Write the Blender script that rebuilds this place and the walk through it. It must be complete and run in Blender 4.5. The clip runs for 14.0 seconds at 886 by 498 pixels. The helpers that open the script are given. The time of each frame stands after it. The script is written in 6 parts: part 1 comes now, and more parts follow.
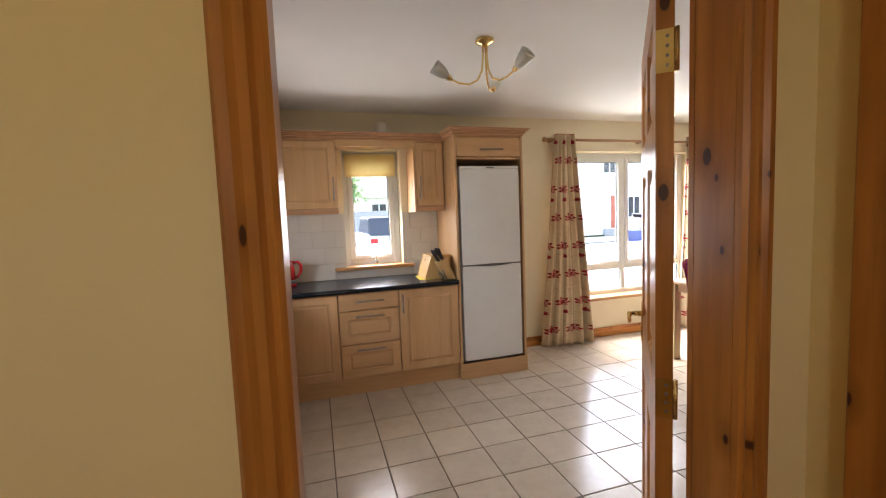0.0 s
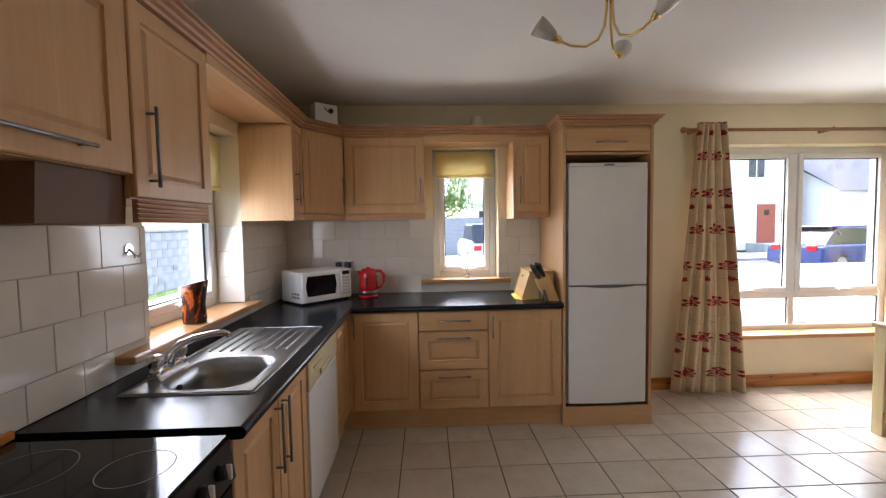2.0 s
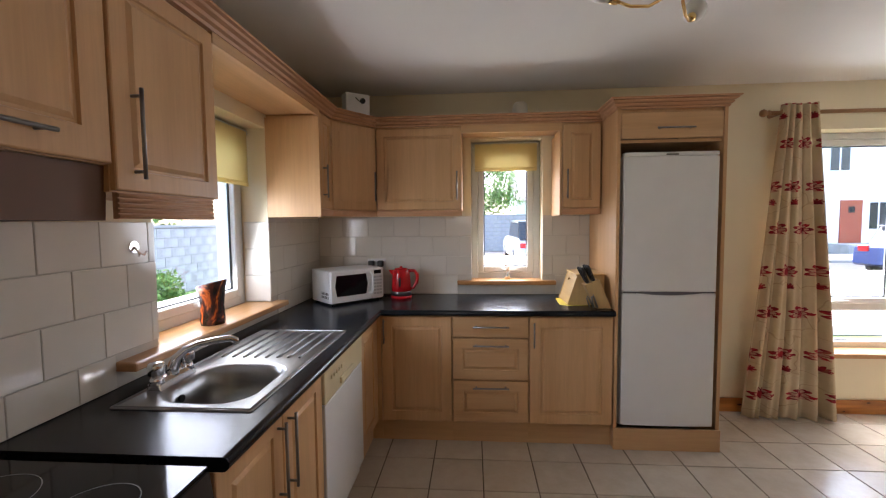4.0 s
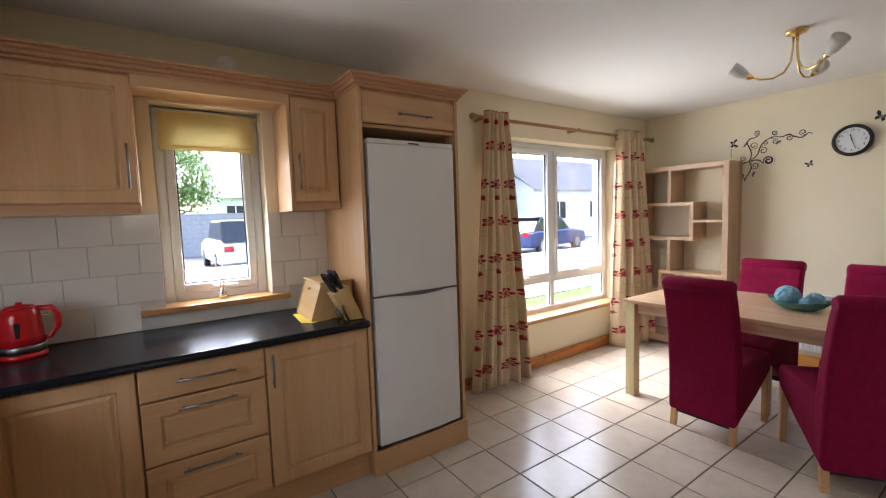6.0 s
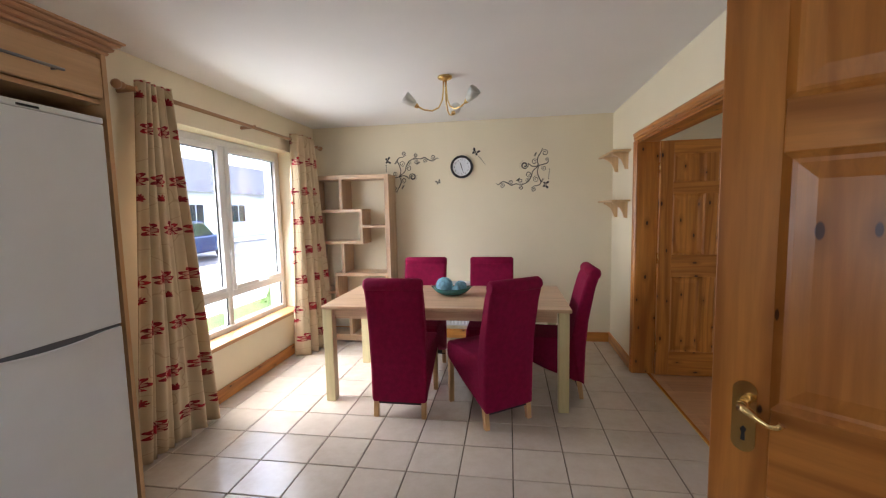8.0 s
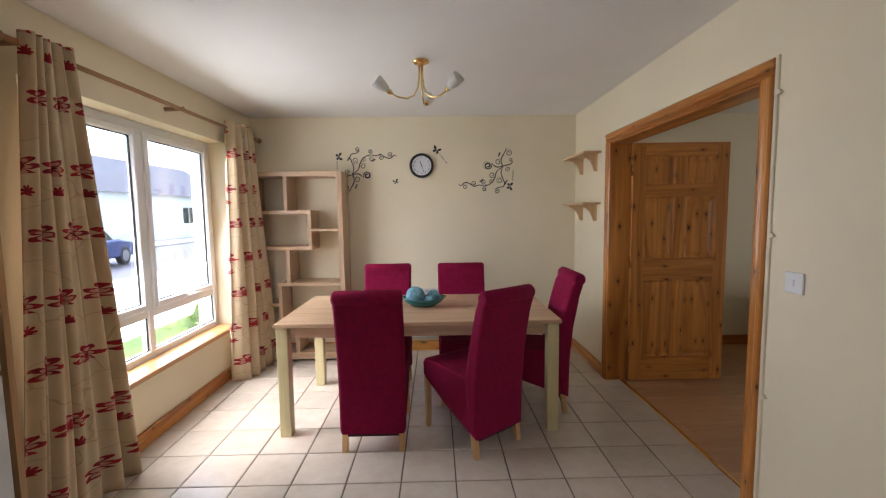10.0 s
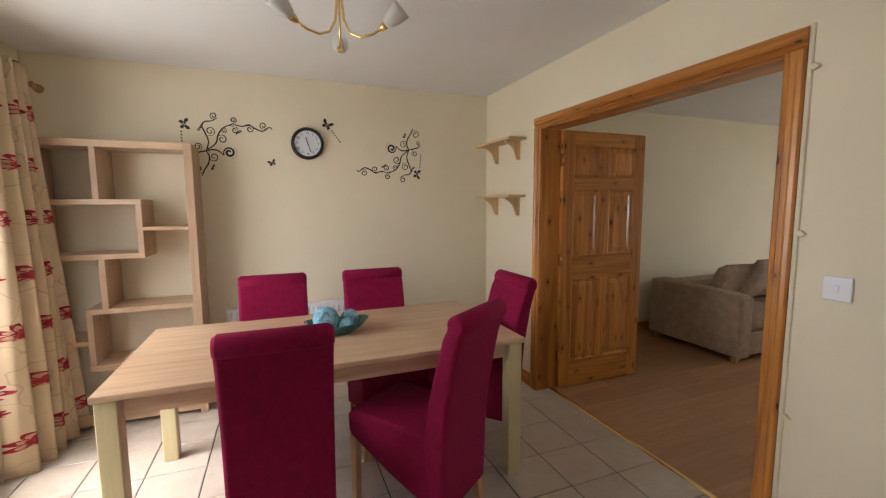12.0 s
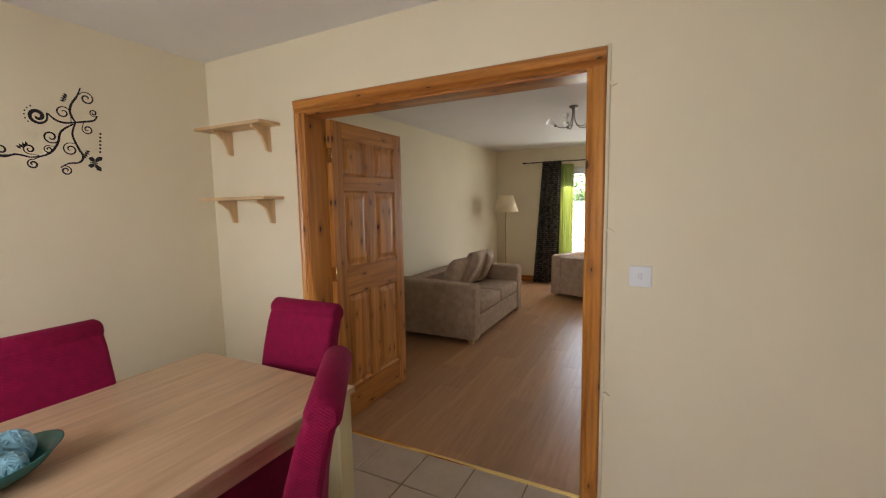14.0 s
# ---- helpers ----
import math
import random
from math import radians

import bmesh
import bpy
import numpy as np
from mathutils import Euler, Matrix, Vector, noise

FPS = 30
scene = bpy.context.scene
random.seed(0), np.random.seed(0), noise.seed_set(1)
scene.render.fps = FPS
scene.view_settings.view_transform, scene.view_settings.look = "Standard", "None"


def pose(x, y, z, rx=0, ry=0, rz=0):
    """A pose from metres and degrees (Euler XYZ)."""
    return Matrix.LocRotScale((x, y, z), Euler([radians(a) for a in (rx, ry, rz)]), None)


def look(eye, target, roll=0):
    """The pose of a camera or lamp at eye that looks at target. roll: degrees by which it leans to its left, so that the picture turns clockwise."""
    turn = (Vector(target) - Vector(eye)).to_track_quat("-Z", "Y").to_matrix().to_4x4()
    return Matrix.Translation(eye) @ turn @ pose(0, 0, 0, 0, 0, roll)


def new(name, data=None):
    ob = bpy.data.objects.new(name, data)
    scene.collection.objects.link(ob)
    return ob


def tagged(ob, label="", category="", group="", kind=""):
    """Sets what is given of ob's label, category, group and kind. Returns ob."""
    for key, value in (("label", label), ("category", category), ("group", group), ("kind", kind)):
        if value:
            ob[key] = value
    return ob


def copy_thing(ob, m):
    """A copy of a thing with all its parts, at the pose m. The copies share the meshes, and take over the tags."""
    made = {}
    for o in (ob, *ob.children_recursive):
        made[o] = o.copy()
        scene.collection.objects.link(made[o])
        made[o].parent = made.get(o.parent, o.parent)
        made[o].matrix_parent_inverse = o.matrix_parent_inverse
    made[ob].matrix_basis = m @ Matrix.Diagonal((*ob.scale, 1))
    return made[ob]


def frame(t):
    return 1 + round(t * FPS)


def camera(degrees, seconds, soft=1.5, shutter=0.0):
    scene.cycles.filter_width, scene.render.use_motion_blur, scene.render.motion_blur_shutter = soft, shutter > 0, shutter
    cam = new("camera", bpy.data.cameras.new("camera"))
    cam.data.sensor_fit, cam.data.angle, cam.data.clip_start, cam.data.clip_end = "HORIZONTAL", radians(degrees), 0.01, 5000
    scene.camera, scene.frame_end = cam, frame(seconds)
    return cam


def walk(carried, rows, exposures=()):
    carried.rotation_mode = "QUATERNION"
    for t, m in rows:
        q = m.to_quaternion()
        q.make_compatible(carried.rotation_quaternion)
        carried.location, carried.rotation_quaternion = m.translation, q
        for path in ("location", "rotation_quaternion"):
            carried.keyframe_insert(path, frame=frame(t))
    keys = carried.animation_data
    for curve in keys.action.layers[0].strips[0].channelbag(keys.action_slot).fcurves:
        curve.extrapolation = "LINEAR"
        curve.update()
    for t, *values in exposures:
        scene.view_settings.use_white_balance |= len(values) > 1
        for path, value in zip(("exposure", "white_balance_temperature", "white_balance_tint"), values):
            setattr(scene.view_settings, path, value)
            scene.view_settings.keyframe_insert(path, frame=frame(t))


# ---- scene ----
cam = camera(93.3, 14.0, soft=1.2)
PATH = [
    (0, (1.36, 2.274, 1.457), (1.936, 4.183, 1.3), -2.2),
    (0.5, (1.467, 2.397, 1.461), (2.011, 4.319, 1.353), -1.7),
    (1, (1.526, 2.529, 1.453), (1.965, 4.478, 1.358), -1.0),
    (1.5, (1.551, 2.694, 1.445), (1.819, 4.674, 1.34), -0.9),
    (2, (1.563, 2.79, 1.455), (1.641, 4.785, 1.345), -0.9),
    (2.5, (1.619, 2.879, 1.462), (1.514, 4.874, 1.353), -0.4),
    (2.7, (1.642, 2.91, 1.459), (1.469, 4.9, 1.353), -0.3),
    (4.8, (1.614, 3.206, 1.46), (1.564, 5.201, 1.327), -1.5),
    (5, (1.59, 3.281, 1.467), (1.775, 5.268, 1.331), -1.8),
    (5.5, (1.57, 3.445, 1.46), (2.315, 5.295, 1.305), -1.4),
    (6, (1.606, 3.609, 1.454), (2.731, 5.255, 1.293), -1.9),
    (6.5, (1.642, 3.746, 1.458), (3.108, 5.095, 1.284), -1.7),
    (7, (1.628, 3.892, 1.471), (3.37, 4.856, 1.29), -1.6),
    (7.5, (1.6, 4.004, 1.48), (3.509, 4.569, 1.295), -1.5),
    (8, (1.598, 4.046, 1.472), (3.565, 4.356, 1.288), -1.2),
    (8.2, (1.603, 4.059, 1.473), (3.581, 4.293, 1.292), -1.1),
    (10.3, (2.029, 4.532, 1.459), (4.015, 4.366, 1.288), -0.8),
    (10.5, (2.111, 4.613, 1.463), (4.081, 4.318, 1.289), -0.7),
    (11, (2.292, 4.751, 1.478), (4.201, 4.188, 1.283), -0.4),
    (11.5, (2.51, 4.777, 1.459), (4.405, 4.171, 1.255), -0.5),
    (12, (2.729, 4.790, 1.458), (4.582, 4.068, 1.248), -0.3),
    (12.5, (2.953, 4.833, 1.458), (4.689, 3.861, 1.253), -0.3),
    (13, (3.137, 4.871, 1.467), (4.695, 3.635, 1.256), -0.3),
    (13.5, (3.333, 4.850, 1.468), (4.665, 3.374, 1.25), -1.2),
    (14, (3.522, 4.859, 1.466), (4.432, 3.091, 1.255), -1.0),
]
# seconds, stops, kelvin, tint: the camera's own metering and white balance
EXPOSURES = [
    (0, 3.82, 6490, 14), (1.0, 3.8, 6300, 14), (1.5, 3.65, 6207, 14), (2.0, 3.39, 6173, 14), (2.5, 3.45, 6200, 14),
    (5.0, 3.29, 6110, 14), (5.5, 3.25, 6110, 14), (8.0, 3.33, 6090, 14), (9.5, 3.24, 6090, 14), (10.5, 2.9, 6090, 14),
    (11.0, 2.71, 6090, 14), (11.5, 2.82, 6230, 14), (12.0, 3.16, 6440, 14), (13.0, 3.25, 6490, 14), (14.0, 3.29, 6540, 14),
]
walk(cam, [(t, look(eye, target, roll)) for t, eye, target, roll in PATH], EXPOSURES)

# ---- world, sun, window light, hall fill ----
world = bpy.data.worlds.new("overcast_sky")
scene.world = world
world.use_nodes = True
_n = world.node_tree.nodes
_sky = _n.new("ShaderNodeTexSky")
_sky.sky_type = "NISHITA"
_sky.sun_disc = False
_sky.sun_elevation = radians(62)
_sky.sun_rotation = radians(-14)
_sky.air_density, _sky.dust_density = 1.0, 4.0
_n["Background"].inputs["Strength"].default_value = 0.15
_hsv = _n.new("ShaderNodeHueSaturation")
_hsv.inputs["Saturation"].default_value = 0.9
world.node_tree.links.new(_sky.outputs["Color"], _hsv.inputs["Color"])
world.node_tree.links.new(_hsv.outputs["Color"], _n["Background"].inputs["Color"])

_sun = new("sun", bpy.data.lights.new("sun", "SUN"))
_sun.data.energy, _sun.data.angle, _sun.data.color = 0.8, radians(35), (1.0, 0.97, 0.92)
_sun.matrix_world = look((-2, 8, 15.5), (0, 0, 0))


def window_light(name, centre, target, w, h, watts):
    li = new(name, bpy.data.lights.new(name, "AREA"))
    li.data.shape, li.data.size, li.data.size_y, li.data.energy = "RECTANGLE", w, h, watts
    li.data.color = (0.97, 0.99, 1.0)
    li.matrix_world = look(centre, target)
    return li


# added lamp outside an unseen hole in the hall wall, to brighten the hall
window_light("hall_fill_light", (1.25, 0.46, 1.78), (1.25, 3.0, 1.2), 0.46, 0.42, 0.62).data.color = (1.0, 0.90, 0.72)
window_light("window_light_living", (4.2, -3.08, 1.2), (4.2, 0.5, -0.6), 1.7, 1.7, 5.0)
window_light("window_light_wide", (4.835, 6.40, 1.30), (4.835, 3.0, 0.2), 1.7, 1.5, 4.1)
window_light("window_light_sink", (0.29, 5.015, 1.34), (3.0, 5.015, 0.4), 0.8, 0.62, 0.75)
window_light("window_light_narrow", (1.895, 6.38, 1.44), (1.895, 3.0, 0.4), 0.42, 0.8, 0.62)


# ---- materials ----
def nodes_of(name):
    m = bpy.data.materials.new(name)
    m.use_nodes = True
    return m, m.node_tree.nodes, m.node_tree.links, m.node_tree.nodes["Principled BSDF"]


def ramp(n, l, src, stops):
    r = n.new("ShaderNodeValToRGB")
    e = r.color_ramp.elements
    while len(e) < len(stops):
        e.new(0.5)
    for k, (p, c) in zip(e, stops):
        k.position, k.color = p, (*c, 1)
    l.new(src, r.inputs["Fac"])
    return r.outputs["Color"]


def noise_tex(n, l, scale, detail=4, stretch=(1, 1, 1), rough=0.55, distort=0.0, coord="Object"):
    tc = n.new("ShaderNodeTexCoord")
    mp = n.new("ShaderNodeMapping")
    mp.inputs["Scale"].default_value = stretch
    l.new(tc.outputs[coord], mp.inputs["Vector"])
    t = n.new("ShaderNodeTexNoise")
    t.inputs["Scale"].default_value, t.inputs["Detail"].default_value = scale, detail
    t.inputs["Roughness"].default_value, t.inputs["Distortion"].default_value = rough, distort
    l.new(mp.outputs["Vector"], t.inputs["Vector"])
    return t.outputs["Fac"], mp.outputs["Vector"]


def mix(n, l, a, b, fac, mode="MIX"):
    m = n.new("ShaderNodeMix")
    m.data_type, m.blend_type = "RGBA", mode
    for key, v in ((0, fac), (6, a), (7, b)):
        if isinstance(v, (int, float)):
            m.inputs[key].default_value = v
        elif isinstance(v, tuple):
            m.inputs[key].default_value = (*v, 1)
        else:
            l.new(v, m.inputs[key])
    return m.outputs[2]


def bump(n, l, bs, src, strength, dist=0.002):
    b = n.new("ShaderNodeBump")
    b.inputs["Strength"].default_value, b.inputs["Distance"].default_value = strength, dist
    l.new(src, b.inputs["Height"])
    l.new(b.outputs["Normal"], bs.inputs["Normal"])


def plain(name, c, rough=0.5, metal=0.0, vary=0.08, scale=6.0, fine=140.0, relief=0.05, spec=0.5, coord="Object"):
    m, n, l, bs = nodes_of(name)
    big, _ = noise_tex(n, l, scale, coord=coord)
    small, _ = noise_tex(n, l, fine, 2, coord=coord)
    lo = tuple(v * (1 - vary) for v in c)
    hi = tuple(min(1, v * (1 + vary)) for v in c)
    col = ramp(n, l, big, [(0.3, lo), (0.7, hi)])
    l.new(col, bs.inputs["Base Color"])
    bs.inputs["Metallic"].default_value = metal
    r = n.new("ShaderNodeMapRange")
    r.inputs[3].default_value, r.inputs[4].default_value = max(0.02, rough - 0.06), min(1, rough + 0.08)
    l.new(big, r.inputs[0])
    l.new(r.outputs[0], bs.inputs["Roughness"])
    bs.inputs["Specular IOR Level"].default_value = spec
    if relief:
        bump(n, l, bs, small, relief, 0.001)
    return m


def wood(name, light, dark, axis="z", rough=0.4, fine=55.0, knots=None, contrast=1.0, coat=0.0, per_piece=0.0):
    """Long grain along one axis, with cathedral bands and, where asked, dark knots."""
    m, n, l, bs = nodes_of(name)
    st = {"x": (0.06, 1, 1), "y": (1, 0.06, 1), "z": (1, 1, 0.06)}[axis]
    grain, _ = noise_tex(n, l, fine, 5, st, 0.6, 0.3)
    band, _ = noise_tex(n, l, 7.0, 3, st, 0.5, 1.2)
    c1 = ramp(n, l, band, [(0.32, dark), (0.66, light)])
    g = ramp(n, l, grain, [(0.3, tuple(1 - 0.28 * contrast for _ in range(3))), (0.65, (1, 1, 1))])
    col = mix(n, l, c1, g, 1.0, "MULTIPLY")
    if knots:
        wv = n.new("ShaderNodeTexWave")
        wv.bands_direction = {"x": "Z", "y": "X", "z": "X"}[axis]
        wv.inputs["Scale"].default_value, wv.inputs["Distortion"].default_value = 4.5, 17.0
        wv.inputs["Detail"].default_value, wv.inputs["Detail Scale"].default_value = 2.0, 0.8
        tw, mw = n.new("ShaderNodeTexCoord"), n.new("ShaderNodeMapping")
        mw.inputs["Scale"].default_value = {"x": (0.12, 1, 1), "y": (1, 0.12, 1), "z": (1, 1, 0.12)}[axis]
        l.new(tw.outputs["Object"], mw.inputs["Vector"])
        l.new(mw.outputs["Vector"], wv.inputs["Vector"])
        rings = ramp(n, l, wv.outputs["Fac"], [(0.0, (0.62, 0.50, 0.38)), (0.34, (1, 1, 1))])
        col = mix(n, l, col, rings, 0.5, "MULTIPLY")
        tc = n.new("ShaderNodeTexCoord")
        sp, cb = n.new("ShaderNodeSeparateXYZ"), n.new("ShaderNodeCombineXYZ")
        l.new(tc.outputs["Object"], sp.inputs[0])
        ma = n.new("ShaderNodeMath")
        ma.operation = "MULTIPLY_ADD"
        ma.inputs[1].default_value = 0.8
        long_ = n.new("ShaderNodeMath")
        long_.operation = "MULTIPLY"
        long_.inputs[1].default_value = 0.42
        a, b, c = {"x": (1, 2, 0), "y": (0, 2, 1), "z": (1, 0, 2)}[axis]
        l.new(sp.outputs[a], ma.inputs[0])
        l.new(sp.outputs[b], ma.inputs[2])
        l.new(sp.outputs[c], long_.inputs[0])
        l.new(ma.outputs[0], cb.inputs[0])
        l.new(long_.outputs[0], cb.inputs[1])
        v = n.new("ShaderNodeTexVoronoi")
        v.voronoi_dimensions = "2D"
        v.inputs["Scale"].default_value = knots[1]
        l.new(cb.outputs[0], v.inputs["Vector"])
        size = n.new("ShaderNodeSeparateColor")
        l.new(v.outputs["Color"], size.inputs[0])
        away = n.new("ShaderNodeMath")
        away.operation = "MULTIPLY_ADD"
        away.inputs[1].default_value = 0.04
        l.new(size.outputs[0], away.inputs[0])
        l.new(v.outputs["Distance"], away.inputs[2])
        spot = ramp(n, l, away.outputs[0], [(0.060, (1, 1, 1)), (0.076, (0, 0, 0))])
        ring = ramp(n, l, away.outputs[0], [(0.09, (1, 1, 1)), (0.24, (0, 0, 0))])
        col = mix(n, l, col, tuple(c * 0.72 for c in dark), mix(n, l, (0, 0, 0), ring, 0.7))
        col = mix(n, l, col, knots[0], spot)
    if per_piece:
        oi = n.new("ShaderNodeObjectInfo")
        tone = ramp(n, l, oi.outputs["Random"], [(0, tuple(1 - per_piece for _ in range(3))), (1, (1, 1, 1))])
        col = mix(n, l, col, tone, 1.0, "MULTIPLY")
    l.new(col, bs.inputs["Base Color"])
    bs.inputs["Roughness"].default_value = rough
    bs.inputs["Coat Weight"].default_value = coat
    bs.inputs["Coat Roughness"].default_value = 0.2
    bump(n, l, bs, grain, 0.08, 0.001)
    return m


def glass(name, tint=(1, 1, 1), rough=0.0):
    m, n, l, bs = nodes_of(name)
    bs.inputs["Base Color"].default_value = (*tint, 1)
    bs.inputs["Transmission Weight"].default_value = 1.0
    bs.inputs["Roughness"].default_value = rough
    bs.inputs["IOR"].default_value = 1.45
    return m


def tile_mat(name, lo, hi, rough, per_piece, mottled=9.0, relief=0.1):
    m, n, l, bs = nodes_of(name)
    big, _ = noise_tex(n, l, mottled, 6, rough=0.65, coord="Object")
    col = ramp(n, l, big, [(0.3, lo), (0.68, hi)])
    oi = n.new("ShaderNodeObjectInfo")
    own = n.new("ShaderNodeMath")
    own.operation = "MULTIPLY"
    own.inputs[1].default_value = 60.0
    l.new(oi.outputs["Random"], own.inputs[0])
    big.node.noise_dimensions = "4D"
    l.new(own.outputs[0], big.node.inputs["W"])
    tone = ramp(n, l, oi.outputs["Random"], [(0, tuple(1 - per_piece for _ in range(3))), (1, (1, 1, 1))])
    col = mix(n, l, col, tone, 1.0, "MULTIPLY")
    l.new(col, bs.inputs["Base Color"])
    r = n.new("ShaderNodeMapRange")
    r.inputs[3].default_value, r.inputs[4].default_value = rough, rough + 0.04
    l.new(big, r.inputs[0])
    l.new(r.outputs[0], bs.inputs["Roughness"])
    wave, _ = noise_tex(n, l, 30.0, 2)
    bump(n, l, bs, wave, relief, 0.001)
    return m


M_WALL = plain("cream_wall_paint", (0.78, 0.698, 0.513), 0.75, vary=0.03, scale=1.5, fine=220, relief=0.12)
# hall walls: warm, dim hall light put into the paint's ochre colour
M_HALLWALL = plain("warm_lit_hall_paint", (0.79, 0.62, 0.31), 0.75, vary=0.03, scale=1.5, fine=220, relief=0.12)
M_CEIL = plain("white_ceiling_paint", (0.80, 0.79, 0.77), 0.85, vary=0.03, scale=1.2, fine=160, relief=0.1)
M_BEECH = wood("beech_laminate", (0.67, 0.42, 0.215), (0.59, 0.35, 0.165), "z", 0.38, 70, contrast=0.35)
M_BEECH_X = wood("beech_laminate_across", (0.67, 0.42, 0.215), (0.59, 0.35, 0.165), "x", 0.38, 70, contrast=0.35)
M_BEECH_Y = wood("beech_laminate_along", (0.67, 0.42, 0.215), (0.59, 0.35, 0.165), "y", 0.38, 70, contrast=0.35)
M_PINE = wood("varnished_knotty_pine", (0.67, 0.285, 0.058), (0.42, 0.15, 0.025), "z", 0.3, 42, ((0.065, 0.020, 0.007), 8.5), 0.9, 0.04)
M_PINE_X = wood("varnished_pine_across", (0.67, 0.285, 0.058), (0.42, 0.15, 0.025), "x", 0.3, 42, ((0.065, 0.020, 0.007), 8.5), 0.9, 0.04)
M_PINE_Y = wood("varnished_pine_along", (0.67, 0.285, 0.058), (0.42, 0.15, 0.025), "y", 0.3, 42, ((0.065, 0.020, 0.007), 8.5), 0.9, 0.04)
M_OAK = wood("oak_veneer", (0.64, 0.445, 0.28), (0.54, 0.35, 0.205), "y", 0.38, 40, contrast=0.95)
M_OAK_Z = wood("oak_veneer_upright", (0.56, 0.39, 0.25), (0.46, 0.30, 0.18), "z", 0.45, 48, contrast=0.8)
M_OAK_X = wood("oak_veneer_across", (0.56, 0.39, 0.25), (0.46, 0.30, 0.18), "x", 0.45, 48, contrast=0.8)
M_LEG = wood("pale_green_oak", (0.62, 0.54, 0.30), (0.54, 0.46, 0.24), "z", 0.45, 50, contrast=0.5)
M_CHAIRLEG = wood("honey_oak_leg", (0.62, 0.38, 0.17), (0.52, 0.30, 0.12), "z", 0.35, 60, contrast=0.6)
M_LAMINATE = wood("laminate_floor_board", (0.60, 0.345, 0.18), (0.51, 0.275, 0.135), "y", 0.36, 45, contrast=0.7, per_piece=0.22)
M_WORKTOP = plain("black_worktop_laminate", (0.008, 0.010, 0.014), 0.22, vary=0.18, scale=60, fine=300, relief=0.03, spec=0.25)
M_WHITE = plain("white_enamel", (0.78, 0.79, 0.80), 0.32, vary=0.02, relief=0.04)
M_PVC = plain("white_window_plastic", (0.72, 0.73, 0.73), 0.35, vary=0.02, relief=0.0)
M_CHROME = plain("polished_chrome", (0.75, 0.75, 0.76), 0.14, 1.0, vary=0.05, relief=0.0)
M_STEEL = plain("brushed_steel", (0.29, 0.29, 0.29), 0.32, 1.0, vary=0.08, fine=260, relief=0.08)
M_BRASS = plain("polished_brass", (0.78, 0.57, 0.24), 0.2, 1.0, vary=0.08, relief=0.0)
M_BLACK = plain("black_plastic", (0.012, 0.012, 0.013), 0.35, vary=0.2, relief=0.03)
M_GLOSSBLACK = plain("black_ceramic_glass", (0.005, 0.005, 0.006), 0.05, vary=0.2, relief=0.0, spec=0.32)
M_GAPSHADE = plain("recess_shade_board", (0.05, 0.04, 0.03), 0.7)
M_CREAM = plain("aged_cream_plastic", (0.68, 0.60, 0.38), 0.4, vary=0.05, relief=0.0)
M_BURGUNDY = plain("burgundy_stretch_fabric", (0.215, 0.005, 0.040), 0.85, vary=0.14, scale=30, fine=420, relief=0.6, spec=0.15)


def quilt(m):
    """Crossed puckers of the stretch fabric, as relief only."""
    n, l = m.node_tree.nodes, m.node_tree.links
    bs = n["Principled BSDF"]
    tc = n.new("ShaderNodeTexCoord")
    out = []
    for turn in (0.9, -0.9):
        mp = n.new("ShaderNodeMapping")
        mp.inputs["Rotation"].default_value = (turn, turn, 0.4)
        l.new(tc.outputs["Object"], mp.inputs["Vector"])
        w = n.new("ShaderNodeTexWave")
        w.inputs["Scale"].default_value, w.inputs["Distortion"].default_value = 46.0, 0.7
        l.new(mp.outputs["Vector"], w.inputs["Vector"])
        out.append(w.outputs["Fac"])
    bump(n, l, bs, mix(n, l, out[0], out[1], 0.5), 0.35, 0.003)
    bs.inputs["Sheen Weight"].default_value, bs.inputs["Sheen Roughness"].default_value = 0.12, 0.35
    bs.inputs["Sheen Tint"].default_value = (0.75, 0.10, 0.25, 1)


quilt(M_BURGUNDY)
M_DARKCLOTH = plain("black_lining_cloth", (0.02, 0.018, 0.02), 0.95, vary=0.2, relief=0.3)
M_SOFA = plain("taupe_suede_fabric", (0.42, 0.32, 0.24), 0.95, vary=0.16, scale=14, fine=320, relief=0.5, spec=0.2)
M_GLASS = glass("clear_window_glass")
M_FROST = glass("frosted_lamp_glass", (0.95, 0.94, 0.9), 0.45)
M_SHADE = plain("frosted_white_lamp_glass", (0.82, 0.81, 0.76), 0.35, vary=0.02, relief=0.0)
M_SHADE.node_tree.nodes["Principled BSDF"].inputs["Transmission Weight"].default_value = 0.45
M_TILE = tile_mat("beige_floor_tile", (0.525, 0.45, 0.365), (0.61, 0.545, 0.46), 0.20, 0.09, 9.0)
M_GROUT = plain("dark_floor_grout", (0.10, 0.075, 0.055), 0.9, vary=0.3, scale=20)
M_WTILE = tile_mat("glossy_white_wall_tile", (0.72, 0.69, 0.63), (0.76, 0.73, 0.68), 0.08, 0.05, 3.0, 0.15)
M_WGROUT = plain("grey_wall_grout", (0.58, 0.555, 0.51), 0.9)
M_RED = plain("glossy_red_plastic", (0.50, 0.01, 0.015), 0.18, vary=0.05, relief=0.0)
M_SILL = wood("varnished_sill_pine", (0.56, 0.30, 0.12), (0.46, 0.23, 0.08), "y", 0.3, 40, contrast=0.7, coat=0.3)
M_SILL_X = wood("varnished_sill_pine_across", (0.56, 0.30, 0.12), (0.46, 0.23, 0.08), "x", 0.3, 40, contrast=0.7, coat=0.3)
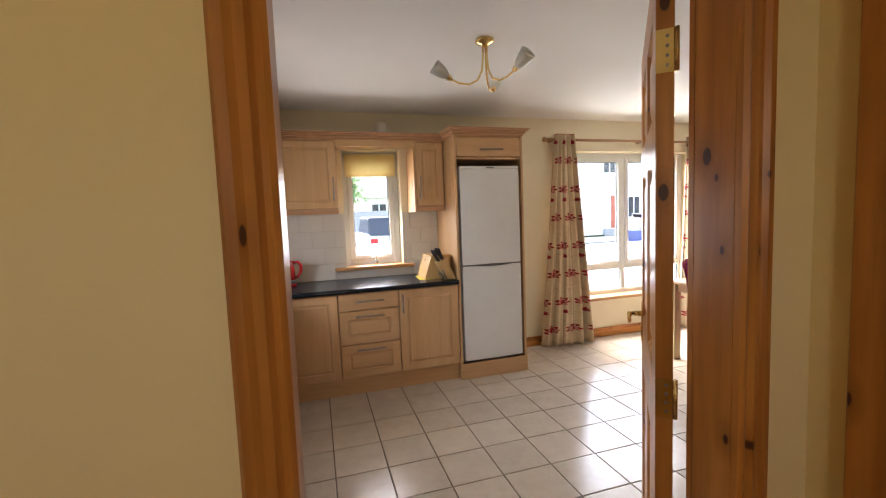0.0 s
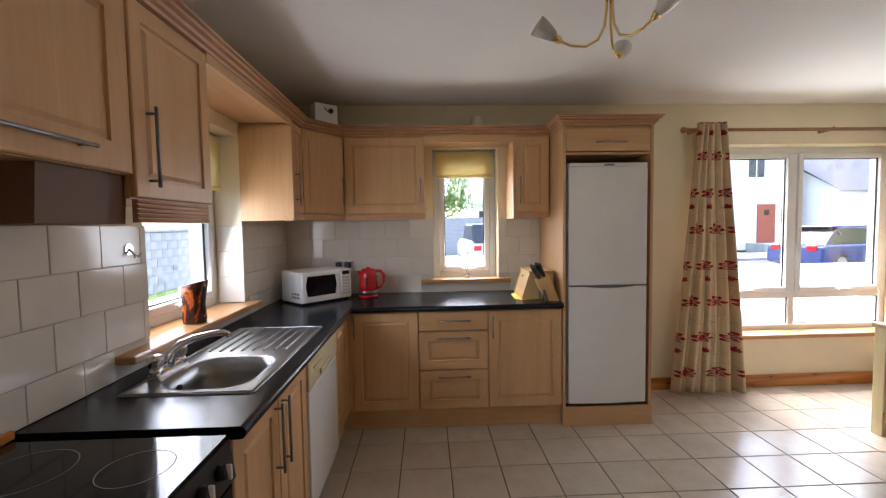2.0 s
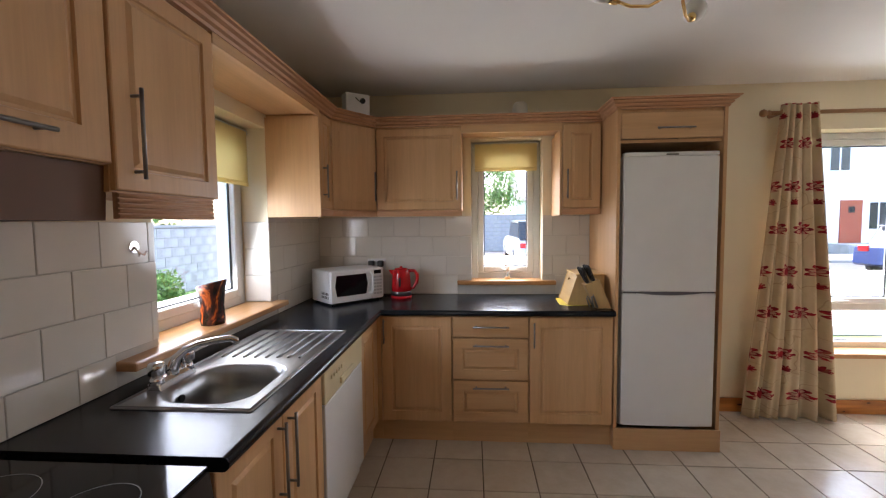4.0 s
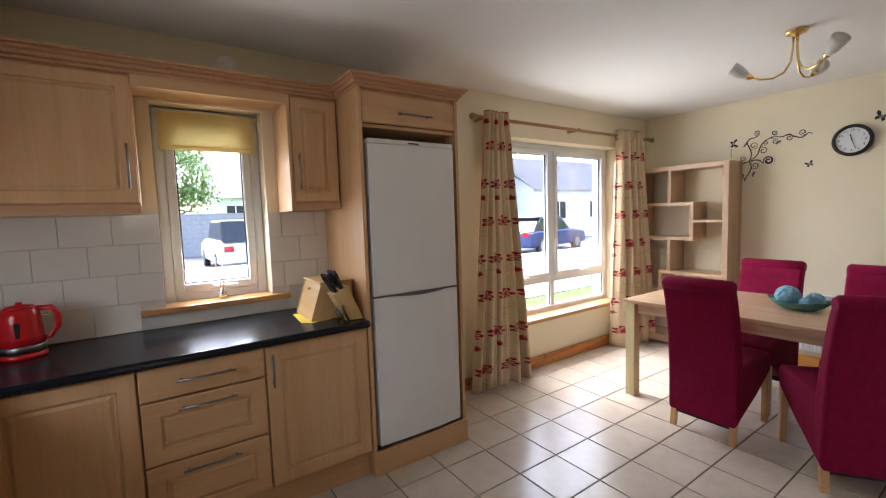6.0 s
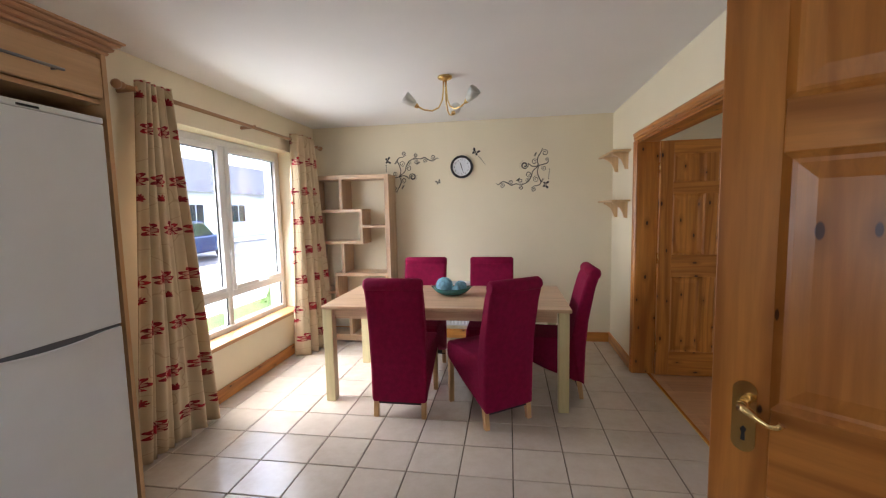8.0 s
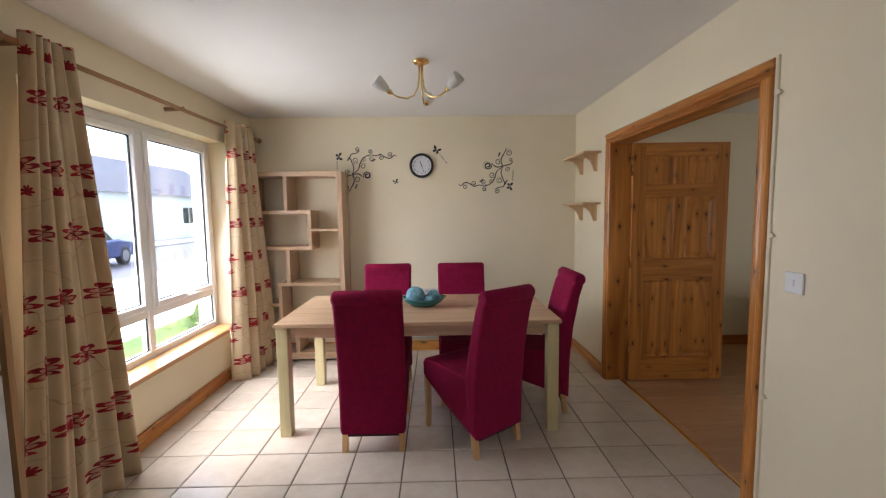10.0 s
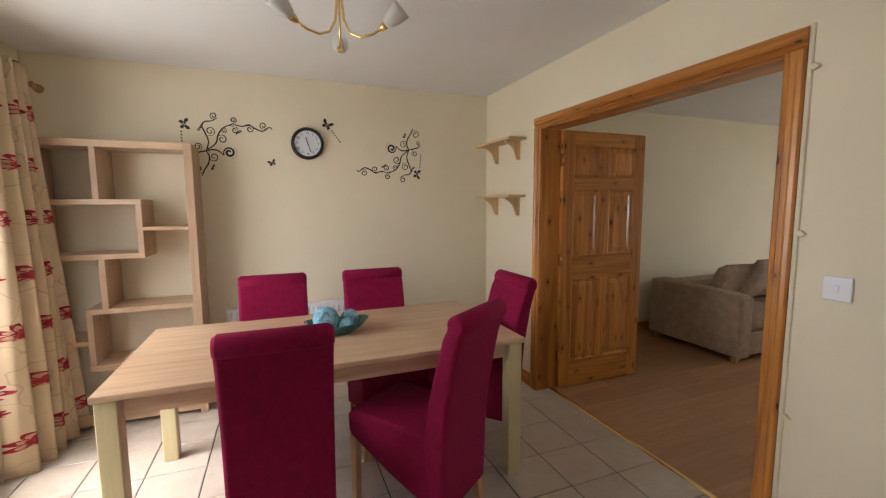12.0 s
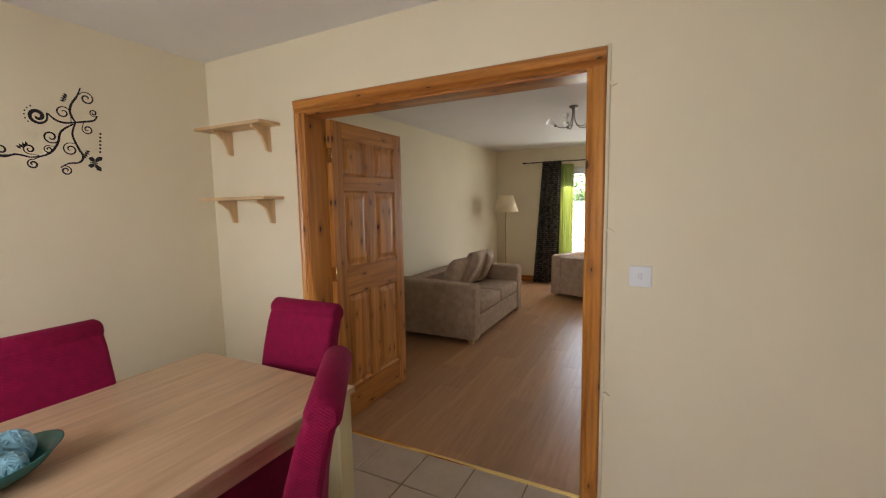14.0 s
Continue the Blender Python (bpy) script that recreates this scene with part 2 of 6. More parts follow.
M_BLIND = plain("yellow_blind_cloth", (0.80, 0.66, 0.36), 0.9, vary=0.06, fine=400, relief=0.4)
_bn, _bl = M_BLIND.node_tree.nodes, M_BLIND.node_tree.links
_bt, _bm = _bn.new("ShaderNodeBsdfTranslucent"), _bn.new("ShaderNodeMixShader")
_bt.inputs["Color"].default_value = (0.95, 0.84, 0.52, 1)
_bm.inputs[0].default_value = 0.6
_bl.new(_bn["Principled BSDF"].outputs[0], _bm.inputs[1])
_bl.new(_bt.outputs[0], _bm.inputs[2])
_bl.new(_bm.outputs[0], _bn["Material Output"].inputs["Surface"])
M_BAMBOO = wood("pale_bamboo", (0.66, 0.45, 0.20), (0.58, 0.37, 0.15), "y", 0.35, 60, contrast=0.4)


# ---- builders ----
def box(bm, x0, x1, y0, y1, z0, z1):
    vs = [bm.verts.new((x, y, z)) for z in (z0, z1) for y in (y0, y1) for x in (x0, x1)]
    for f in ((0, 2, 3, 1), (4, 5, 7, 6), (0, 1, 5, 4), (2, 6, 7, 3), (0, 4, 6, 2), (1, 3, 7, 5)):
        bm.faces.new([vs[i] for i in f])
    return bm


def boxes(*list_of, bevel=0.0, seg=1):
    bm = bmesh.new()
    for b in list_of:
        box(bm, *b)
    if bevel:
        bmesh.ops.bevel(bm, geom=bm.edges[:], offset=bevel, segments=seg, profile=0.5, affect="EDGES")
    return bm


def prism(points, axis, a, b, bevel=0.0, seg=2):
    """A closed outline pushed along one axis from a to b. The outline lists the two other coordinates in x, y, z order."""
    bm = bmesh.new()

    def at(p, v):
        return {"x": (v, p[0], p[1]), "y": (p[0], v, p[1]), "z": (p[0], p[1], v)}[axis]

    lo, hi = [bm.verts.new(at(p, a)) for p in points], [bm.verts.new(at(p, b)) for p in points]
    k = len(points)
    caps = [bm.faces.new(lo), bm.faces.new(hi)]
    for i in range(k):
        bm.faces.new((lo[i], lo[(i + 1) % k], hi[(i + 1) % k], hi[i]))
    bmesh.ops.recalc_face_normals(bm, faces=bm.faces[:])
    if bevel:
        rim = [e for f in caps for e in f.edges]
        bmesh.ops.bevel(bm, geom=rim, offset=bevel, segments=seg, profile=0.5, affect="EDGES")
    return bm


def tube(path, r, seg=10, caps=True, bm=None):
    """A round bar along a path; r is one radius or one for each point."""
    bm = bm or bmesh.new()
    path = [Vector(p) for p in path]
    rs = r if isinstance(r, (list, tuple)) else [r] * len(path)
    rings, ref = [], None
    for i, p in enumerate(path):
        d = (path[min(i + 1, len(path) - 1)] - path[max(i - 1, 0)]).normalized()
        if ref is None:
            ref = Vector((0, 0, 1)) if abs(d.z) < 0.9 else Vector((1, 0, 0))
        u = d.cross(ref).normalized()
        v = d.cross(u).normalized()
        ref = -v if (-v).dot(ref) > 0 else v
        rings.append([bm.verts.new(p + rs[i] * (math.cos(t) * u + math.sin(t) * v)) for t in [2 * math.pi * k / seg for k in range(seg)]])
    for a, b in zip(rings, rings[1:]):
        for k in range(seg):
            f = bm.faces.new((a[k], a[(k + 1) % seg], b[(k + 1) % seg], b[k]))
            f.smooth = True
    if caps:
        bm.faces.new(rings[0])
        bm.faces.new(rings[-1])
    bmesh.ops.recalc_face_normals(bm, faces=bm.faces[:])
    return bm


def lathe(profile, centre=(0, 0, 0), seg=24, bm=None, caps=True, axis="z"):
    """Turned round an axis: profile of (radius, height along it), which may double back."""
    bm = bm or bmesh.new()
    c = Vector(centre)
    rings = []
    for r, h in profile:
        r = max(r, 1e-4)
        ring = []
        for k in range(seg):
            p, q = r * math.cos(2 * math.pi * k / seg), r * math.sin(2 * math.pi * k / seg)
            ring.append(bm.verts.new(c + Vector((p, q, h) if axis == "z" else (h, p, q))))
        rings.append(ring)
    for a, b in zip(rings, rings[1:]):
        for k in range(seg):
            bm.faces.new((a[k], a[(k + 1) % seg], b[(k + 1) % seg], b[k])).smooth = True
    if caps:
        bm.faces.new(rings[0])
        bm.faces.new(rings[-1])
    bmesh.ops.recalc_face_normals(bm, faces=bm.faces[:])
    return bm


def ball(bm, centre, radius, sub=2, squash=(1, 1, 1)):
    made = bmesh.ops.create_icosphere(bm, subdivisions=sub, radius=radius)
    for v in made["verts"]:
        v.co = Vector((v.co.x * squash[0], v.co.y * squash[1], v.co.z * squash[2])) + Vector(centre)
    for f in bm.faces:
        f.smooth = True
    return bm


def thing(name, at=(0, 0, 0), label="", category="", group="", kind=""):
    e = new(name)
    e.empty_display_size = 0.1
    e.location = at
    e["origin"] = tuple(float(v) for v in at)
    return tagged(e, label, category, group, kind)


def mesh_from(name, bm, material, smooth=False):
    me = bpy.data.meshes.new(name)
    if smooth:
        for f in bm.faces:
            f.smooth = True
    bm.to_mesh(me)
    bm.free()
    me.materials.append(material)
    return me


def part(name, bm, material, parent, label="", smooth=False):
    """One mesh under a thing or under a part; bm is given in the place's own metres."""
    root = parent
    while root.parent:
        root = root.parent
    o = Vector(root.get("origin", (0, 0, 0)))
    bmesh.ops.translate(bm, verts=bm.verts[:], vec=-o)
    ob = new(name, mesh_from(name, bm, material, smooth))
    ob.parent = parent
    if label:
        ob["label"] = label
    return ob


def solid(name, bm, material, label="", category="", group="", kind="", smooth=False):
    """A thing, or a piece of the setting, of one mesh."""
    return tagged(new(name, mesh_from(name, bm, material, smooth)), label, category, group, kind)


# ---- the setting ----
X0, X1, Y0, Y1, ZC = 0.40, 6.30, 2.955, 6.30, 2.45
YS = 2.865


def wall_with_holes(name, axis, a, b, u0, u1, z0, z1, holes, label, mat=M_WALL):
    """A thick wall between a and b across its axis, from u0 to u1, with holes (u0, u1, z0, z1) right through."""
    us = sorted({u0, u1, *[h[0] for h in holes], *[h[1] for h in holes]})
    zs = sorted({z0, z1, *[h[2] for h in holes], *[h[3] for h in holes]})
    bm = bmesh.new()
    for p, q in zip(us, us[1:]):
        for s, t in zip(zs, zs[1:]):
            if any(h[0] <= p and q <= h[1] and h[2] <= s and t <= h[3] for h in holes):
                continue
            box(bm, *((a, b, p, q, s, t) if axis == "x" else (p, q, a, b, s, t)))
    bmesh.ops.remove_doubles(bm, verts=bm.verts[:], dist=1e-5)
    twin = [f for f in bm.faces if any(g is not f and (g.calc_center_median() - f.calc_center_median()).length < 1e-5 for v in f.verts for g in v.link_faces)]
    bmesh.ops.delete(bm, geom=list(set(twin)), context="FACES")
    bmesh.ops.recalc_face_normals(bm, faces=bm.faces[:])
    return solid(name, bm, mat, label, "wall", kind="structure")


NWIN = (1.622, 2.168, 1.005, 2.10)
BIGWIN = (3.895, 5.775, 0.455, 2.11)
WWIN = (4.555, 5.475, 0.985, 2.035)
wall_with_holes("wall_north", "y", Y1, Y1 + 0.21, 0.19, 6.6, -0.1, 2.6, [NWIN, BIGWIN], "cream painted wall with two windows")
wall_with_holes("wall_west", "x", X0 - 0.21, X0, 2.955, Y1, -0.1, 2.6, [WWIN], "cream painted wall with a window over the sink")
# outer leaf, white rendered, with deep reveals round the windows
M_REVEAL = plain("white_outer_render", (0.74, 0.74, 0.72), 0.9, vary=0.04, scale=1.5, fine=90, relief=0.25)
wall_with_holes("wall_outer_north", "y", Y1 + 0.212, Y1 + 0.33, 0.07, 6.6, -0.4, 2.8, [NWIN, BIGWIN], "white rendered outer wall with deep window reveals", M_REVEAL)
wall_with_holes("wall_outer_west", "x", X0 - 0.33, X0 - 0.212, 2.7, Y1 + 0.33, -0.4, 2.8, [WWIN], "white rendered outer wall beside the lawn", M_REVEAL)
wall_with_holes("wall_east", "x", X1, X1 + 0.3, -3.2, Y1, -0.1, 2.6, [], "plain cream painted wall beside the dining table")
wall_south = wall_with_holes("wall_south", "y", YS, Y0, 0.1, X1, -0.1, 2.6, [(1.285, 2.14, -0.1, 2.07), (3.772, 5.438, -0.1, 2.038), (2.38, 2.38, -0.1, 2.6)], "cream painted wall with two door openings")
wall_south.data.materials.append(M_HALLWALL)
for _p in wall_south.data.polygons:
    if _p.normal.y < -0.5 and _p.center.x < 2.38:
        _p.material_index = 1
wall_with_holes("wall_living_north", "y", 2.80, YS - 0.001, 2.50, X1, -0.1, 2.6, [(3.772, 5.438, -0.1, 2.038)], "cream living room wall round the opening")
wall_with_holes("wall_hall_east", "x", 2.32, 2.44, 0.6, YS, -0.1, 2.6, [], "ochre hall wall beside the door", M_HALLWALL)
wall_with_holes("wall_hall_west", "x", 0.1, 0.22, 0.6, YS, -0.1, 2.6, [], "ochre hall wall", M_HALLWALL)
# out of view; the hole is added to let the hall fill lamp in
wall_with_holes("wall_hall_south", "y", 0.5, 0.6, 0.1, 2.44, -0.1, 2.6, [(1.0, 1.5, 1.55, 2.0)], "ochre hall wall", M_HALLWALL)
LIVWIN = (3.30, 5.15, 0.25, 2.08)
YL = -2.85
wall_with_holes("wall_living_south", "y", YL - 0.3, YL, 2.44, X1, -0.1, 2.6, [LIVWIN], "cream living room wall with a tall window")
wall_with_holes("wall_living_west", "x", 2.44, 2.54, YL, YS, -0.1, 2.6, [], "cream living room wall")
solid("ceiling", boxes((X0, X1, YS, Y1, ZC, ZC + 0.12)), M_CEIL, "matt white plastered kitchen ceiling", "ceiling", kind="structure")
solid("ceiling_living", boxes((2.54, X1, YL, YS, ZC, ZC + 0.12)), M_CEIL, "matt white living room ceiling", "ceiling", kind="structure")
solid("ceiling_hall", boxes((0.22, 2.32, 0.6, YS, ZC, ZC + 0.12)), M_CEIL, "matt white hall ceiling", "ceiling", kind="structure")
floor = solid("floor", boxes((X0, X1, 2.83, Y1, -0.10, -0.006)), M_GROUT, "beige ceramic tiles with dark grout lines", "floor", kind="structure")
floor_living = solid("floor_living", boxes((2.44, X1, YL, 2.83, -0.10, -0.004)), M_LAMINATE, "warm brown laminate boards", "floor", kind="structure")
floor_hall = solid("floor_hall", boxes((0.1, 2.44, 0.5, 2.83, -0.10, 0.0)), M_LAMINATE, "brown hall floor", "floor", kind="structure")

# skirtings, each set just proud of its wall
SK = [(3.20, 6.28, 6.280, 6.30), (6.28, 6.30, 2.955, 6.30), (5.487, 6.28, 2.955, 2.975), (2.24, 3.69, 2.955, 2.975)]
for k, (a, b, c, d) in enumerate(SK):
    bm = boxes((a, b, c, d, 0.0, 0.105), bevel=0.004)
    solid("baseboard", bm, M_PINE_X if b - a > d - c else M_PINE_Y, "varnished pine skirting board along the wall", "skirting", "skirtings", "structure")
solid("baseboard", boxes((6.28, 6.298, YL, 2.86, 0, 0.105), bevel=0.004), M_PINE_Y, "varnished pine skirting in the living room", "skirting", "skirtings", "structure")
solid("baseboard", boxes((5.10, 6.28, YL, YL + 0.02, 0, 0.105), bevel=0.004), M_PINE_X, "varnished pine skirting in the living room", "skirting", "skirtings", "structure")


def window(name, axis, a, hole, mullions, transoms, label, depth=0.07, fw=0.055, sash=0.045):
    """A white plastic window in a hole; a is the coordinate of its inner face, and it grows outwards by depth."""
    u0, u1, z0, z1 = hole
    w = thing(name, (0, 0, 0), label, "window", kind="structure")
    sgn = 1 if axis == "y" else -1

    def bx(p, q, s, t, d0, d1):
        c, d = sorted((a + sgn * d0, a + sgn * d1))
        return (p, q, c, d, s, t) if axis == "y" else (c, d, p, q, s, t)

    part("window_frame", boxes(bx(u0, u0 + fw, z0, z1, 0, depth), bx(u1 - fw, u1, z0, z1, 0, depth), bx(u0 + fw, u1 - fw, z1 - fw, z1, 0, depth), bx(u0 + fw, u1 - fw, z0, z0 + fw, 0, depth), bevel=0.006), M_PVC, w)
    ul = [u0 + fw] + [v for m in mullions for v in (m - fw / 2, m + fw / 2)] + [u1 - fw]
    zl = [z0 + fw] + [v for m in transoms for v in (m - fw / 2, m + fw / 2)] + [z1 - fw]
    for m in mullions:
        part("mullion", boxes(bx(m - fw / 2, m + fw / 2, z0 + fw, z1 - fw, 0.002, depth), bevel=0.005), M_PVC, w)
    for i in range(0, len(ul), 2):
        for m in transoms:
            part("transom", boxes(bx(ul[i], ul[i + 1], m - fw / 2, m + fw / 2, 0.002, depth), bevel=0.005), M_PVC, w)
        for j in range(0, len(zl), 2):
            p, q, s, t = ul[i], ul[i + 1], zl[j], zl[j + 1]
            if sash and t - s > 0.5:
                part("sash", boxes(bx(p, p + sash, s, t, -0.012, 0.05), bx(q - sash, q, s, t, -0.012, 0.05), bx(p + sash, q - sash, t - sash, t, -0.012, 0.05), bx(p + sash, q - sash, s, s + sash, -0.012, 0.05), bevel=0.005), M_PVC, w)
                p, q, s, t = p + sash, q - sash, s + sash, t - sash
            k = 0.007
            part("gasket", boxes(bx(p, p + k, s, t, 0.018, 0.027), bx(q - k, q, s, t, 0.018, 0.027), bx(p + k, q - k, t - k, t, 0.018, 0.027), bx(p + k, q - k, s, s + k, 0.018, 0.027)), M_BLACK, w, "thin black rubber gasket")
            if sash and t - s > 0.5:
                hm = (p + q) / 2
                part("window_handle", boxes(bx(hm - 0.03, hm + 0.03, s - 0.036, s - 0.014, -0.024, -0.012), bx(hm - 0.02, hm + 0.10, s - 0.033, s - 0.017, -0.042, -0.024), bevel=0.004, seg=2), M_PVC, w, "white plastic window handle")
            g = part("pane", boxes(bx(p - 0.004, q + 0.004, s - 0.004, t + 0.004, 0.028, 0.034)), M_GLASS, w)
            g.visible_shadow = False
    return w


window("window_1", "y", 6.43, NWIN, [], [], "narrow white plastic window above the worktop")
window("window_2", "y", 6.45, BIGWIN, [4.882], [0.78], "wide white plastic window with two casements and low panes")
window("window_3", "x", 0.24, WWIN, [], [], "white plastic window over the sink")
window("window_4", "y", YL - 0.12, LIVWIN, [4.2], [], "tall white living room window")

# window boards
solid("window_sill", boxes((1.512, 2.266, 6.245, 6.43, 0.978, 1.011), bevel=0.006, seg=2), M_SILL_X, "varnished pine board under the narrow window", "window sill", kind="structure")
solid("window_sill", boxes((3.84, 5.82, 6.265, 6.449, 0.425, 0.462), bevel=0.008, seg=2), M_SILL_X, "pale varnished pine board under the wide window", "window sill", kind="structure")
solid("window_sill", boxes((0.24, 0.482, 4.352, 5.55, 0.958, 0.991), bevel=0.008, seg=2), M_SILL, "varnished pine board under the sink window", "window sill", kind="structure")


def casing(name, x0, x1, zt, y_in, y_out, label, wide=1.0, both=True):
    """Pine jambs and moulded architraves round a doorway from x0 to x1 in the south wall."""
    c = thing(name, (x0, y_in, 0), label, "door frame", kind="structure")
    t = 0.03
    part("jamb", boxes((x0 - t, x0, y_in, y_out, 0, zt), bevel=0.002), M_PINE, c)
    part("jamb", boxes((x1, x1 + t, y_in, y_out, 0, zt), bevel=0.002), M_PINE, c)
    part("head", boxes((x0 - t, x1 + t, y_in, y_out, zt, zt + t), bevel=0.002), M_PINE_X, c)
    prof = [(0, 0), (0, 0.010), (0.008, 0.016), (0.018, 0.011), (0.026, 0.019), (0.040, 0.016), (0.050, 0.021), (0.064, 0.020), (0.07, 0.014), (0.07, 0)]
    prof = [(u * wide, v * 1.25) for u, v in prof]
    for side, yy in ((1, y_out),) + (((-1, y_in),) if both else ()):
        o = 0.006
        part("architrave", prism([(x0 + o - p, yy + side * q) for p, q in [(o + u, v) for u, v in prof]], "z", 0, zt + 0.012), M_PINE, c)
        part("architrave", prism([(x1 - o + p, yy + side * q) for p, q in [(o + u, v) for u, v in prof]], "z", 0, zt + 0.012), M_PINE, c)
        part("architrave_head", prism([(yy + side * v, zt + 0.012 + u - 0.0) for u, v in prof], "x", x0 - 0.07 * wide, x1 + 0.07 * wide), M_PINE_X, c)
    return c


casing("door_frame_1", 1.318, 2.11, 2.035, YS, Y0, "knotty pine frame round the hall doorway")
casing("door_frame_2", 3.805, 5.405, 2.008, 2.80, Y0, "knotty pine frame round the wide living room opening", 1.1)


# ---- kitchen ----
def panel_door(parent, axis, face, u0, u1, z0, z1, mat=None, handle=None, name="door", frame_w=0.065):
    """A routed door or drawer front; face is the coordinate of its front, looking towards the room's middle."""
    mat = mat or M_BEECH
    s = 1 if axis == "x" else -1
    th = 0.018
    bm = bmesh.new()

    def P(u, z, d):
        return (face + s * d, u, z) if axis == "x" else (u, face + s * d, z)

    def ring(o, d):
        return [bm.verts.new(P(u, z, d)) for u, z in ((u0 + o, z0 + o), (u1 - o, z0 + o), (u1 - o, z1 - o), (u0 + o, z1 - o))]

    small = min(u1 - u0, z1 - z0) < 0.19
    steps = [(0, -th), (0, -0.005), (0.002, -0.0015), (0.005, 0)]
    if not small:
        f = min(frame_w, (u1 - u0) * 0.24)
        steps += [(f, 0), (f + 0.003, -0.008), (f + 0.011, -0.008), (f + 0.024, -0.001)]
    rings = [ring(*st) for st in steps]
    for a, b in zip(rings, rings[1:]):
        for k in range(4):
            bm.faces.new((a[k], a[(k + 1) % 4], b[(k + 1) % 4], b[k]))
    bm.faces.new(rings[0])
    bm.faces.new(rings[-1])
    bmesh.ops.recalc_face_normals(bm, faces=bm.faces[:])
    d = part(name, bm, mat, parent)
    if handle:
        (hu, hz), (ku, kz) = handle
        out = 0.03
        du, dz = (ku - hu), (kz - hz)
        L = math.hypot(du, dz)
        iu, iz = du / L * 0.02, dz / L * 0.02
        b = tube([P(hu, hz, out), P(ku, kz, out)], 0.0055, 10)
        tube([P(hu + iu, hz + iz, 0.0), P(hu + iu, hz + iz, out)], 0.0045, 8, bm=b)
        tube([P(ku - iu, kz - iz, 0.0), P(ku - iu, kz - iz, out)], 0.0045, 8, bm=b)
        part("handle", b, M_STEEL, d, "brushed steel bar handle")
    return d


BF = 5.70      # front of the north base units
WF = 1.00      # front of the west base units
WTZ = 0.90


def base_north(u0, u1, label, fronts):
    c = thing("base_cabinet", (u0, BF, 0), label, "cabinet", "base cabinets")
    part("body", boxes((u0 + 0.001, u1 - 0.001, BF + 0.040, 6.28, 0.15, 0.858)), M_BEECH, c)
    part("plinth", boxes((u0, u1, BF + 0.05, BF + 0.068, 0.0, 0.15)), M_BEECH_X, c)
    for f in fronts:
        f(c)
    return c


base_north(1.02, 1.495, "beech base cabinet with one door and a steel handle", [lambda c: panel_door(c, "y", BF, 1.03, 1.4915, 0.154, 0.855, handle=((1.05, 0.68), (1.05, 0.84)))])
base_north(1.495, 1.99, "beech drawer unit with three drawers", [
    lambda c: panel_door(c, "y", BF, 1.4985, 1.9865, 0.7165, 0.855, M_BEECH_X, ((1.63, 0.79), (1.86, 0.79)), "drawer"),
    lambda c: panel_door(c, "y", BF, 1.4985, 1.9865, 0.4365, 0.7095, M_BEECH_X, ((1.63, 0.668), (1.86, 0.668)), "drawer"),
    lambda c: panel_door(c, "y", BF, 1.4985, 1.9865, 0.154, 0.4295, M_BEECH_X, ((1.63, 0.39), (1.86, 0.39)), "drawer")])
base_north(1.99, 2.52, "beech base cabinet with one wide door", [lambda c: panel_door(c, "y", BF, 1.9935, 2.5155, 0.154, 0.855, handle=((2.02, 0.66), (2.02, 0.82)))])


def base_west(v0, v1, label, fronts, top=0.858):
    c = thing("base_cabinet", (WF, v0, 0), label, "cabinet", "base cabinets")
    part("body", boxes((0.42, WF - 0.040, v0 + 0.001, v1 - 0.001, 0.15, top)), M_BEECH, c)
    if top < 0.858:
        part("rail", boxes((0.93, WF - 0.019, v0 + 0.001, v1 - 0.001, top, 0.858)), M_BEECH_Y, c)
    part("plinth", boxes((WF - 0.068, WF - 0.05, v0, v1, 0.0, 0.15)), M_BEECH_Y, c)
    for f in fronts:
        f(c)
    return c


base_west(5.30, 5.70, "beech corner base cabinet beside the dishwasher", [
    lambda c: panel_door(c, "x", WF, 5.304, 5.66, 0.154, 0.852),
    lambda c: part("corner_post", boxes((0.955, 0.999, 5.663, 5.738, 0.152, 0.856), (0.999, 1.027, 5.702, 5.738, 0.152, 0.856)), M_BEECH, c),
    lambda c: part("corner_plinth", boxes((0.932, 0.95, 5.7005, 5.768, 0.0, 0.15), (0.95, 1.0195, 5.75, 5.768, 0.0, 0.15)), M_BEECH_X, c)])
base_west(3.97, 4.70, "beech double cabinet under the sink", [
    lambda c: panel_door(c, "x", WF, 3.974, 4.335, 0.154, 0.852, handle=((4.30, 0.56), (4.30, 0.82))),
    lambda c: panel_door(c, "x", WF, 4.34, 4.696, 0.154, 0.852, handle=((4.375, 0.56), (4.375, 0.82)))], 0.72)


# dishwasher
def dishwasher():
    d = thing("dishwasher", (WF, 4.70, 0), "white dishwasher with a yellowed cream control panel", "dishwasher")
    part("body", boxes((0.45, WF - 0.02, 4.705, 5.295, 0.05, 0.85)), M_WHITE, d)
    door = part("door", boxes((WF - 0.02, WF + 0.008, 4.706, 5.294, 0.12, 0.690), bevel=0.006, seg=2), M_WHITE, d)
    p = part("control_panel", boxes((WF - 0.02, WF + 0.010, 4.706, 5.294, 0.695, 0.838), bevel=0.006, seg=2), M_CREAM, d, "yellowed cream plastic control panel")
    part("grip", boxes((WF + 0.008, WF + 0.022, 4.90, 5.10, 0.715, 0.745), bevel=0.005, seg=2), M_CREAM, p)
    for k in range(5):
        part("button", boxes((WF + 0.009, WF + 0.016, 4.78 + 0.035 * k, 4.80 + 0.035 * k, 0.78, 0.80), bevel=0.003), M_CREAM, p)
    part("kickplate", boxes((WF - 0.06, WF - 0.045, 4.706, 5.294, 0.0, 0.11)), M_WHITE, d)


dishwasher()


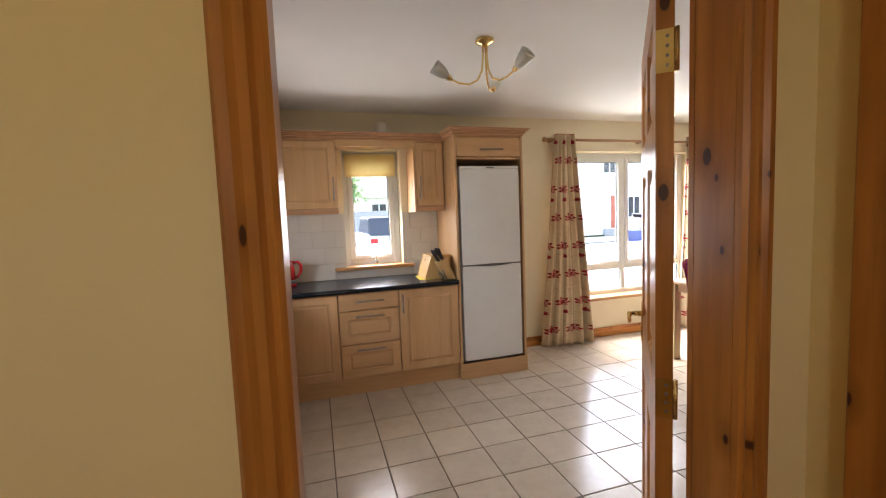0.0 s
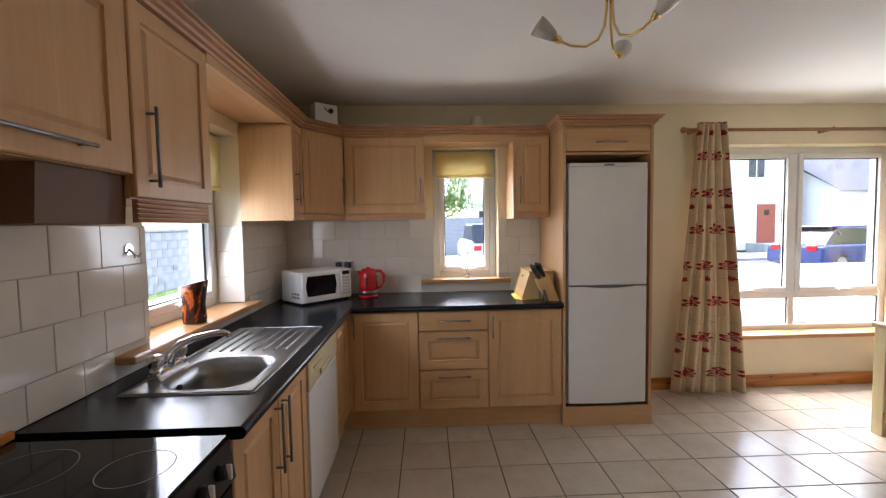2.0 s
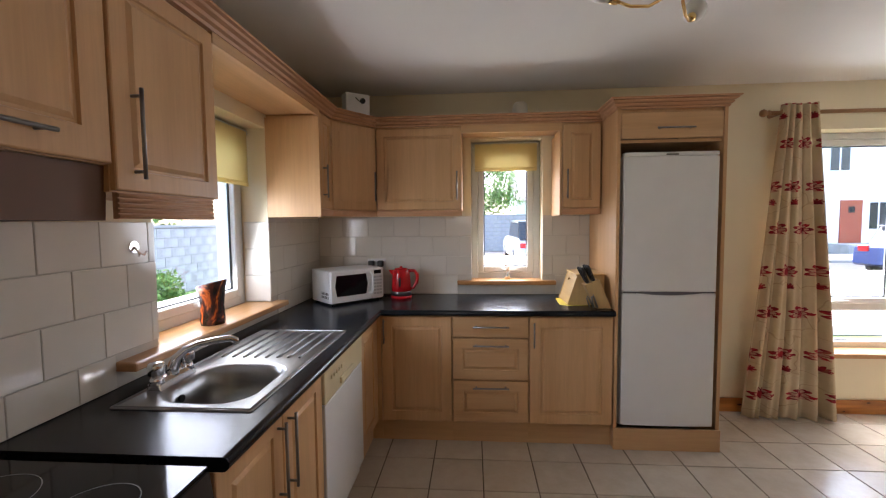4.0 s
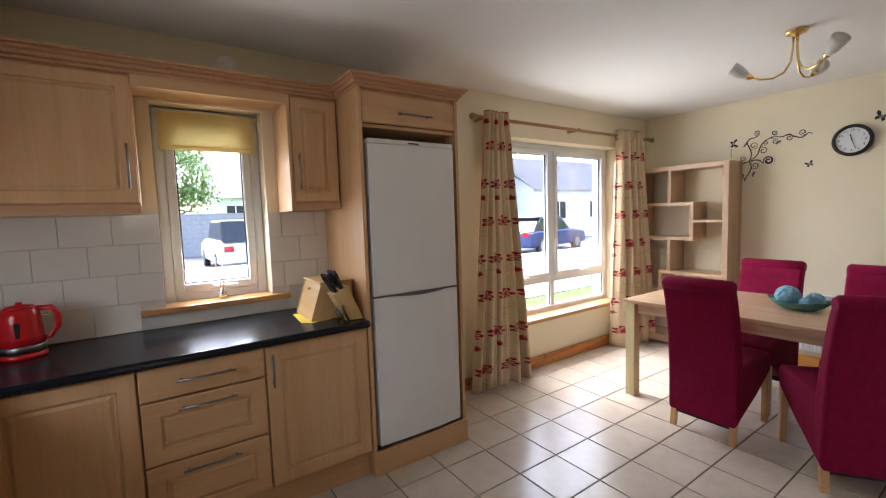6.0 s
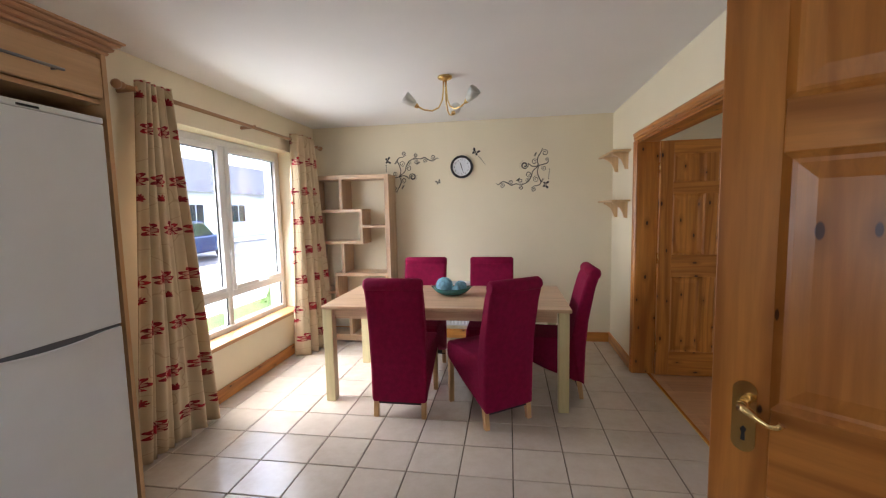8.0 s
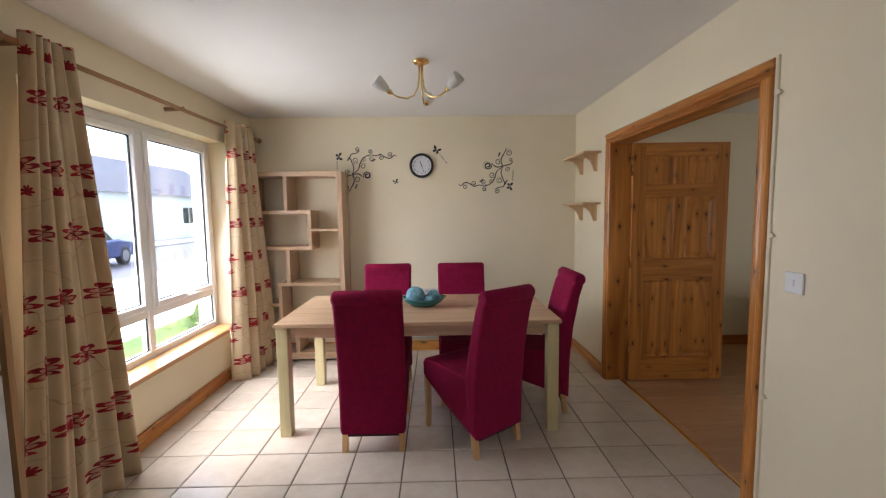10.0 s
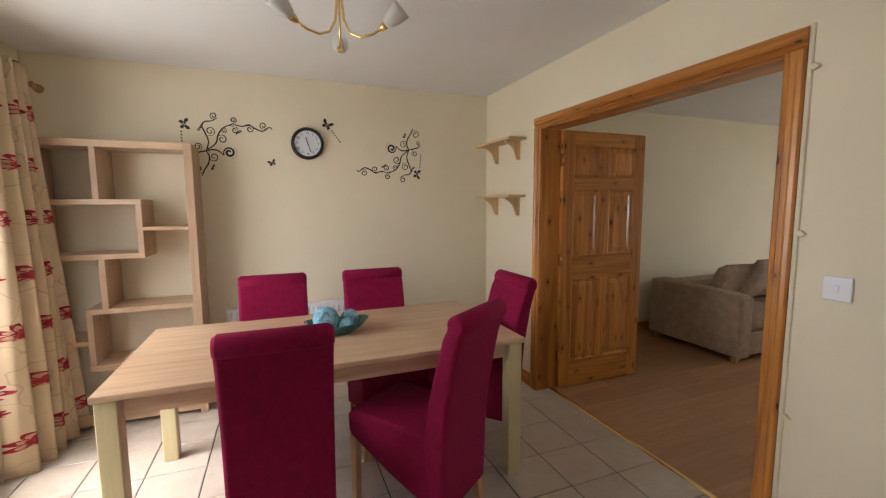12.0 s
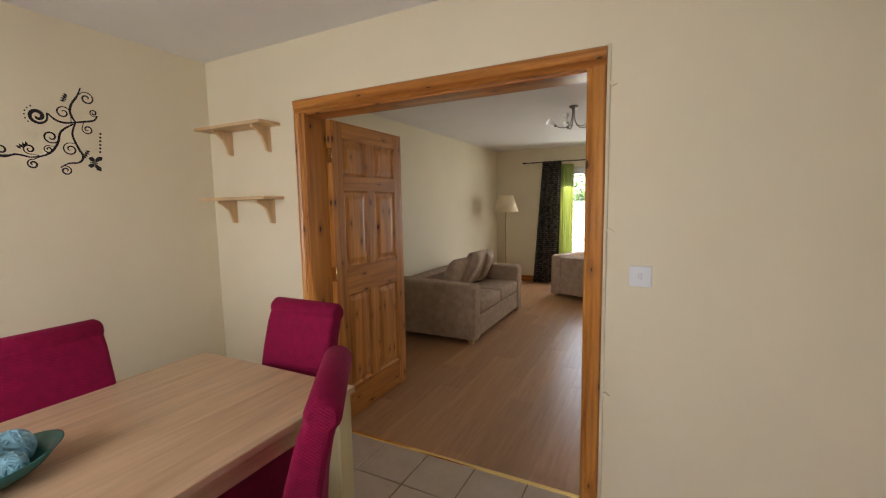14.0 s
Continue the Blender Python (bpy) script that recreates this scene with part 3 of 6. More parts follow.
# worktop with the sink's cutting, rounded front edge
def worktop():
    w = thing("worktop", (X0, 5.6, WTZ), "black laminate worktop with a rounded front edge", "worktop")
    z0, z1 = 0.862, WTZ
    sx0, sx1, sy0, sy1 = 0.588, 0.928, 4.24, 4.628
    for b in ((X0, sx0, 3.962, Y1), (sx1, 1.027, 3.962, 5.682), (sx0, sx1, 3.962, sy0), (sx0, sx1, sy1, Y1), (sx1, 2.52, 5.682, Y1)):
        part("top", boxes((*b, z0, z1)), M_WORKTOP, w)
    r = 0.018
    arc = [(math.sin(a) * r, math.cos(a) * r) for a in [math.pi * k / 8 for k in range(9)]]
    zc = (z0 + z1) / 2
    part("front_edge", prism([(1.027 + p, zc + q * 0.019 / 0.018) for p, q in arc], "y", 3.962, 5.67), M_WORKTOP, w)
    part("front_edge", prism([(5.682 - p, zc + q * 0.019 / 0.018) for p, q in arc], "x", 1.045, 2.52), M_WORKTOP, w)


worktop()


# steel sink and tap
def sink():
    s = thing("sink", (0.75, 4.7, WTZ), "stainless steel sink with a ribbed drainer", "sink")
    z = WTZ + 0.004
    x0, x1, y0, y1 = 0.515, 0.972, 4.198, 5.142
    bx0, bx1, by0, by1 = 0.605, 0.912, 4.255, 4.612

    def rr(a, b, c, d, r, n=5):
        out = []
        for cx, cy, st in ((b - r, d - r, 0), (a + r, d - r, 90), (a + r, c + r, 180), (b - r, c + r, 270)):
            out += [(cx + r * math.cos(radians(st + 90 * k / n)), cy + r * math.sin(radians(st + 90 * k / n))) for k in range(n + 1)]
        return out

    bm = bmesh.new()
    rings = [(rr(x0, x1, y0, y1, 0.012), WTZ + 0.0005), (rr(x0, x1, y0, y1, 0.012), z), (rr(x0 + 0.012, x1 - 0.012, y0 + 0.012, y1 - 0.012, 0.012), z)]
    mid = rr(bx0 - 0.015, bx1 + 0.015, by0 - 0.015, by1 + 0.015, 0.11)
    rings += [(mid, z), (rr(bx0, bx1, by0, by1, 0.10), z - 0.006), (rr(bx0 + 0.012, bx1 - 0.012, by0 + 0.012, by1 - 0.012, 0.09), z - 0.07), (rr(bx0 + 0.03, bx1 - 0.03, by0 + 0.03, by1 - 0.03, 0.08), z - 0.145), (rr(bx0 + 0.12, bx1 - 0.12, by0 + 0.14, by1 - 0.14, 0.03), z - 0.15)]
    vs = [[bm.verts.new((x, y, h)) for x, y in pts] for pts, h in rings]
    for a, b in zip(vs, vs[1:]):
        for k in range(len(a)):
            bm.faces.new((a[k], a[(k + 1) % len(a)], b[(k + 1) % len(a)], b[k])).smooth = True
    bm.faces.new(vs[-1])
    bmesh.ops.recalc_face_normals(bm, faces=bm.faces[:])
    part("basin", bm, M_STEEL, s)
    for k in range(8):
        xx = 0.575 + 0.048 * k
        part("drainer_rib", tube([(xx, 4.69, z), (xx, 4.71, z + 0.003), (xx, 5.08, z + 0.003), (xx, 5.10, z)], 0.006, 6), M_STEEL, s)
    part("rolled_rim", tube([(x0 + 0.012, y0 + 0.012, z), (x1 - 0.012, y0 + 0.012, z), (x1 - 0.012, y1 - 0.012, z), (x0 + 0.012, y1 - 0.012, z), (x0 + 0.012, y0 + 0.012, z)], 0.004, 6), M_STEEL, s)
    part("overflow", tube([(bx0 + 0.010, 4.38, z - 0.045), (bx0 + 0.018, 4.38, z - 0.045)], 0.013, 14), M_BLACK, s)
    part("drain", lathe([(0.042, 0.0), (0.040, 0.003), (0.024, 0.002), (0.001, 0.001)], (0.76, 4.435, z - 0.1495), 22), M_CHROME, s)
    tx = 0.560
    t = thing("mixer_tap", (tx, 4.42, z), "chrome mixer tap with a long curved spout", "tap")
    part("tap_body", prism([(tx - 0.026, z), (tx + 0.026, z), (tx + 0.021, z + 0.022), (tx + 0.010, z + 0.034), (tx - 0.010, z + 0.034), (tx - 0.021, z + 0.022)], "y", 4.325, 4.515, 0.006), M_CHROME, t)
    for v in (4.345, 4.495):
        part("base", lathe([(0.024, 0.02), (0.021, 0.036), (0.016, 0.048)], (tx, v, z)), M_CHROME, t)
        part("knob", lathe([(0.015, 0.046), (0.026, 0.053), (0.028, 0.082), (0.024, 0.092), (0.004, 0.095)], (tx, v, z), 12), M_CHROME, t)
    sp = [(tx, 4.42, z + 0.028), (tx + 0.002, 4.421, z + 0.055), (tx + 0.014, 4.426, z + 0.085), (tx + 0.040, 4.438, z + 0.110), (tx + 0.080, 4.457, z + 0.126), (tx + 0.13, 4.481, z + 0.134), (tx + 0.172, 4.501, z + 0.136), (tx + 0.186, 4.508, z + 0.128), (tx + 0.189, 4.509, z + 0.112)]
    part("spout", tube(sp, [0.021, 0.019, 0.016, 0.014, 0.0125, 0.012, 0.012, 0.012, 0.012], 14), M_CHROME, t)


sink()


# cooker
def cooker():
    c = thing("cooker", (0.72, 3.65, 0), "black electric cooker with a glass hob", "cooker")
    y0, y1 = 3.34, 3.945
    part("body", boxes((0.43, 0.985, y0, y1, 0.02, 0.875), bevel=0.004), M_BLACK, c)
    h = part("hob", boxes((0.42, 1.005, y0, y1, 0.876, 0.888), bevel=0.003), M_GLOSSBLACK, c, "glossy black ceramic glass hob")
    for cx, cy, r in ((0.60, 3.79, 0.10), (0.60, 3.49, 0.08), (0.86, 3.79, 0.08), (0.86, 3.49, 0.10)):
        bm = bmesh.new()
        a = [bm.verts.new((cx + (r + 0.0012) * math.cos(t), cy + (r + 0.0012) * math.sin(t), 0.8885)) for t in [2 * math.pi * k / 48 for k in range(48)]]
        b = [bm.verts.new((cx + (r - 0.0012) * math.cos(t), cy + (r - 0.0012) * math.sin(t), 0.8885)) for t in [2 * math.pi * k / 48 for k in range(48)]]
        for k in range(48):
            bm.faces.new((a[k], a[(k + 1) % 48], b[(k + 1) % 48], b[k]))
        part("ring_mark", bm, M_RING, h, "thin grey printed cooking ring")
    pnl = part("control_panel", prism([(0.985, 0.76), (1.02, 0.765), (1.005, 0.874), (0.985, 0.874)], "y", y0, y1), M_BLACK, c)
    for k in range(6):
        yy = y0 + 0.08 + 0.09 * k
        kn = part("knob", tube([(1.008, yy, 0.82), (1.035, yy, 0.824)], [0.022, 0.019], 16), M_BLACK, pnl)
        part("grip", boxes((1.03, 1.045, yy - 0.005, yy + 0.005, 0.803, 0.843), bevel=0.002), M_WHITE, kn, "white knob grip")
    part("oven_door", boxes((0.985, 1.012, y0 + 0.004, y1 - 0.004, 0.14, 0.75), bevel=0.005, seg=2), M_GLOSSBLACK, c)
    part("door_handle", tube([(1.014, y0 + 0.06, 0.715), (1.05, y0 + 0.08, 0.72), (1.052, y1 - 0.08, 0.72), (1.014, y1 - 0.06, 0.715)], 0.012, 10), M_BLACK, c)
    part("drawer", boxes((0.985, 1.008, y0 + 0.004, y1 - 0.004, 0.03, 0.13), bevel=0.004), M_BLACK, c)


M_RING = plain("pale_ring_print", (0.30, 0.30, 0.31), 0.4, relief=0.0)
cooker()


# tall housing and fridge
def fridge_housing():
    t = thing("fridge_housing", (2.84, 5.7, 0), "tall beech housing round the fridge with a top cupboard", "cabinet")
    part("side_panel", boxes((2.523, 2.543, BF, Y1, 0.0, 2.145)), M_BEECH, t)
    part("side_panel", boxes((3.150, 3.170, BF, Y1, 0.0, 2.145)), M_BEECH, t)
    part("shelf", boxes((2.544, 3.149, BF + 0.02, Y1, 1.94, 1.958)), M_BEECH, t)
    part("top_board", boxes((2.544, 3.149, BF + 0.02, Y1, 2.125, 2.143)), M_BEECH, t)
    # back coloured near black for the shade in the gaps round the fridge
    part("back", boxes((2.544, 3.149, 6.27, 6.29, 0.0, 2.12)), M_GAPSHADE, t)
    panel_door(t, "y", BF, 2.546, 3.147, 1.962, 2.122, M_BEECH_X, ((2.75, 2.02), (2.97, 2.02)), "cupboard_door")
    part("plinth", boxes((2.52, 3.175, BF - 0.012, BF + 0.008, 0.0, 0.14), bevel=0.002), M_BEECH_X, t)


fridge_housing()


def fridge():
    f = thing("fridge_freezer", (2.85, 5.7, 0.14), "tall white fridge freezer with two doors", "fridge")
    x0, x1, yf = 2.565, 3.122, 5.69
    part("body", boxes((x0, x1, yf + 0.055, 6.25, 0.142, 1.86), bevel=0.006), M_WHITE, f)

    def bowed(z0, z1, dip_top):
        pts = [(x0 + (x1 - x0) * k / 14, yf - 0.010 * math.sin(math.pi * k / 14)) for k in range(15)]
        return prism(pts + [(x1, yf + 0.052), (x0, yf + 0.052)], "z", z0, z1, 0.004)

    part("door", bowed(1.02, 1.85, False), M_WHITE, f)
    part("door", bowed(0.165, 1.008, True), M_WHITE, f)
    part("top_trim", boxes((x0, x1, yf - 0.004, yf + 0.06, 1.852, 1.878), bevel=0.006, seg=2), M_WHITE, f)
    part("badge", boxes((2.81, 2.88, yf - 0.007, yf - 0.003, 1.858, 1.866)), M_BLACK, f, "small dark badge strip")
    # solid grey lens: the grip recess's shade put into colour and shape
    gb = bmesh.new()
    rings = []
    for k in range(25):
        u = k / 24
        x = x0 + 0.004 + (x1 - x0 - 0.008) * u
        yy = yf - 0.010 * math.sin(math.pi * u) - 0.001
        bow = max(0.0, math.sin(math.pi * (u - 0.14) / 0.72)) if 0.14 < u < 0.86 else 0.0
        zu, zl = 1.0165 + 0.006 * bow, 1.0105 - 0.012 * bow
        rings.append([gb.verts.new(p) for p in ((x, yy, zl), (x, yy, zu), (x, yf + 0.02, zu), (x, yf + 0.02, zl))])
    for p, q in zip(rings, rings[1:]):
        for k in range(4):
            gb.faces.new((p[k], p[(k + 1) % 4], q[(k + 1) % 4], q[k]))
    gb.faces.new(rings[0]), gb.faces.new(rings[-1])
    bmesh.ops.recalc_face_normals(gb, faces=gb.faces[:])
    part("grip_shade", gb, M_GRIPSHADE, f, "grey piece standing for the shade in the grip between the doors")
    lip = [(x0 + (x1 - x0) * (0.14 + 0.72 * k / 16), yf - 0.013 - 0.004 * math.sin(math.pi * k / 16), 0.9985 - 0.0125 * math.sin(math.pi * k / 16) + 0.010) for k in range(17)]
    part("grip_lip", tube(lip, 0.004, 8), M_WHITE, f)


M_GRIPSHADE = plain("grip_shade_grey", (0.13, 0.13, 0.145), 0.4, relief=0.0)
fridge()


# wall cabinets
WB, WT, NF, EF = 1.555, 2.138, 5.99, 0.73


def wall_unit(u0, u1, axis, label, handle, z0=WB):
    w = thing("wall_cabinet", (u0, NF, z0) if axis == "y" else (EF, u0, z0), label, "cabinet", "wall cabinets")
    if axis == "y":
        part("body", boxes((u0, u1, NF + 0.019, Y1, z0 - 0.004, WT)), M_BEECH, w)
    else:
        part("body", boxes((X0, EF - 0.019, u0, u1, z0 - 0.004, WT)), M_BEECH, w)
    panel_door(w, axis, NF if axis == "y" else EF, u0 + 0.003, u1 - 0.003, z0, WT - 0.012, handle=handle, frame_w=0.055)
    return w


wall_unit(0.95, 1.558, "y", "beech wall cabinet with one wide door", ((1.525, 1.62), (1.525, 1.82)))
wall_unit(2.253, 2.515, "y", "narrow beech wall cabinet beside the fridge housing", ((2.285, 1.62), (2.285, 1.82)))
wall_unit(5.495, 5.70, "x", "slim beech wall cabinet at the window", ((5.53, 1.62), (5.53, 1.82)))
wall_unit(4.036, 4.472, "x", "beech wall cabinet between hood and window", ((4.10, 1.585), (4.10, 1.825)), 1.552)


def corner_unit():
    c = thing("wall_cabinet", (0.6, 6.1, WB), "angled beech corner wall cabinet", "cabinet", "wall cabinets")
    a, b = Vector((EF, 5.703)), Vector((0.947, NF))
    part("body", prism([(X0, 5.703), (EF - 0.02, 5.706), (0.943, NF + 0.02), (0.947, Y1), (X0, Y1)], "z", WB - 0.004, WT), M_BEECH, c)
    d = (b - a).normalized()
    nrm = Vector((d.y, -d.x))
    q = [a, b, b - nrm * 0.016, a - nrm * 0.016]
    dr = part("door", prism([tuple(v) for v in q], "z", WB, WT - 0.012, 0.002, 1), M_BEECH, c)
    p0, p1 = a + d * 0.05 + nrm * 0.001, b - d * 0.05 + nrm * 0.001
    part("panel_edge", boxes_between(p0, p1, nrm, WB + 0.06, WT - 0.07), M_BEECH, dr)
    h = b - d * 0.03 + nrm * 0.03
    part("handle", tube([(h.x, h.y, 1.62), (h.x, h.y, 1.82)], 0.0055, 10), M_STEEL, dr, "brushed steel bar handle")


def boxes_between(p0, p1, nrm, z0, z1):
    bm = bmesh.new()
    q = [p0 - nrm * 0.004, p1 - nrm * 0.004, p1 + nrm * 0.003, p0 + nrm * 0.003]
    lo, hi = [bm.verts.new((v.x, v.y, z0)) for v in q], [bm.verts.new((v.x, v.y, z1)) for v in q]
    bm.faces.new(lo), bm.faces.new(hi)
    for k in range(4):
        bm.faces.new((lo[k], lo[(k + 1) % 4], hi[(k + 1) % 4], hi[k]))
    bmesh.ops.recalc_face_normals(bm, faces=bm.faces[:])
    return bm


corner_unit()


def sweep(profile, path, z):
    """A moulding of (out, up) along a plan path; out points to the path's right."""
    bm = bmesh.new()
    pts = [Vector(p) for p in path]
    rings = []
    for i, p in enumerate(pts):
        d0 = (p - pts[i - 1]).normalized() if i else (pts[1] - p).normalized()
        d1 = (pts[i + 1] - p).normalized() if i < len(pts) - 1 else d0
        n0, n1 = Vector((d0.y, -d0.x)), Vector((d1.y, -d1.x))
        m = (n0 + n1).normalized()
        k = 1 / max(0.3, m.dot(n0))
        rings.append([bm.verts.new((p.x + m.x * k * o, p.y + m.y * k * o, z + u)) for o, u in profile])
    for a, b in zip(rings, rings[1:]):
        for k in range(len(profile)):
            bm.faces.new((a[k], a[(k + 1) % len(profile)], b[(k + 1) % len(profile)], b[k]))
    bm.faces.new(rings[0]), bm.faces.new(rings[-1])
    bmesh.ops.recalc_face_normals(bm, faces=bm.faces[:])
    return bm


CORN = [(-0.018, 0), (0.004, 0), (0.009, 0.009), (0.004, 0.013), (0.018, 0.018), (0.023, 0.029), (0.017, 0.033), (0.034, 0.039), (0.040, 0.046), (0.035, 0.050), (0.050, 0.053), (0.051, 0.061), (-0.018, 0.061)]
M_CORNICE = wood("pinkish_beech_moulding", (0.60, 0.34, 0.19), (0.51, 0.28, 0.145), "y", 0.42, 70, contrast=0.45)
M_CORNICE_X = wood("pinkish_beech_moulding_across", (0.60, 0.34, 0.19), (0.51, 0.28, 0.145), "x", 0.42, 70, contrast=0.45)
solid("cornice", sweep(CORN, [(EF, 3.30), (EF, 5.702), (0.947, NF), (2.515, NF)], WT), M_CORNICE, "moulded beech cornice along the wall cabinets", "cornice")
solid("cornice", sweep(CORN, [(2.521, 6.0), (2.521, BF), (3.172, BF), (3.172, 6.28)], WT + 0.004), M_CORNICE_X, "moulded beech cornice on the fridge housing", "cornice")
PEL = [(-0.016, -0.045), (0.0, -0.045), (0.004, -0.02), (0.004, -0.006), (-0.016, -0.006)]
solid("pelmet", sweep(PEL, [(EF - 0.004, 5.495), (EF - 0.004, 5.703), (0.949, NF + 0.004), (1.558, NF + 0.004)], WB), M_CORNICE_X, "beech light pelmet under the wall cabinets", "pelmet")
solid("pelmet", sweep(PEL, [(2.253, NF + 0.004), (2.514, NF + 0.004)], WB), M_CORNICE_X, "beech light pelmet under the narrow cabinet", "pelmet")
# boards that bridge the windows, and the end panels beside them
solid("bridge_board", boxes((1.559, 2.252, NF + 0.002, NF + 0.02, 2.085, WT), (1.559, 2.252, NF + 0.02, Y1, 2.115, WT)), M_BEECH_X, "beech bridging board above the narrow window", "board")
solid("bridge_board", boxes((EF - 0.02, EF - 0.002, 4.474, 5.493, 2.098, WT), (X0, EF - 0.02, 4.474, 5.493, 2.115, WT)), M_BEECH_Y, "beech bridging board above the sink window", "board")
solid("end_panel", boxes((2.235, 2.2515, NF + 0.001, Y1, WB - 0.05, 2.084)), M_BEECH, "beech cabinet end panel at the window", "panel")
solid("end_panel", boxes((X0, EF - 0.001, 5.477, 5.4935, WB - 0.05, 2.097)), M_BEECH, "beech cabinet end panel at the sink window", "panel")


def hood():
    h = thing("cooker_hood", (0.6, 3.7, 1.6), "beech fronted cooker hood with a lift-up door", "cooker hood")
    part("body", boxes((X0, EF - 0.02, 3.34, 4.034, 1.615, WT)), M_BEECH, h)
    panel_door(h, "x", EF, 3.343, 4.030, 1.617, WT - 0.012, M_BEECH, ((3.48, 1.665), (3.865, 1.665)), "hood_door", 0.078)
    part("canopy", prism([(X0, 1.475), (0.69, 1.475), (0.70, 1.613), (X0, 1.613)], "y", 3.76, 4.043), M_HOOD, h, "brown hood underside")
    gr = thing("pelmet", (0.7, 4.3, 1.6), "grooved beech pelmet under the wall cabinet", "pelmet")
    part("backing", boxes((EF - 0.02, EF - 0.006, 4.045, 4.440, 1.479, 1.547)), M_CORNICE, gr)
    for k in range(5):
        part("rib", tube([(EF - 0.006, 4.045, 1.486 + 0.0135 * k), (EF - 0.006, 4.440, 1.486 + 0.0135 * k)], 0.0055, 8), M_CORNICE, gr)


M_HOOD = plain("brown_hood_steel", (0.13, 0.058, 0.026), 0.6, vary=0.1)
hood()


# ---- dining end ----
def dining_table():
    t = thing("dining_table", (5.03, 4.56, 0), "oak dining table with pale green tinted legs", "table")
    x0, x1, y0, y1, z = 4.567, 5.50, 3.61, 5.475, 0.760
    part("tabletop", boxes((x0, x1, y0, y1, z - 0.026, z), bevel=0.003), M_OAK, t)
    a = 0.03
    for nm, b in (("apron", (x0 + a, x0 + a + 0.02, y0 + 0.1, y1 - 0.1)), ("apron", (x1 - a - 0.02, x1 - a, y0 + 0.1, y1 - 0.1))):
        part(nm, boxes((*b, z - 0.10, z - 0.027)), M_OAK, t)
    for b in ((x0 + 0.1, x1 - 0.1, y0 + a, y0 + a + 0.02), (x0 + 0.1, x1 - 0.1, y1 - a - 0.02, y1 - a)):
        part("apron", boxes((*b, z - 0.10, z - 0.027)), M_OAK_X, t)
    for lx in (x0 + 0.010, x1 - 0.095):
        for ly in (y0 + 0.015, y1 - 0.085):
            part("leg", boxes((lx, lx + 0.075, ly, ly + 0.075, 0.0, z - 0.028), bevel=0.004), M_LEG, t, "pale green tinted oak leg")


dining_table()


def dining_chair():
    """Seat towards +x, back legs under the origin's line."""
    c = thing("dining_chair", (0, 0, 0), "high-backed dining chair with a burgundy stretch cover and oak legs", "chair", "dining chairs")
    w = 0.197

    def softened(bm):
        bmesh.ops.recalc_face_normals(bm, faces=bm.faces[:])
        return bm

    seat = [(0.02, 0.13), (0.28, 0.235), (0.50, 0.345), (0.52, 0.37), (0.525, 0.45), (0.505, 0.478), (0.45, 0.487), (0.10, 0.475), (0.02, 0.46)]
    part("seat", softened(prism(seat, "y", -w, w, 0.018, 3)), M_BURGUNDY, c, smooth=False)
    back = [(-0.022, 0.12), (-0.03, 0.40), (-0.05, 0.62), (-0.095, 0.86), (-0.118, 0.935), (-0.118, 0.968), (-0.075, 0.985), (-0.048, 0.965), (-0.026, 0.92), (0.008, 0.80), (0.05, 0.62), (0.075, 0.47), (0.06, 0.30), (0.03, 0.14)]
    part("backrest", softened(prism(back, "y", -w - 0.005, w + 0.005, 0.022, 4)), M_BURGUNDY, c)
    part("top_roll", tube([(-0.090, -w - 0.006, 0.976), (-0.090, -w + 0.012, 0.976), (-0.090, w - 0.012, 0.976), (-0.090, w + 0.006, 0.976)], [0.033, 0.046, 0.046, 0.033], 24), M_BURGUNDY, c)
    part("lining", boxes((0.0, 0.03, -w + 0.01, w - 0.01, 0.095, 0.13)), M_DARKCLOTH, c, "black cloth lining below the cover")
    for y in (-0.175, 0.175):
        part("leg", prism([(0.475, 0.36), (0.515, 0.36), (0.510, 0.0), (0.48, 0.0)], "y", y - 0.018, y + 0.018, 0.003), M_CHAIRLEG, c)
        part("leg", prism([(0.0, 0.16), (0.04, 0.16), (0.012, 0.0), (-0.018, 0.0)], "y", y - 0.018, y + 0.018, 0.003), M_CHAIRLEG, c)
    return c


CH = dining_chair()
CH.matrix_basis = pose(4.395, 4.822, 0)
copy_thing(CH, pose(4.393, 4.058, 0, rz=36))["label"] = "burgundy covered dining chair turned away from the table"
copy_thing(CH, pose(5.015, 3.50, 0, rz=90))["label"] = "burgundy covered dining chair at the table's end"
copy_thing(CH, pose(5.50, 4.845, 0, rz=180))
copy_thing(CH, pose(5.49, 4.205, 0, rz=180))


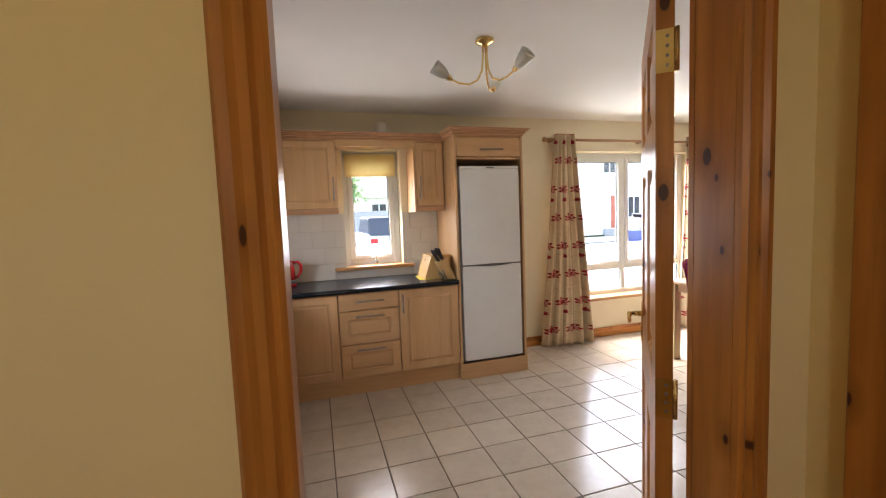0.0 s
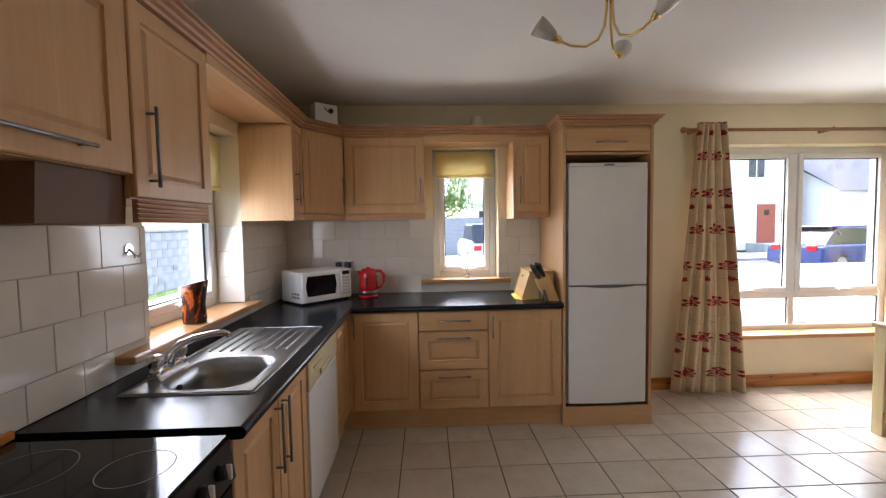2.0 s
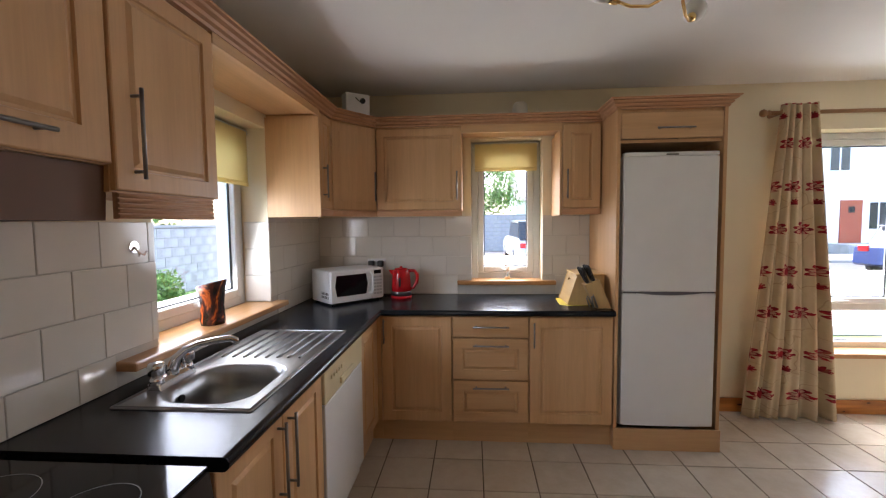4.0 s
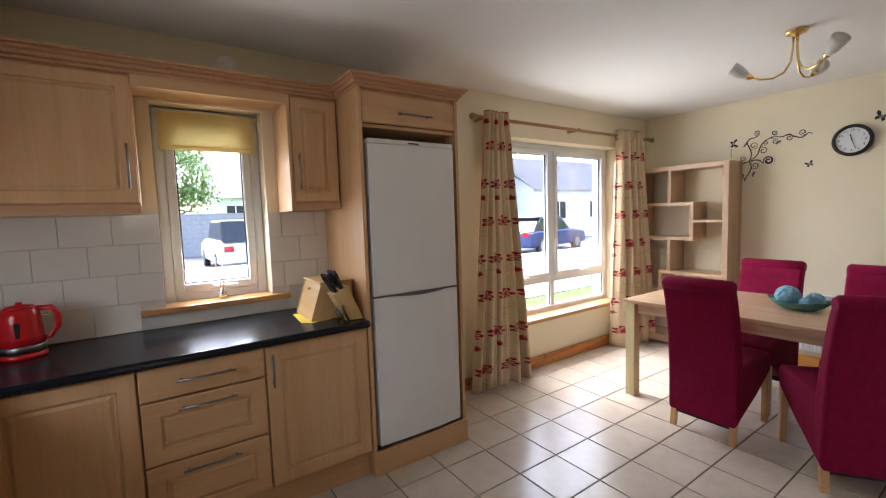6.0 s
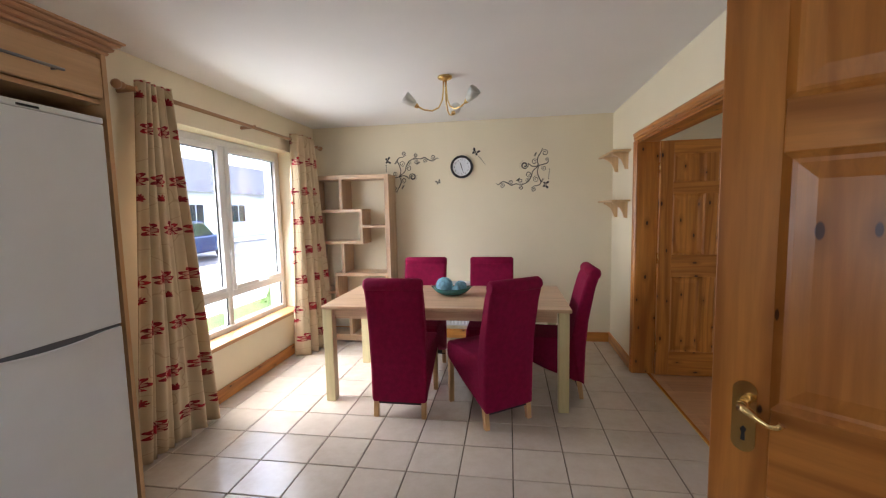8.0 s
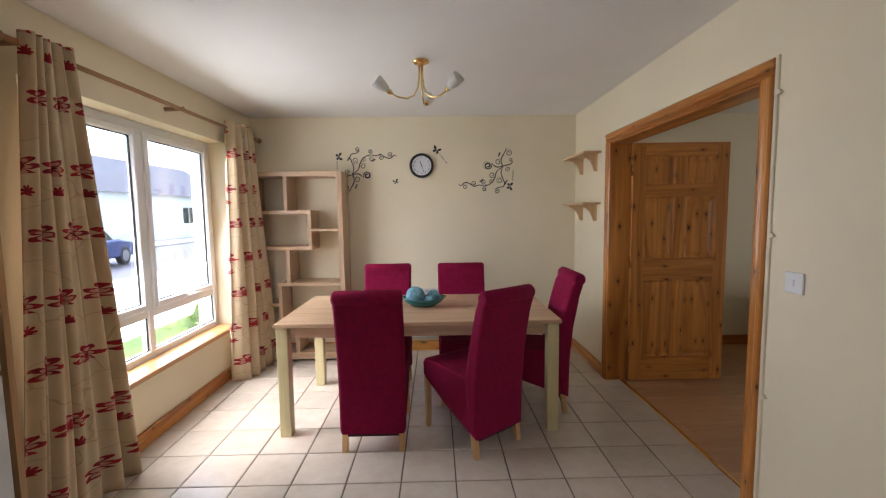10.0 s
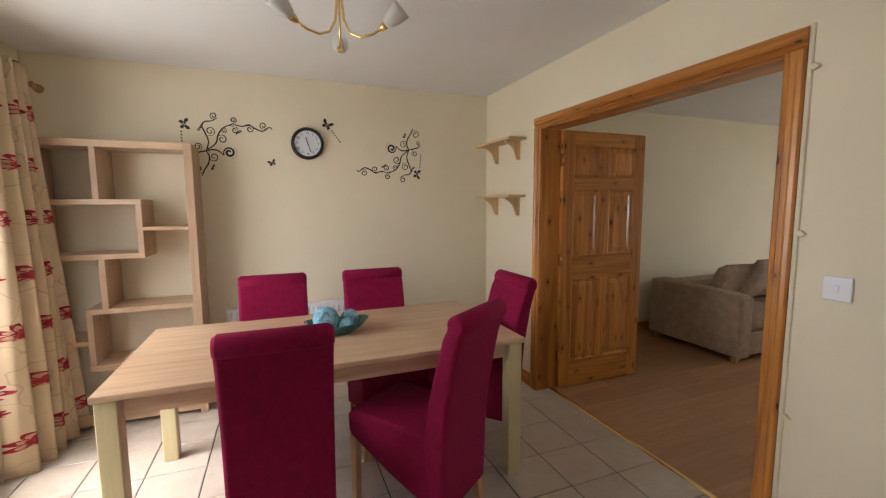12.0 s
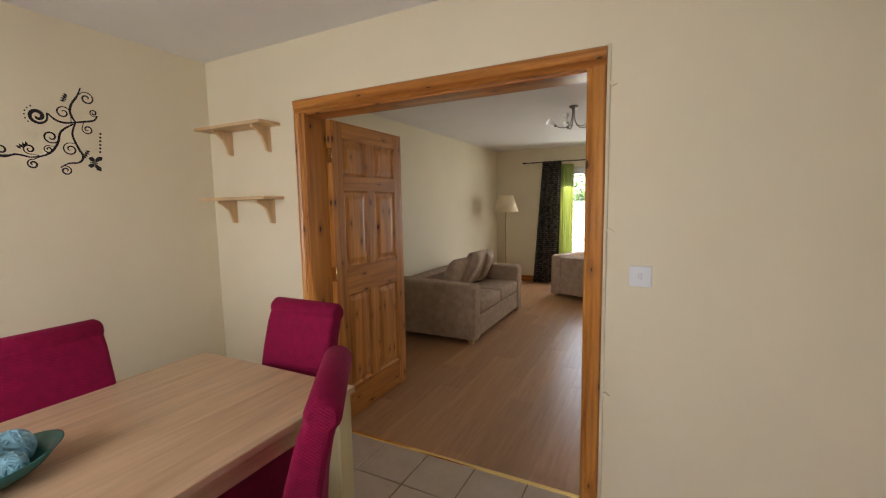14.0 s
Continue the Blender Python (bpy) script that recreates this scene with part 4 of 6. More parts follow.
def shelf_unit():
    s = thing("display_shelf", (6.1, 5.76, 0), "empty oak display unit with staggered shelves", "shelf")
    x0, x1 = 5.99, 6.275
    ya, yb, zt = 5.318, 6.175, 1.875

    def b(nm, y0, y1, z0, z1, m=M_OAK):
        part(nm, boxes((x0, x1, y0, y1, z0, z1), bevel=0.002), m, s)

    t = 0.035
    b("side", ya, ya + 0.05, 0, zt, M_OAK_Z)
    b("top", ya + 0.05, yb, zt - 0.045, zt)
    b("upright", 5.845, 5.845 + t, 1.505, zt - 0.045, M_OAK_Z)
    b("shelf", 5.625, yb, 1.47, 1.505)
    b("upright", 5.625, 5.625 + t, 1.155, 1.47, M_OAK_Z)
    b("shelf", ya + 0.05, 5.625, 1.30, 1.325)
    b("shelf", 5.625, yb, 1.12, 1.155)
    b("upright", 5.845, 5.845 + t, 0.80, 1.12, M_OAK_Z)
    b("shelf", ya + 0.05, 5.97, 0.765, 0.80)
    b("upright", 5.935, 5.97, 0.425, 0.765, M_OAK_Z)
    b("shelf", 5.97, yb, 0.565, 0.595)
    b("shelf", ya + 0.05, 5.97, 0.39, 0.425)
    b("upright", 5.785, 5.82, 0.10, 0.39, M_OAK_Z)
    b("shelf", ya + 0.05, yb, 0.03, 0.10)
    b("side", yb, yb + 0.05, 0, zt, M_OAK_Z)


shelf_unit()


# ---- doors ----
def panelled_door(name, label, w, h=1.99, th=0.036):
    """Six-panel pine leaf: hinge at the origin, leaf along +x, thickness centred on y."""
    d = thing(name, (0, 0, 0), label, "door")
    st, mid = 0.105, 0.095
    rails = [(0.0, 0.21), (0.86, 1.05), (1.56, 1.66), (h - 0.11, h)]
    y0, y1 = -th / 2, th / 2
    part("stile", boxes((0, st, y0, y1, 0, h), bevel=0.002), M_PINE, d)
    part("stile", boxes((w - st, w, y0, y1, 0, h), bevel=0.002), M_PINE, d)
    for a, b in rails:
        part("rail", boxes((st, w - st, y0, y1, a, b), bevel=0.002), M_PINE_X, d)
    cx = w / 2
    for (a, b), (c, e) in zip(rails, rails[1:]):
        part("muntin", boxes((cx - mid / 2, cx + mid / 2, y0, y1, b, c), bevel=0.002), M_PINE, d)
        for p, q in ((st, cx - mid / 2), (cx + mid / 2, w - st)):
            bm = bmesh.new()
            for s in (-1, 1):
                steps = [(0.0, th / 2 - 0.001), (0.012, th / 2 - 0.011), (0.020, th / 2 - 0.012), (0.052, th / 2 - 0.004)]
                rings = [[bm.verts.new((x, s * dd, z)) for x, z in ((p + o, b + o), (q - o, b + o), (q - o, c - o), (p + o, c - o))] for o, dd in steps]
                for r0, r1 in zip(rings, rings[1:]):
                    for k in range(4):
                        bm.faces.new((r0[k], r0[(k + 1) % 4], r1[(k + 1) % 4], r1[k]))
                bm.faces.new(rings[-1])
            bmesh.ops.recalc_face_normals(bm, faces=bm.faces[:])
            part("panel", bm, M_PINE, d)
    return d


def lever(parent, x, z, y, side, turn):
    pl = part("handle_plate", prism([(x + 0.022 * math.cos(t) * (1 if abs(math.sin(t)) < 0.9 else 0.8), z + (0.055 if math.sin(t) > 0 else -0.055) + 0.022 * math.sin(t)) for t in [2 * math.pi * (k + 0.5) / 16 for k in range(16)]], "y", min(y, y + side * 0.004), max(y, y + side * 0.004)), M_BRASS, parent, "polished brass lever plate")
    part("spindle", tube([(x, y + side * 0.003, z + 0.03), (x, y + side * 0.03, z + 0.03)], 0.010, 12), M_BRASS, pl)
    part("lever", tube([(x, y + side * 0.035, z + 0.03), (x + turn * 0.014, y + side * 0.045, z + 0.031), (x + turn * 0.032, y + side * 0.046, z + 0.020), (x + turn * 0.050, y + side * 0.046, z + 0.012), (x + turn * 0.064, y + side * 0.046, z + 0.014), (x + turn * 0.070, y + side * 0.045, z + 0.022)], [0.009, 0.009, 0.007, 0.0055, 0.006, 0.007], 10), M_BRASS, pl)
    part("keyhole", prism([(x - 0.004, z - 0.052), (x + 0.004, z - 0.052), (x + 0.003, z - 0.035), (x + 0.006, z - 0.028), (x, z - 0.02), (x - 0.006, z - 0.028), (x - 0.003, z - 0.035)], "y", min(y + side * 0.003, y + side * 0.005), max(y + side * 0.003, y + side * 0.005)), M_BLACK, pl)


def hinge(parent, z, y_side, brass=M_BRASS):
    """A butt hinge at the leaf's hanging edge."""
    hb = part("hinge", boxes((-0.0025, 0.0, -0.016, 0.018, z - 0.045, z + 0.045)), brass, parent, "brass butt hinge with screws")
    part("knuckle", tube([(-0.004, y_side * 0.022, z - 0.045), (-0.004, y_side * 0.022, z + 0.045)], 0.005, 10), brass, hb)
    for k in (-0.03, -0.01, 0.01, 0.03):
        part("screw", tube([(-0.0045, -0.004 if k % 0.02 else 0.006, z + k), (-0.002, -0.004, z + k)], 0.0035, 8), M_STEEL, hb)
    return hb


D1 = panelled_door("door_1", "open six-panel knotty pine door to the hall", 0.762)
for z in (0.25, 1.02, 1.78):
    hinge(D1, z, -1)
lever(D1, 0.762 - 0.062, 1.02, 0.018, 1, -1)
lever(D1, 0.762 - 0.062, 1.02, -0.018, -1, -1)
D1.matrix_basis = pose(2.108, 2.990, 0.008, rz=49.8) @ pose(0.006, 0.026, 0)

D2 = panelled_door("door_2", "open six-panel knotty pine door folded into the living room", 0.80, 2.0)
for z in (0.25, 1.02, 1.78):
    hinge(D2, z, -1)
D2.matrix_basis = pose(5.383, 2.792, 0.008, rz=-90.2)


# ---- curtains, lamps, wall things ----
def curtain_cloth():
    """Cream cloth with printed red flowers and thin brown stems; the print follows the cloth's own layout."""
    m, n, l, bs = nodes_of("cream_flowered_cloth")
    uv = n.new("ShaderNodeUVMap")
    uv.uv_map = "cloth"
    big, _ = noise_tex(n, l, 5.0, 3)
    base = ramp(n, l, big, [(0.3, (0.54, 0.41, 0.25)), (0.7, (0.65, 0.51, 0.33))])

    def calc(op, x, y=0.0, z=0.0):
        k = n.new("ShaderNodeMath")
        k.operation = op
        for i, v in enumerate((x, y, z)):
            if isinstance(v, (int, float)):
                k.inputs[i].default_value = v
            else:
                l.new(v, k.inputs[i])
        return k.outputs[0]

    sp = n.new("ShaderNodeSeparateXYZ")
    l.new(uv.outputs["UV"], sp.inputs[0])
    rough_ = n.new("ShaderNodeTexNoise")
    rough_.inputs["Scale"].default_value, rough_.inputs["Detail"].default_value = 26.0, 2.0
    l.new(uv.outputs["UV"], rough_.inputs["Vector"])
    wob = calc("MULTIPLY_ADD", rough_.outputs["Fac"], 0.022, -0.011)

    def lotus(du, dv, pu, pv, wide, high):
        """Open water-lily heads on a repeat of pu by pv metres: how far inside a petal, and the petal's ribs."""
        x = calc("MULTIPLY", calc("SUBTRACT", calc("FRACT", calc("MULTIPLY_ADD", sp.outputs[0], 1 / pu, du)), 0.5), pu)
        y = calc("MULTIPLY", calc("SUBTRACT", calc("FRACT", calc("MULTIPLY_ADD", sp.outputs[1], 1 / pv, dv)), 0.5), pv)
        x, y = calc("DIVIDE", calc("ADD", x, wob), wide), calc("DIVIDE", calc("ADD", calc("ADD", y, wob), 0.3 * high), high)
        r = calc("SQRT", calc("ADD", calc("MULTIPLY", x, x), calc("MULTIPLY", y, y)))
        a = calc("ARCTAN2", y, x)
        lobes = calc("ABSOLUTE", calc("COSINE", calc("MULTIPLY", a, 4.5)))
        edge = calc("MULTIPLY_ADD", calc("POWER", lobes, 0.7), 0.5, 0.5)
        low = calc("LESS_THAN", y, -0.5)
        inside = calc("MULTIPLY", calc("LESS_THAN", r, edge), calc("SUBTRACT", 1.0, low))
        q = calc("DIVIDE", r, edge)
        pale = calc("MULTIPLY", calc("GREATER_THAN", q, 0.48), calc("LESS_THAN", q, 0.74))
        pale = calc("MULTIPLY", pale, calc("GREATER_THAN", calc("ADD", lobes, calc("MULTIPLY", wob, 30.0)), 0.45))
        return inside, pale

    f1, p1 = lotus(0.10, 0.18, 0.33, 0.60, 0.110, 0.062)
    f2, p2 = lotus(0.60, 0.68, 0.33, 0.60, 0.110, 0.062)
    bud, pb = lotus(0.42, 0.88, 0.33, 0.60, 0.030, 0.030)
    bloom = calc("MAXIMUM", calc("MAXIMUM", f1, f2), bud)
    rib = calc("MAXIMUM", calc("MULTIPLY", f1, p1), calc("MULTIPLY", f2, p2))
    tone = ramp(n, l, rough_.outputs["Fac"], [(0.35, (0.17, 0.006, 0.016)), (0.65, (0.38, 0.014, 0.024))])
    petals = mix(n, l, tone, (0.56, 0.34, 0.24), calc("MULTIPLY", rib, 0.8))
    col = mix(n, l, base, petals, bloom)
    st = n.new("ShaderNodeTexVoronoi")
    st.feature = "DISTANCE_TO_EDGE"
    st.inputs["Scale"].default_value = 4.5
    nz, _ = noise_tex(n, l, 4.0, 2)
    mpv = n.new("ShaderNodeMix")
    mpv.data_type = "VECTOR"
    mpv.inputs[0].default_value = 0.2
    l.new(uv.outputs["UV"], mpv.inputs[4])
    nzc = n.new("ShaderNodeTexNoise")
    nzc.inputs["Scale"].default_value = 5.0
    l.new(uv.outputs["UV"], nzc.inputs["Vector"])
    l.new(nzc.outputs["Color"], mpv.inputs[5])
    l.new(mpv.outputs[1], st.inputs["Vector"])
    line = ramp(n, l, st.outputs["Distance"], [(0.006, (1, 1, 1)), (0.012, (0, 0, 0))])
    thin = mix(n, l, (0, 0, 0), line, 0.38)
    col = mix(n, l, col, (0.30, 0.16, 0.08), thin)
    l.new(col, bs.inputs["Base Color"])
    bs.inputs["Roughness"].default_value = 0.9
    bs.inputs["Transmission Weight"].default_value = 0.0
    weave, _ = noise_tex(n, l, 500, 2)
    bump(n, l, bs, weave, 0.3, 0.001)
    tr = n.new("ShaderNodeBsdfTranslucent")
    l.new(col, tr.inputs["Color"])
    mx = n.new("ShaderNodeMixShader")
    mx.inputs[0].default_value = 0.10
    l.new(bs.outputs[0], mx.inputs[1])
    l.new(tr.outputs[0], mx.inputs[2])
    l.new(mx.outputs[0], n["Material Output"].inputs["Surface"])
    return m


M_CLOTH = curtain_cloth()


def curtain(name, label, yc, top, bottom, z1, z0, folds, mat, deep=0.035, cloth_w=1.3, seed=1, flip=1, swing=0.0):
    """Hanging cloth: top and bottom are (x0, x1) at its two ends; folds deepen and drift on the way down."""
    rnd = random.Random(seed)
    ph = [rnd.uniform(0, 6.28) for _ in range(4)]
    nu, nv = 110, 36
    bm = bmesh.new()
    uvl = bm.loops.layers.uv.new("cloth")
    grid, uvs = [], {}
    for j in range(nv + 1):
        v = j / nv
        row = []
        e = v ** 1.05
        a, b = top[0] + (bottom[0] - top[0]) * e, top[1] + (bottom[1] - top[1]) * e
        for i in range(nu + 1):
            u = i / nu
            w = u + 0.018 * math.sin(5 * v + ph[0]) * math.sin(math.pi * u)
            amp = deep * (0.75 + 0.45 * math.sin(3.1 * u + ph[1] + v))
            y = yc + flip * amp * math.sin(2 * math.pi * folds * w + ph[2]) + 0.012 * math.sin(2 * math.pi * folds * 2.3 * w + ph[3] + 2 * v) * (0.3 + v) - swing * v * u
            x = a + (b - a) * u + 0.012 * math.cos(2 * math.pi * folds * w + ph[2]) * (0.4 + 0.6 * v)
            z = z1 + (z0 - z1) * v + (0.010 * math.sin(2 * math.pi * folds * w) if j == nv else 0)
            vert = bm.verts.new((x, y, z))
            uvs[vert] = (u * cloth_w, (z - z0))
            row.append(vert)
        grid.append(row)
    for j in range(nv):
        for i in range(nu):
            f = bm.faces.new((grid[j][i], grid[j][i + 1], grid[j + 1][i + 1], grid[j + 1][i]))
            f.smooth = True
            for lp in f.loops:
                lp[uvl].uv = uvs[lp.vert]
    ob = solid(name, bm, mat, label, "curtain", "window curtains")
    so = ob.modifiers.new("hem", "SOLIDIFY")
    so.thickness = 0.003
    return ob


curtain("curtain", "cream curtain with red printed flowers, drawn aside", 6.17, (3.81, 4.035), (3.60, 4.29), 2.265, 0.012, 5.0, M_CLOTH, 0.055, 0.82, 3)
curtain("curtain", "cream curtain with red printed flowers beside the shelf unit", 6.165, (5.56, 5.96), (5.49, 6.07), 2.265, 0.012, 5.0, M_CLOTH, 0.05, 0.82, 8, swing=0.12)


def rod(name, label, x0, x1, y, z, r, mat, wall_y, brackets):
    c = thing(name, (x0, y, z), label, "curtain rod")
    part("pole", tube([(x0, y, z), (x1, y, z)], r, 14), mat, c)
    for x, s in ((x0, -1), (x1, 1)):
        bm = tube([(x + s * d, y, z) for d in (0, 0.006, 0.012, 0.018, 0.03, 0.045, 0.06, 0.068)], [r * k for k in (1.0, 1.5, 1.5, 1.0, 1.7, 2.0, 1.5, 0.3)], 16)
        part("finial", bm, mat, c)
    for x in brackets:
        part("bracket", tube([(x, wall_y, z), (x, y, z), (x, y - (0.02 if wall_y > y else -0.02), z + 0.002)], [r * 1.1, r * 0.9, r * 1.2], 12), mat, c)


M_ROD = wood("dark_stained_rod", (0.42, 0.23, 0.10), (0.34, 0.17, 0.07), "x", 0.35, 50)
rod("curtain_rod", "stained wooden curtain rod with turned finials", 3.73, 6.20, 6.19, 2.21, 0.014, M_ROD, Y1, (3.80, 4.95, 6.13))


def ceiling_light(name, x, y, turn, label, arms=3, mat=None, shade_mat=None, s=1.0):
    mat, shade_mat = mat or M_BRASS, shade_mat or M_SHADE
    c = thing(name, (x, y, ZC), label, "ceiling light", "ceiling lights")
    part("ceiling_rose", lathe([(0.052 * s, 0.0), (0.055 * s, -0.010), (0.045 * s, -0.020), (0.020 * s, -0.026), (0.014 * s, -0.038), (0.002, -0.042)], (x, y, ZC), 28), mat, c)
    for k in range(arms):
        a = radians(turn + 360 * k / arms)
        ca, sa = math.cos(a), math.sin(a)

        def q(r, h):
            return (x + ca * r * s, y + sa * r * s, ZC + h * s)

        path = [q(0.012, -0.03), q(0.014, -0.10), q(0.022, -0.17), q(0.05, -0.225), q(0.10, -0.25), q(0.16, -0.245), q(0.205, -0.225)]
        ar = part("arm", tube(path, 0.0055 * s, 10), mat, c)
        part("holder", tube([q(0.200, -0.228), q(0.215, -0.218), q(0.24, -0.205)], [0.010 * s, 0.017 * s, 0.018 * s], 14), mat, ar)
        ax = [(0.224, -0.215, 0.017), (0.236, -0.206, 0.026), (0.258, -0.190, 0.035), (0.286, -0.169, 0.041), (0.302, -0.157, 0.042)]
        sh = part("shade", tube([q(r, h) for r, h, _ in ax], [w * s for _, _, w in ax], 20, caps=False), shade_mat, ar, "frosted glass tulip shade")
        md = sh.modifiers.new("thickness", "SOLIDIFY")
        md.thickness = 0.003
    return c


ceiling_light("ceiling_light", 2.346, 4.56, 55, "brass three-arm ceiling light with frosted tulip shades")
ceiling_light("ceiling_light", 4.735, 4.50, -8, "brass three-arm ceiling light over the table")


# wall clock
def to_mesh(cu_ob):
    dg = bpy.context.evaluated_depsgraph_get()
    me = bpy.data.meshes.new_from_object(cu_ob.evaluated_get(dg))
    cu = cu_ob.data
    bpy.data.objects.remove(cu_ob)
    bpy.data.curves.remove(cu)
    return me


def clock(y, z):
    c = thing("wall_clock", (X1, y, z), "round black wall clock with a white dial", "clock")
    R = 0.125
    ring = [(0.0, R), (-0.030, R), (-0.042, R - 0.010), (-0.042, R - 0.020), (-0.022, R - 0.026), (-0.020, R - 0.030)]
    part("rim", lathe([(r, d) for d, r in ring], (X1, y, z), 40, None, False, "x"), M_BLACK, c)
    face = part("dial", tube([(X1 - 0.022, y, z), (X1 - 0.025, y, z)], R - 0.024, 40), M_DIAL, c, "white clock dial")
    o = Vector(c["origin"])
    for k in range(1, 13):
        cu = bpy.data.curves.new("numeral", "FONT")
        cu.body, cu.size, cu.align_x, cu.align_y, cu.extrude = str(k), 0.026, "CENTER", "CENTER", 0.0006
        tmp = new("numeral", cu)
        bpy.context.view_layer.update()
        me = to_mesh(tmp)
        me.materials.append(M_BLACK)
        nb = new("numeral", me)
        nb.parent = face
        a = radians(90 - 30 * k)
        nb.matrix_basis = Matrix.Translation(Vector((X1 - 0.0265, y - 0.080 * math.cos(a), z + 0.080 * math.sin(a))) - o) @ pose(0, 0, 0, 90, 0, -90)
    for nm, ang, ln, w in (("hour_hand", 106, 0.048, 0.0032), ("minute_hand", -72, 0.072, 0.0022)):
        a = radians(ang)
        dy, dz = -math.cos(a), math.sin(a)
        part(nm, tube([(X1 - 0.030, y - dy * 0.012, z - dz * 0.012), (X1 - 0.030, y + dy * ln, z + dz * ln)], w, 6), M_BLACK, c)


M_DIAL = plain("white_dial_paper", (0.74, 0.76, 0.78), 0.5, vary=0.02, relief=0.0)
clock(4.556, 1.948)

# vinyl wall stickers: scrolls, leaves and butterflies
M_VINYL = plain("black_wall_vinyl", (0.015, 0.012, 0.012), 0.45, vary=0.2, relief=0.0)


def strip(points, widths):
    """A flat ribbon on the east wall through (y, z) points."""
    bm = bmesh.new()
    x0, x1 = X1 - 0.0015, X1 - 0.0002
    pts = [Vector(p) for p in points]
    rows = []
    for i, p in enumerate(pts):
        d = (pts[min(i + 1, len(pts) - 1)] - pts[max(i - 1, 0)]).normalized()
        nn = Vector((-d.y, d.x)) * widths[i] / 2
        rows.append([bm.verts.new((xx, q.x, q.y)) for xx in (x0, x1) for q in (p + nn, p - nn)])
    for a, b in zip(rows, rows[1:]):
        for i, j in ((0, 1), (2, 0), (1, 3), (3, 2)):
            bm.faces.new((a[i], a[j], b[j], b[i]))
    bm.faces.new((rows[0][0], rows[0][1], rows[0][3], rows[0][2]))
    bm.faces.new((rows[-1][0], rows[-1][1], rows[-1][3], rows[-1][2]))
    bmesh.ops.recalc_face_normals(bm, faces=bm.faces[:])
    return bm


def butterfly(parent, y, z, s, tilt):
    def w(pts):
        ca, sa = math.cos(tilt), math.sin(tilt)
        return prism([(y + s * (p * ca - q * sa), z + s * (p * sa + q * ca)) for p, q in pts], "x", X1 - 0.0016, X1 - 0.0002)

    for m in (1, -1):
        part("wing", w([(m * 0.06, 0.05), (m * 0.5, 0.75), (m * 0.95, 0.8), (m * 0.9, 0.3), (m * 0.45, 0.0)]), M_VINYL, parent)
        part("wing", w([(m * 0.06, -0.03), (m * 0.5, -0.05), (m * 0.75, -0.35), (m * 0.5, -0.75), (m * 0.2, -0.5)]), M_VINYL, parent)
    part("insect_body", w([(-0.05, -0.5), (0.05, -0.5), (0.06, 0.35), (-0.06, 0.35)]), M_VINYL, parent)


def dots(parent, pts, r):
    for y, z in pts:
        part("dot", tube([(X1 - 0.0002, y, z), (X1 - 0.0016, y, z)], r, 8), M_VINYL, parent)


def leaf(parent, y, z, a, s):
    part("leaf", prism([(y + s * (p * math.cos(a) - q * math.sin(a)), z + s * (p * math.sin(a) + q * math.cos(a))) for p, q in ((0, 0), (0.5, 0.28), (1, 0.05), (0.5, -0.18))], "x", X1 - 0.0015, X1 - 0.0002), M_VINYL, parent)


def smooth_line(pts, steps=6):
    """A flowing line through a few points."""
    p = [Vector(q) for q in pts]
    p = [p[0]] + p + [p[-1]]
    out = []
    for a, b, c, d in zip(p, p[1:], p[2:], p[3:]):
        for i in range(steps):
            t = i / steps
            out.append(0.5 * (2 * b + (c - a) * t + (2 * a - 5 * b + 4 * c - d) * t * t + (3 * b - a - 3 * c + d) * t ** 3))
    return [tuple(v) for v in out] + [tuple(p[-1])]


STEMS = [
    ((0, 0), (2, -5), (1, -10), (-2, -15), (-4, -20)), ((0, 0), (-4, -1), (-9, -2.5), (-11, -5.5)), ((0, 0), (5, 1), (9, 0), (12.4, -3.2)),
    ((0, 0), (2, 7), (0, 14), (-2, 19), (0, 22.5), (5, 23.5), (9, 26)), ((1, 1), (7, 6), (9, 12.5), (12, 17.5), (16.5, 20.5), (21.5, 21.5)),
    ((21.5, 21.5), (27, 20.5), (32, 22), (36, 19.5), (42, 17.5), (47, 20.8), (49.5, 19.4))]
# centre, radius, where it joins its stem, sense of turning, thickness (centimetres)
CURLS = [((-6.5, -14.5), 3.7, (-2, -15), 1, 0.5), ((-5.5, 3.2), 2.8, (-4, -1), -1, 0.45), ((16.5, -0.8), 4.1, (12.4, -3.2), 1, 1.05), ((6.6, 27.6), 2.7, (9, 26), 1, 0.5),
         ((3.6, 15.5), 3.6, (0.6, 12), -1, 0.45), ((11.8, 9.6), 3.7, (8, 7), 1, 0.5), ((20.6, 25), 2.5, (17, 20.8), -1, 0.55), ((21.4, 17.2), 2.7, (17, 20.6), 1, 0.45),
         ((32.5, 18.6), 2.8, (29, 21), 1, 0.5), ((42.6, 22), 2.9, (46, 20.3), 1, 0.5), ((5.2, -4.6), 3.7, (2, 0.4), -1, 0.45), ((13.4, 16.6), 2.2, (10, 14.5), -1, 0.4), ((-9.2, -6.8), 2.0, (-11, -5.5), 1, 0.4)]


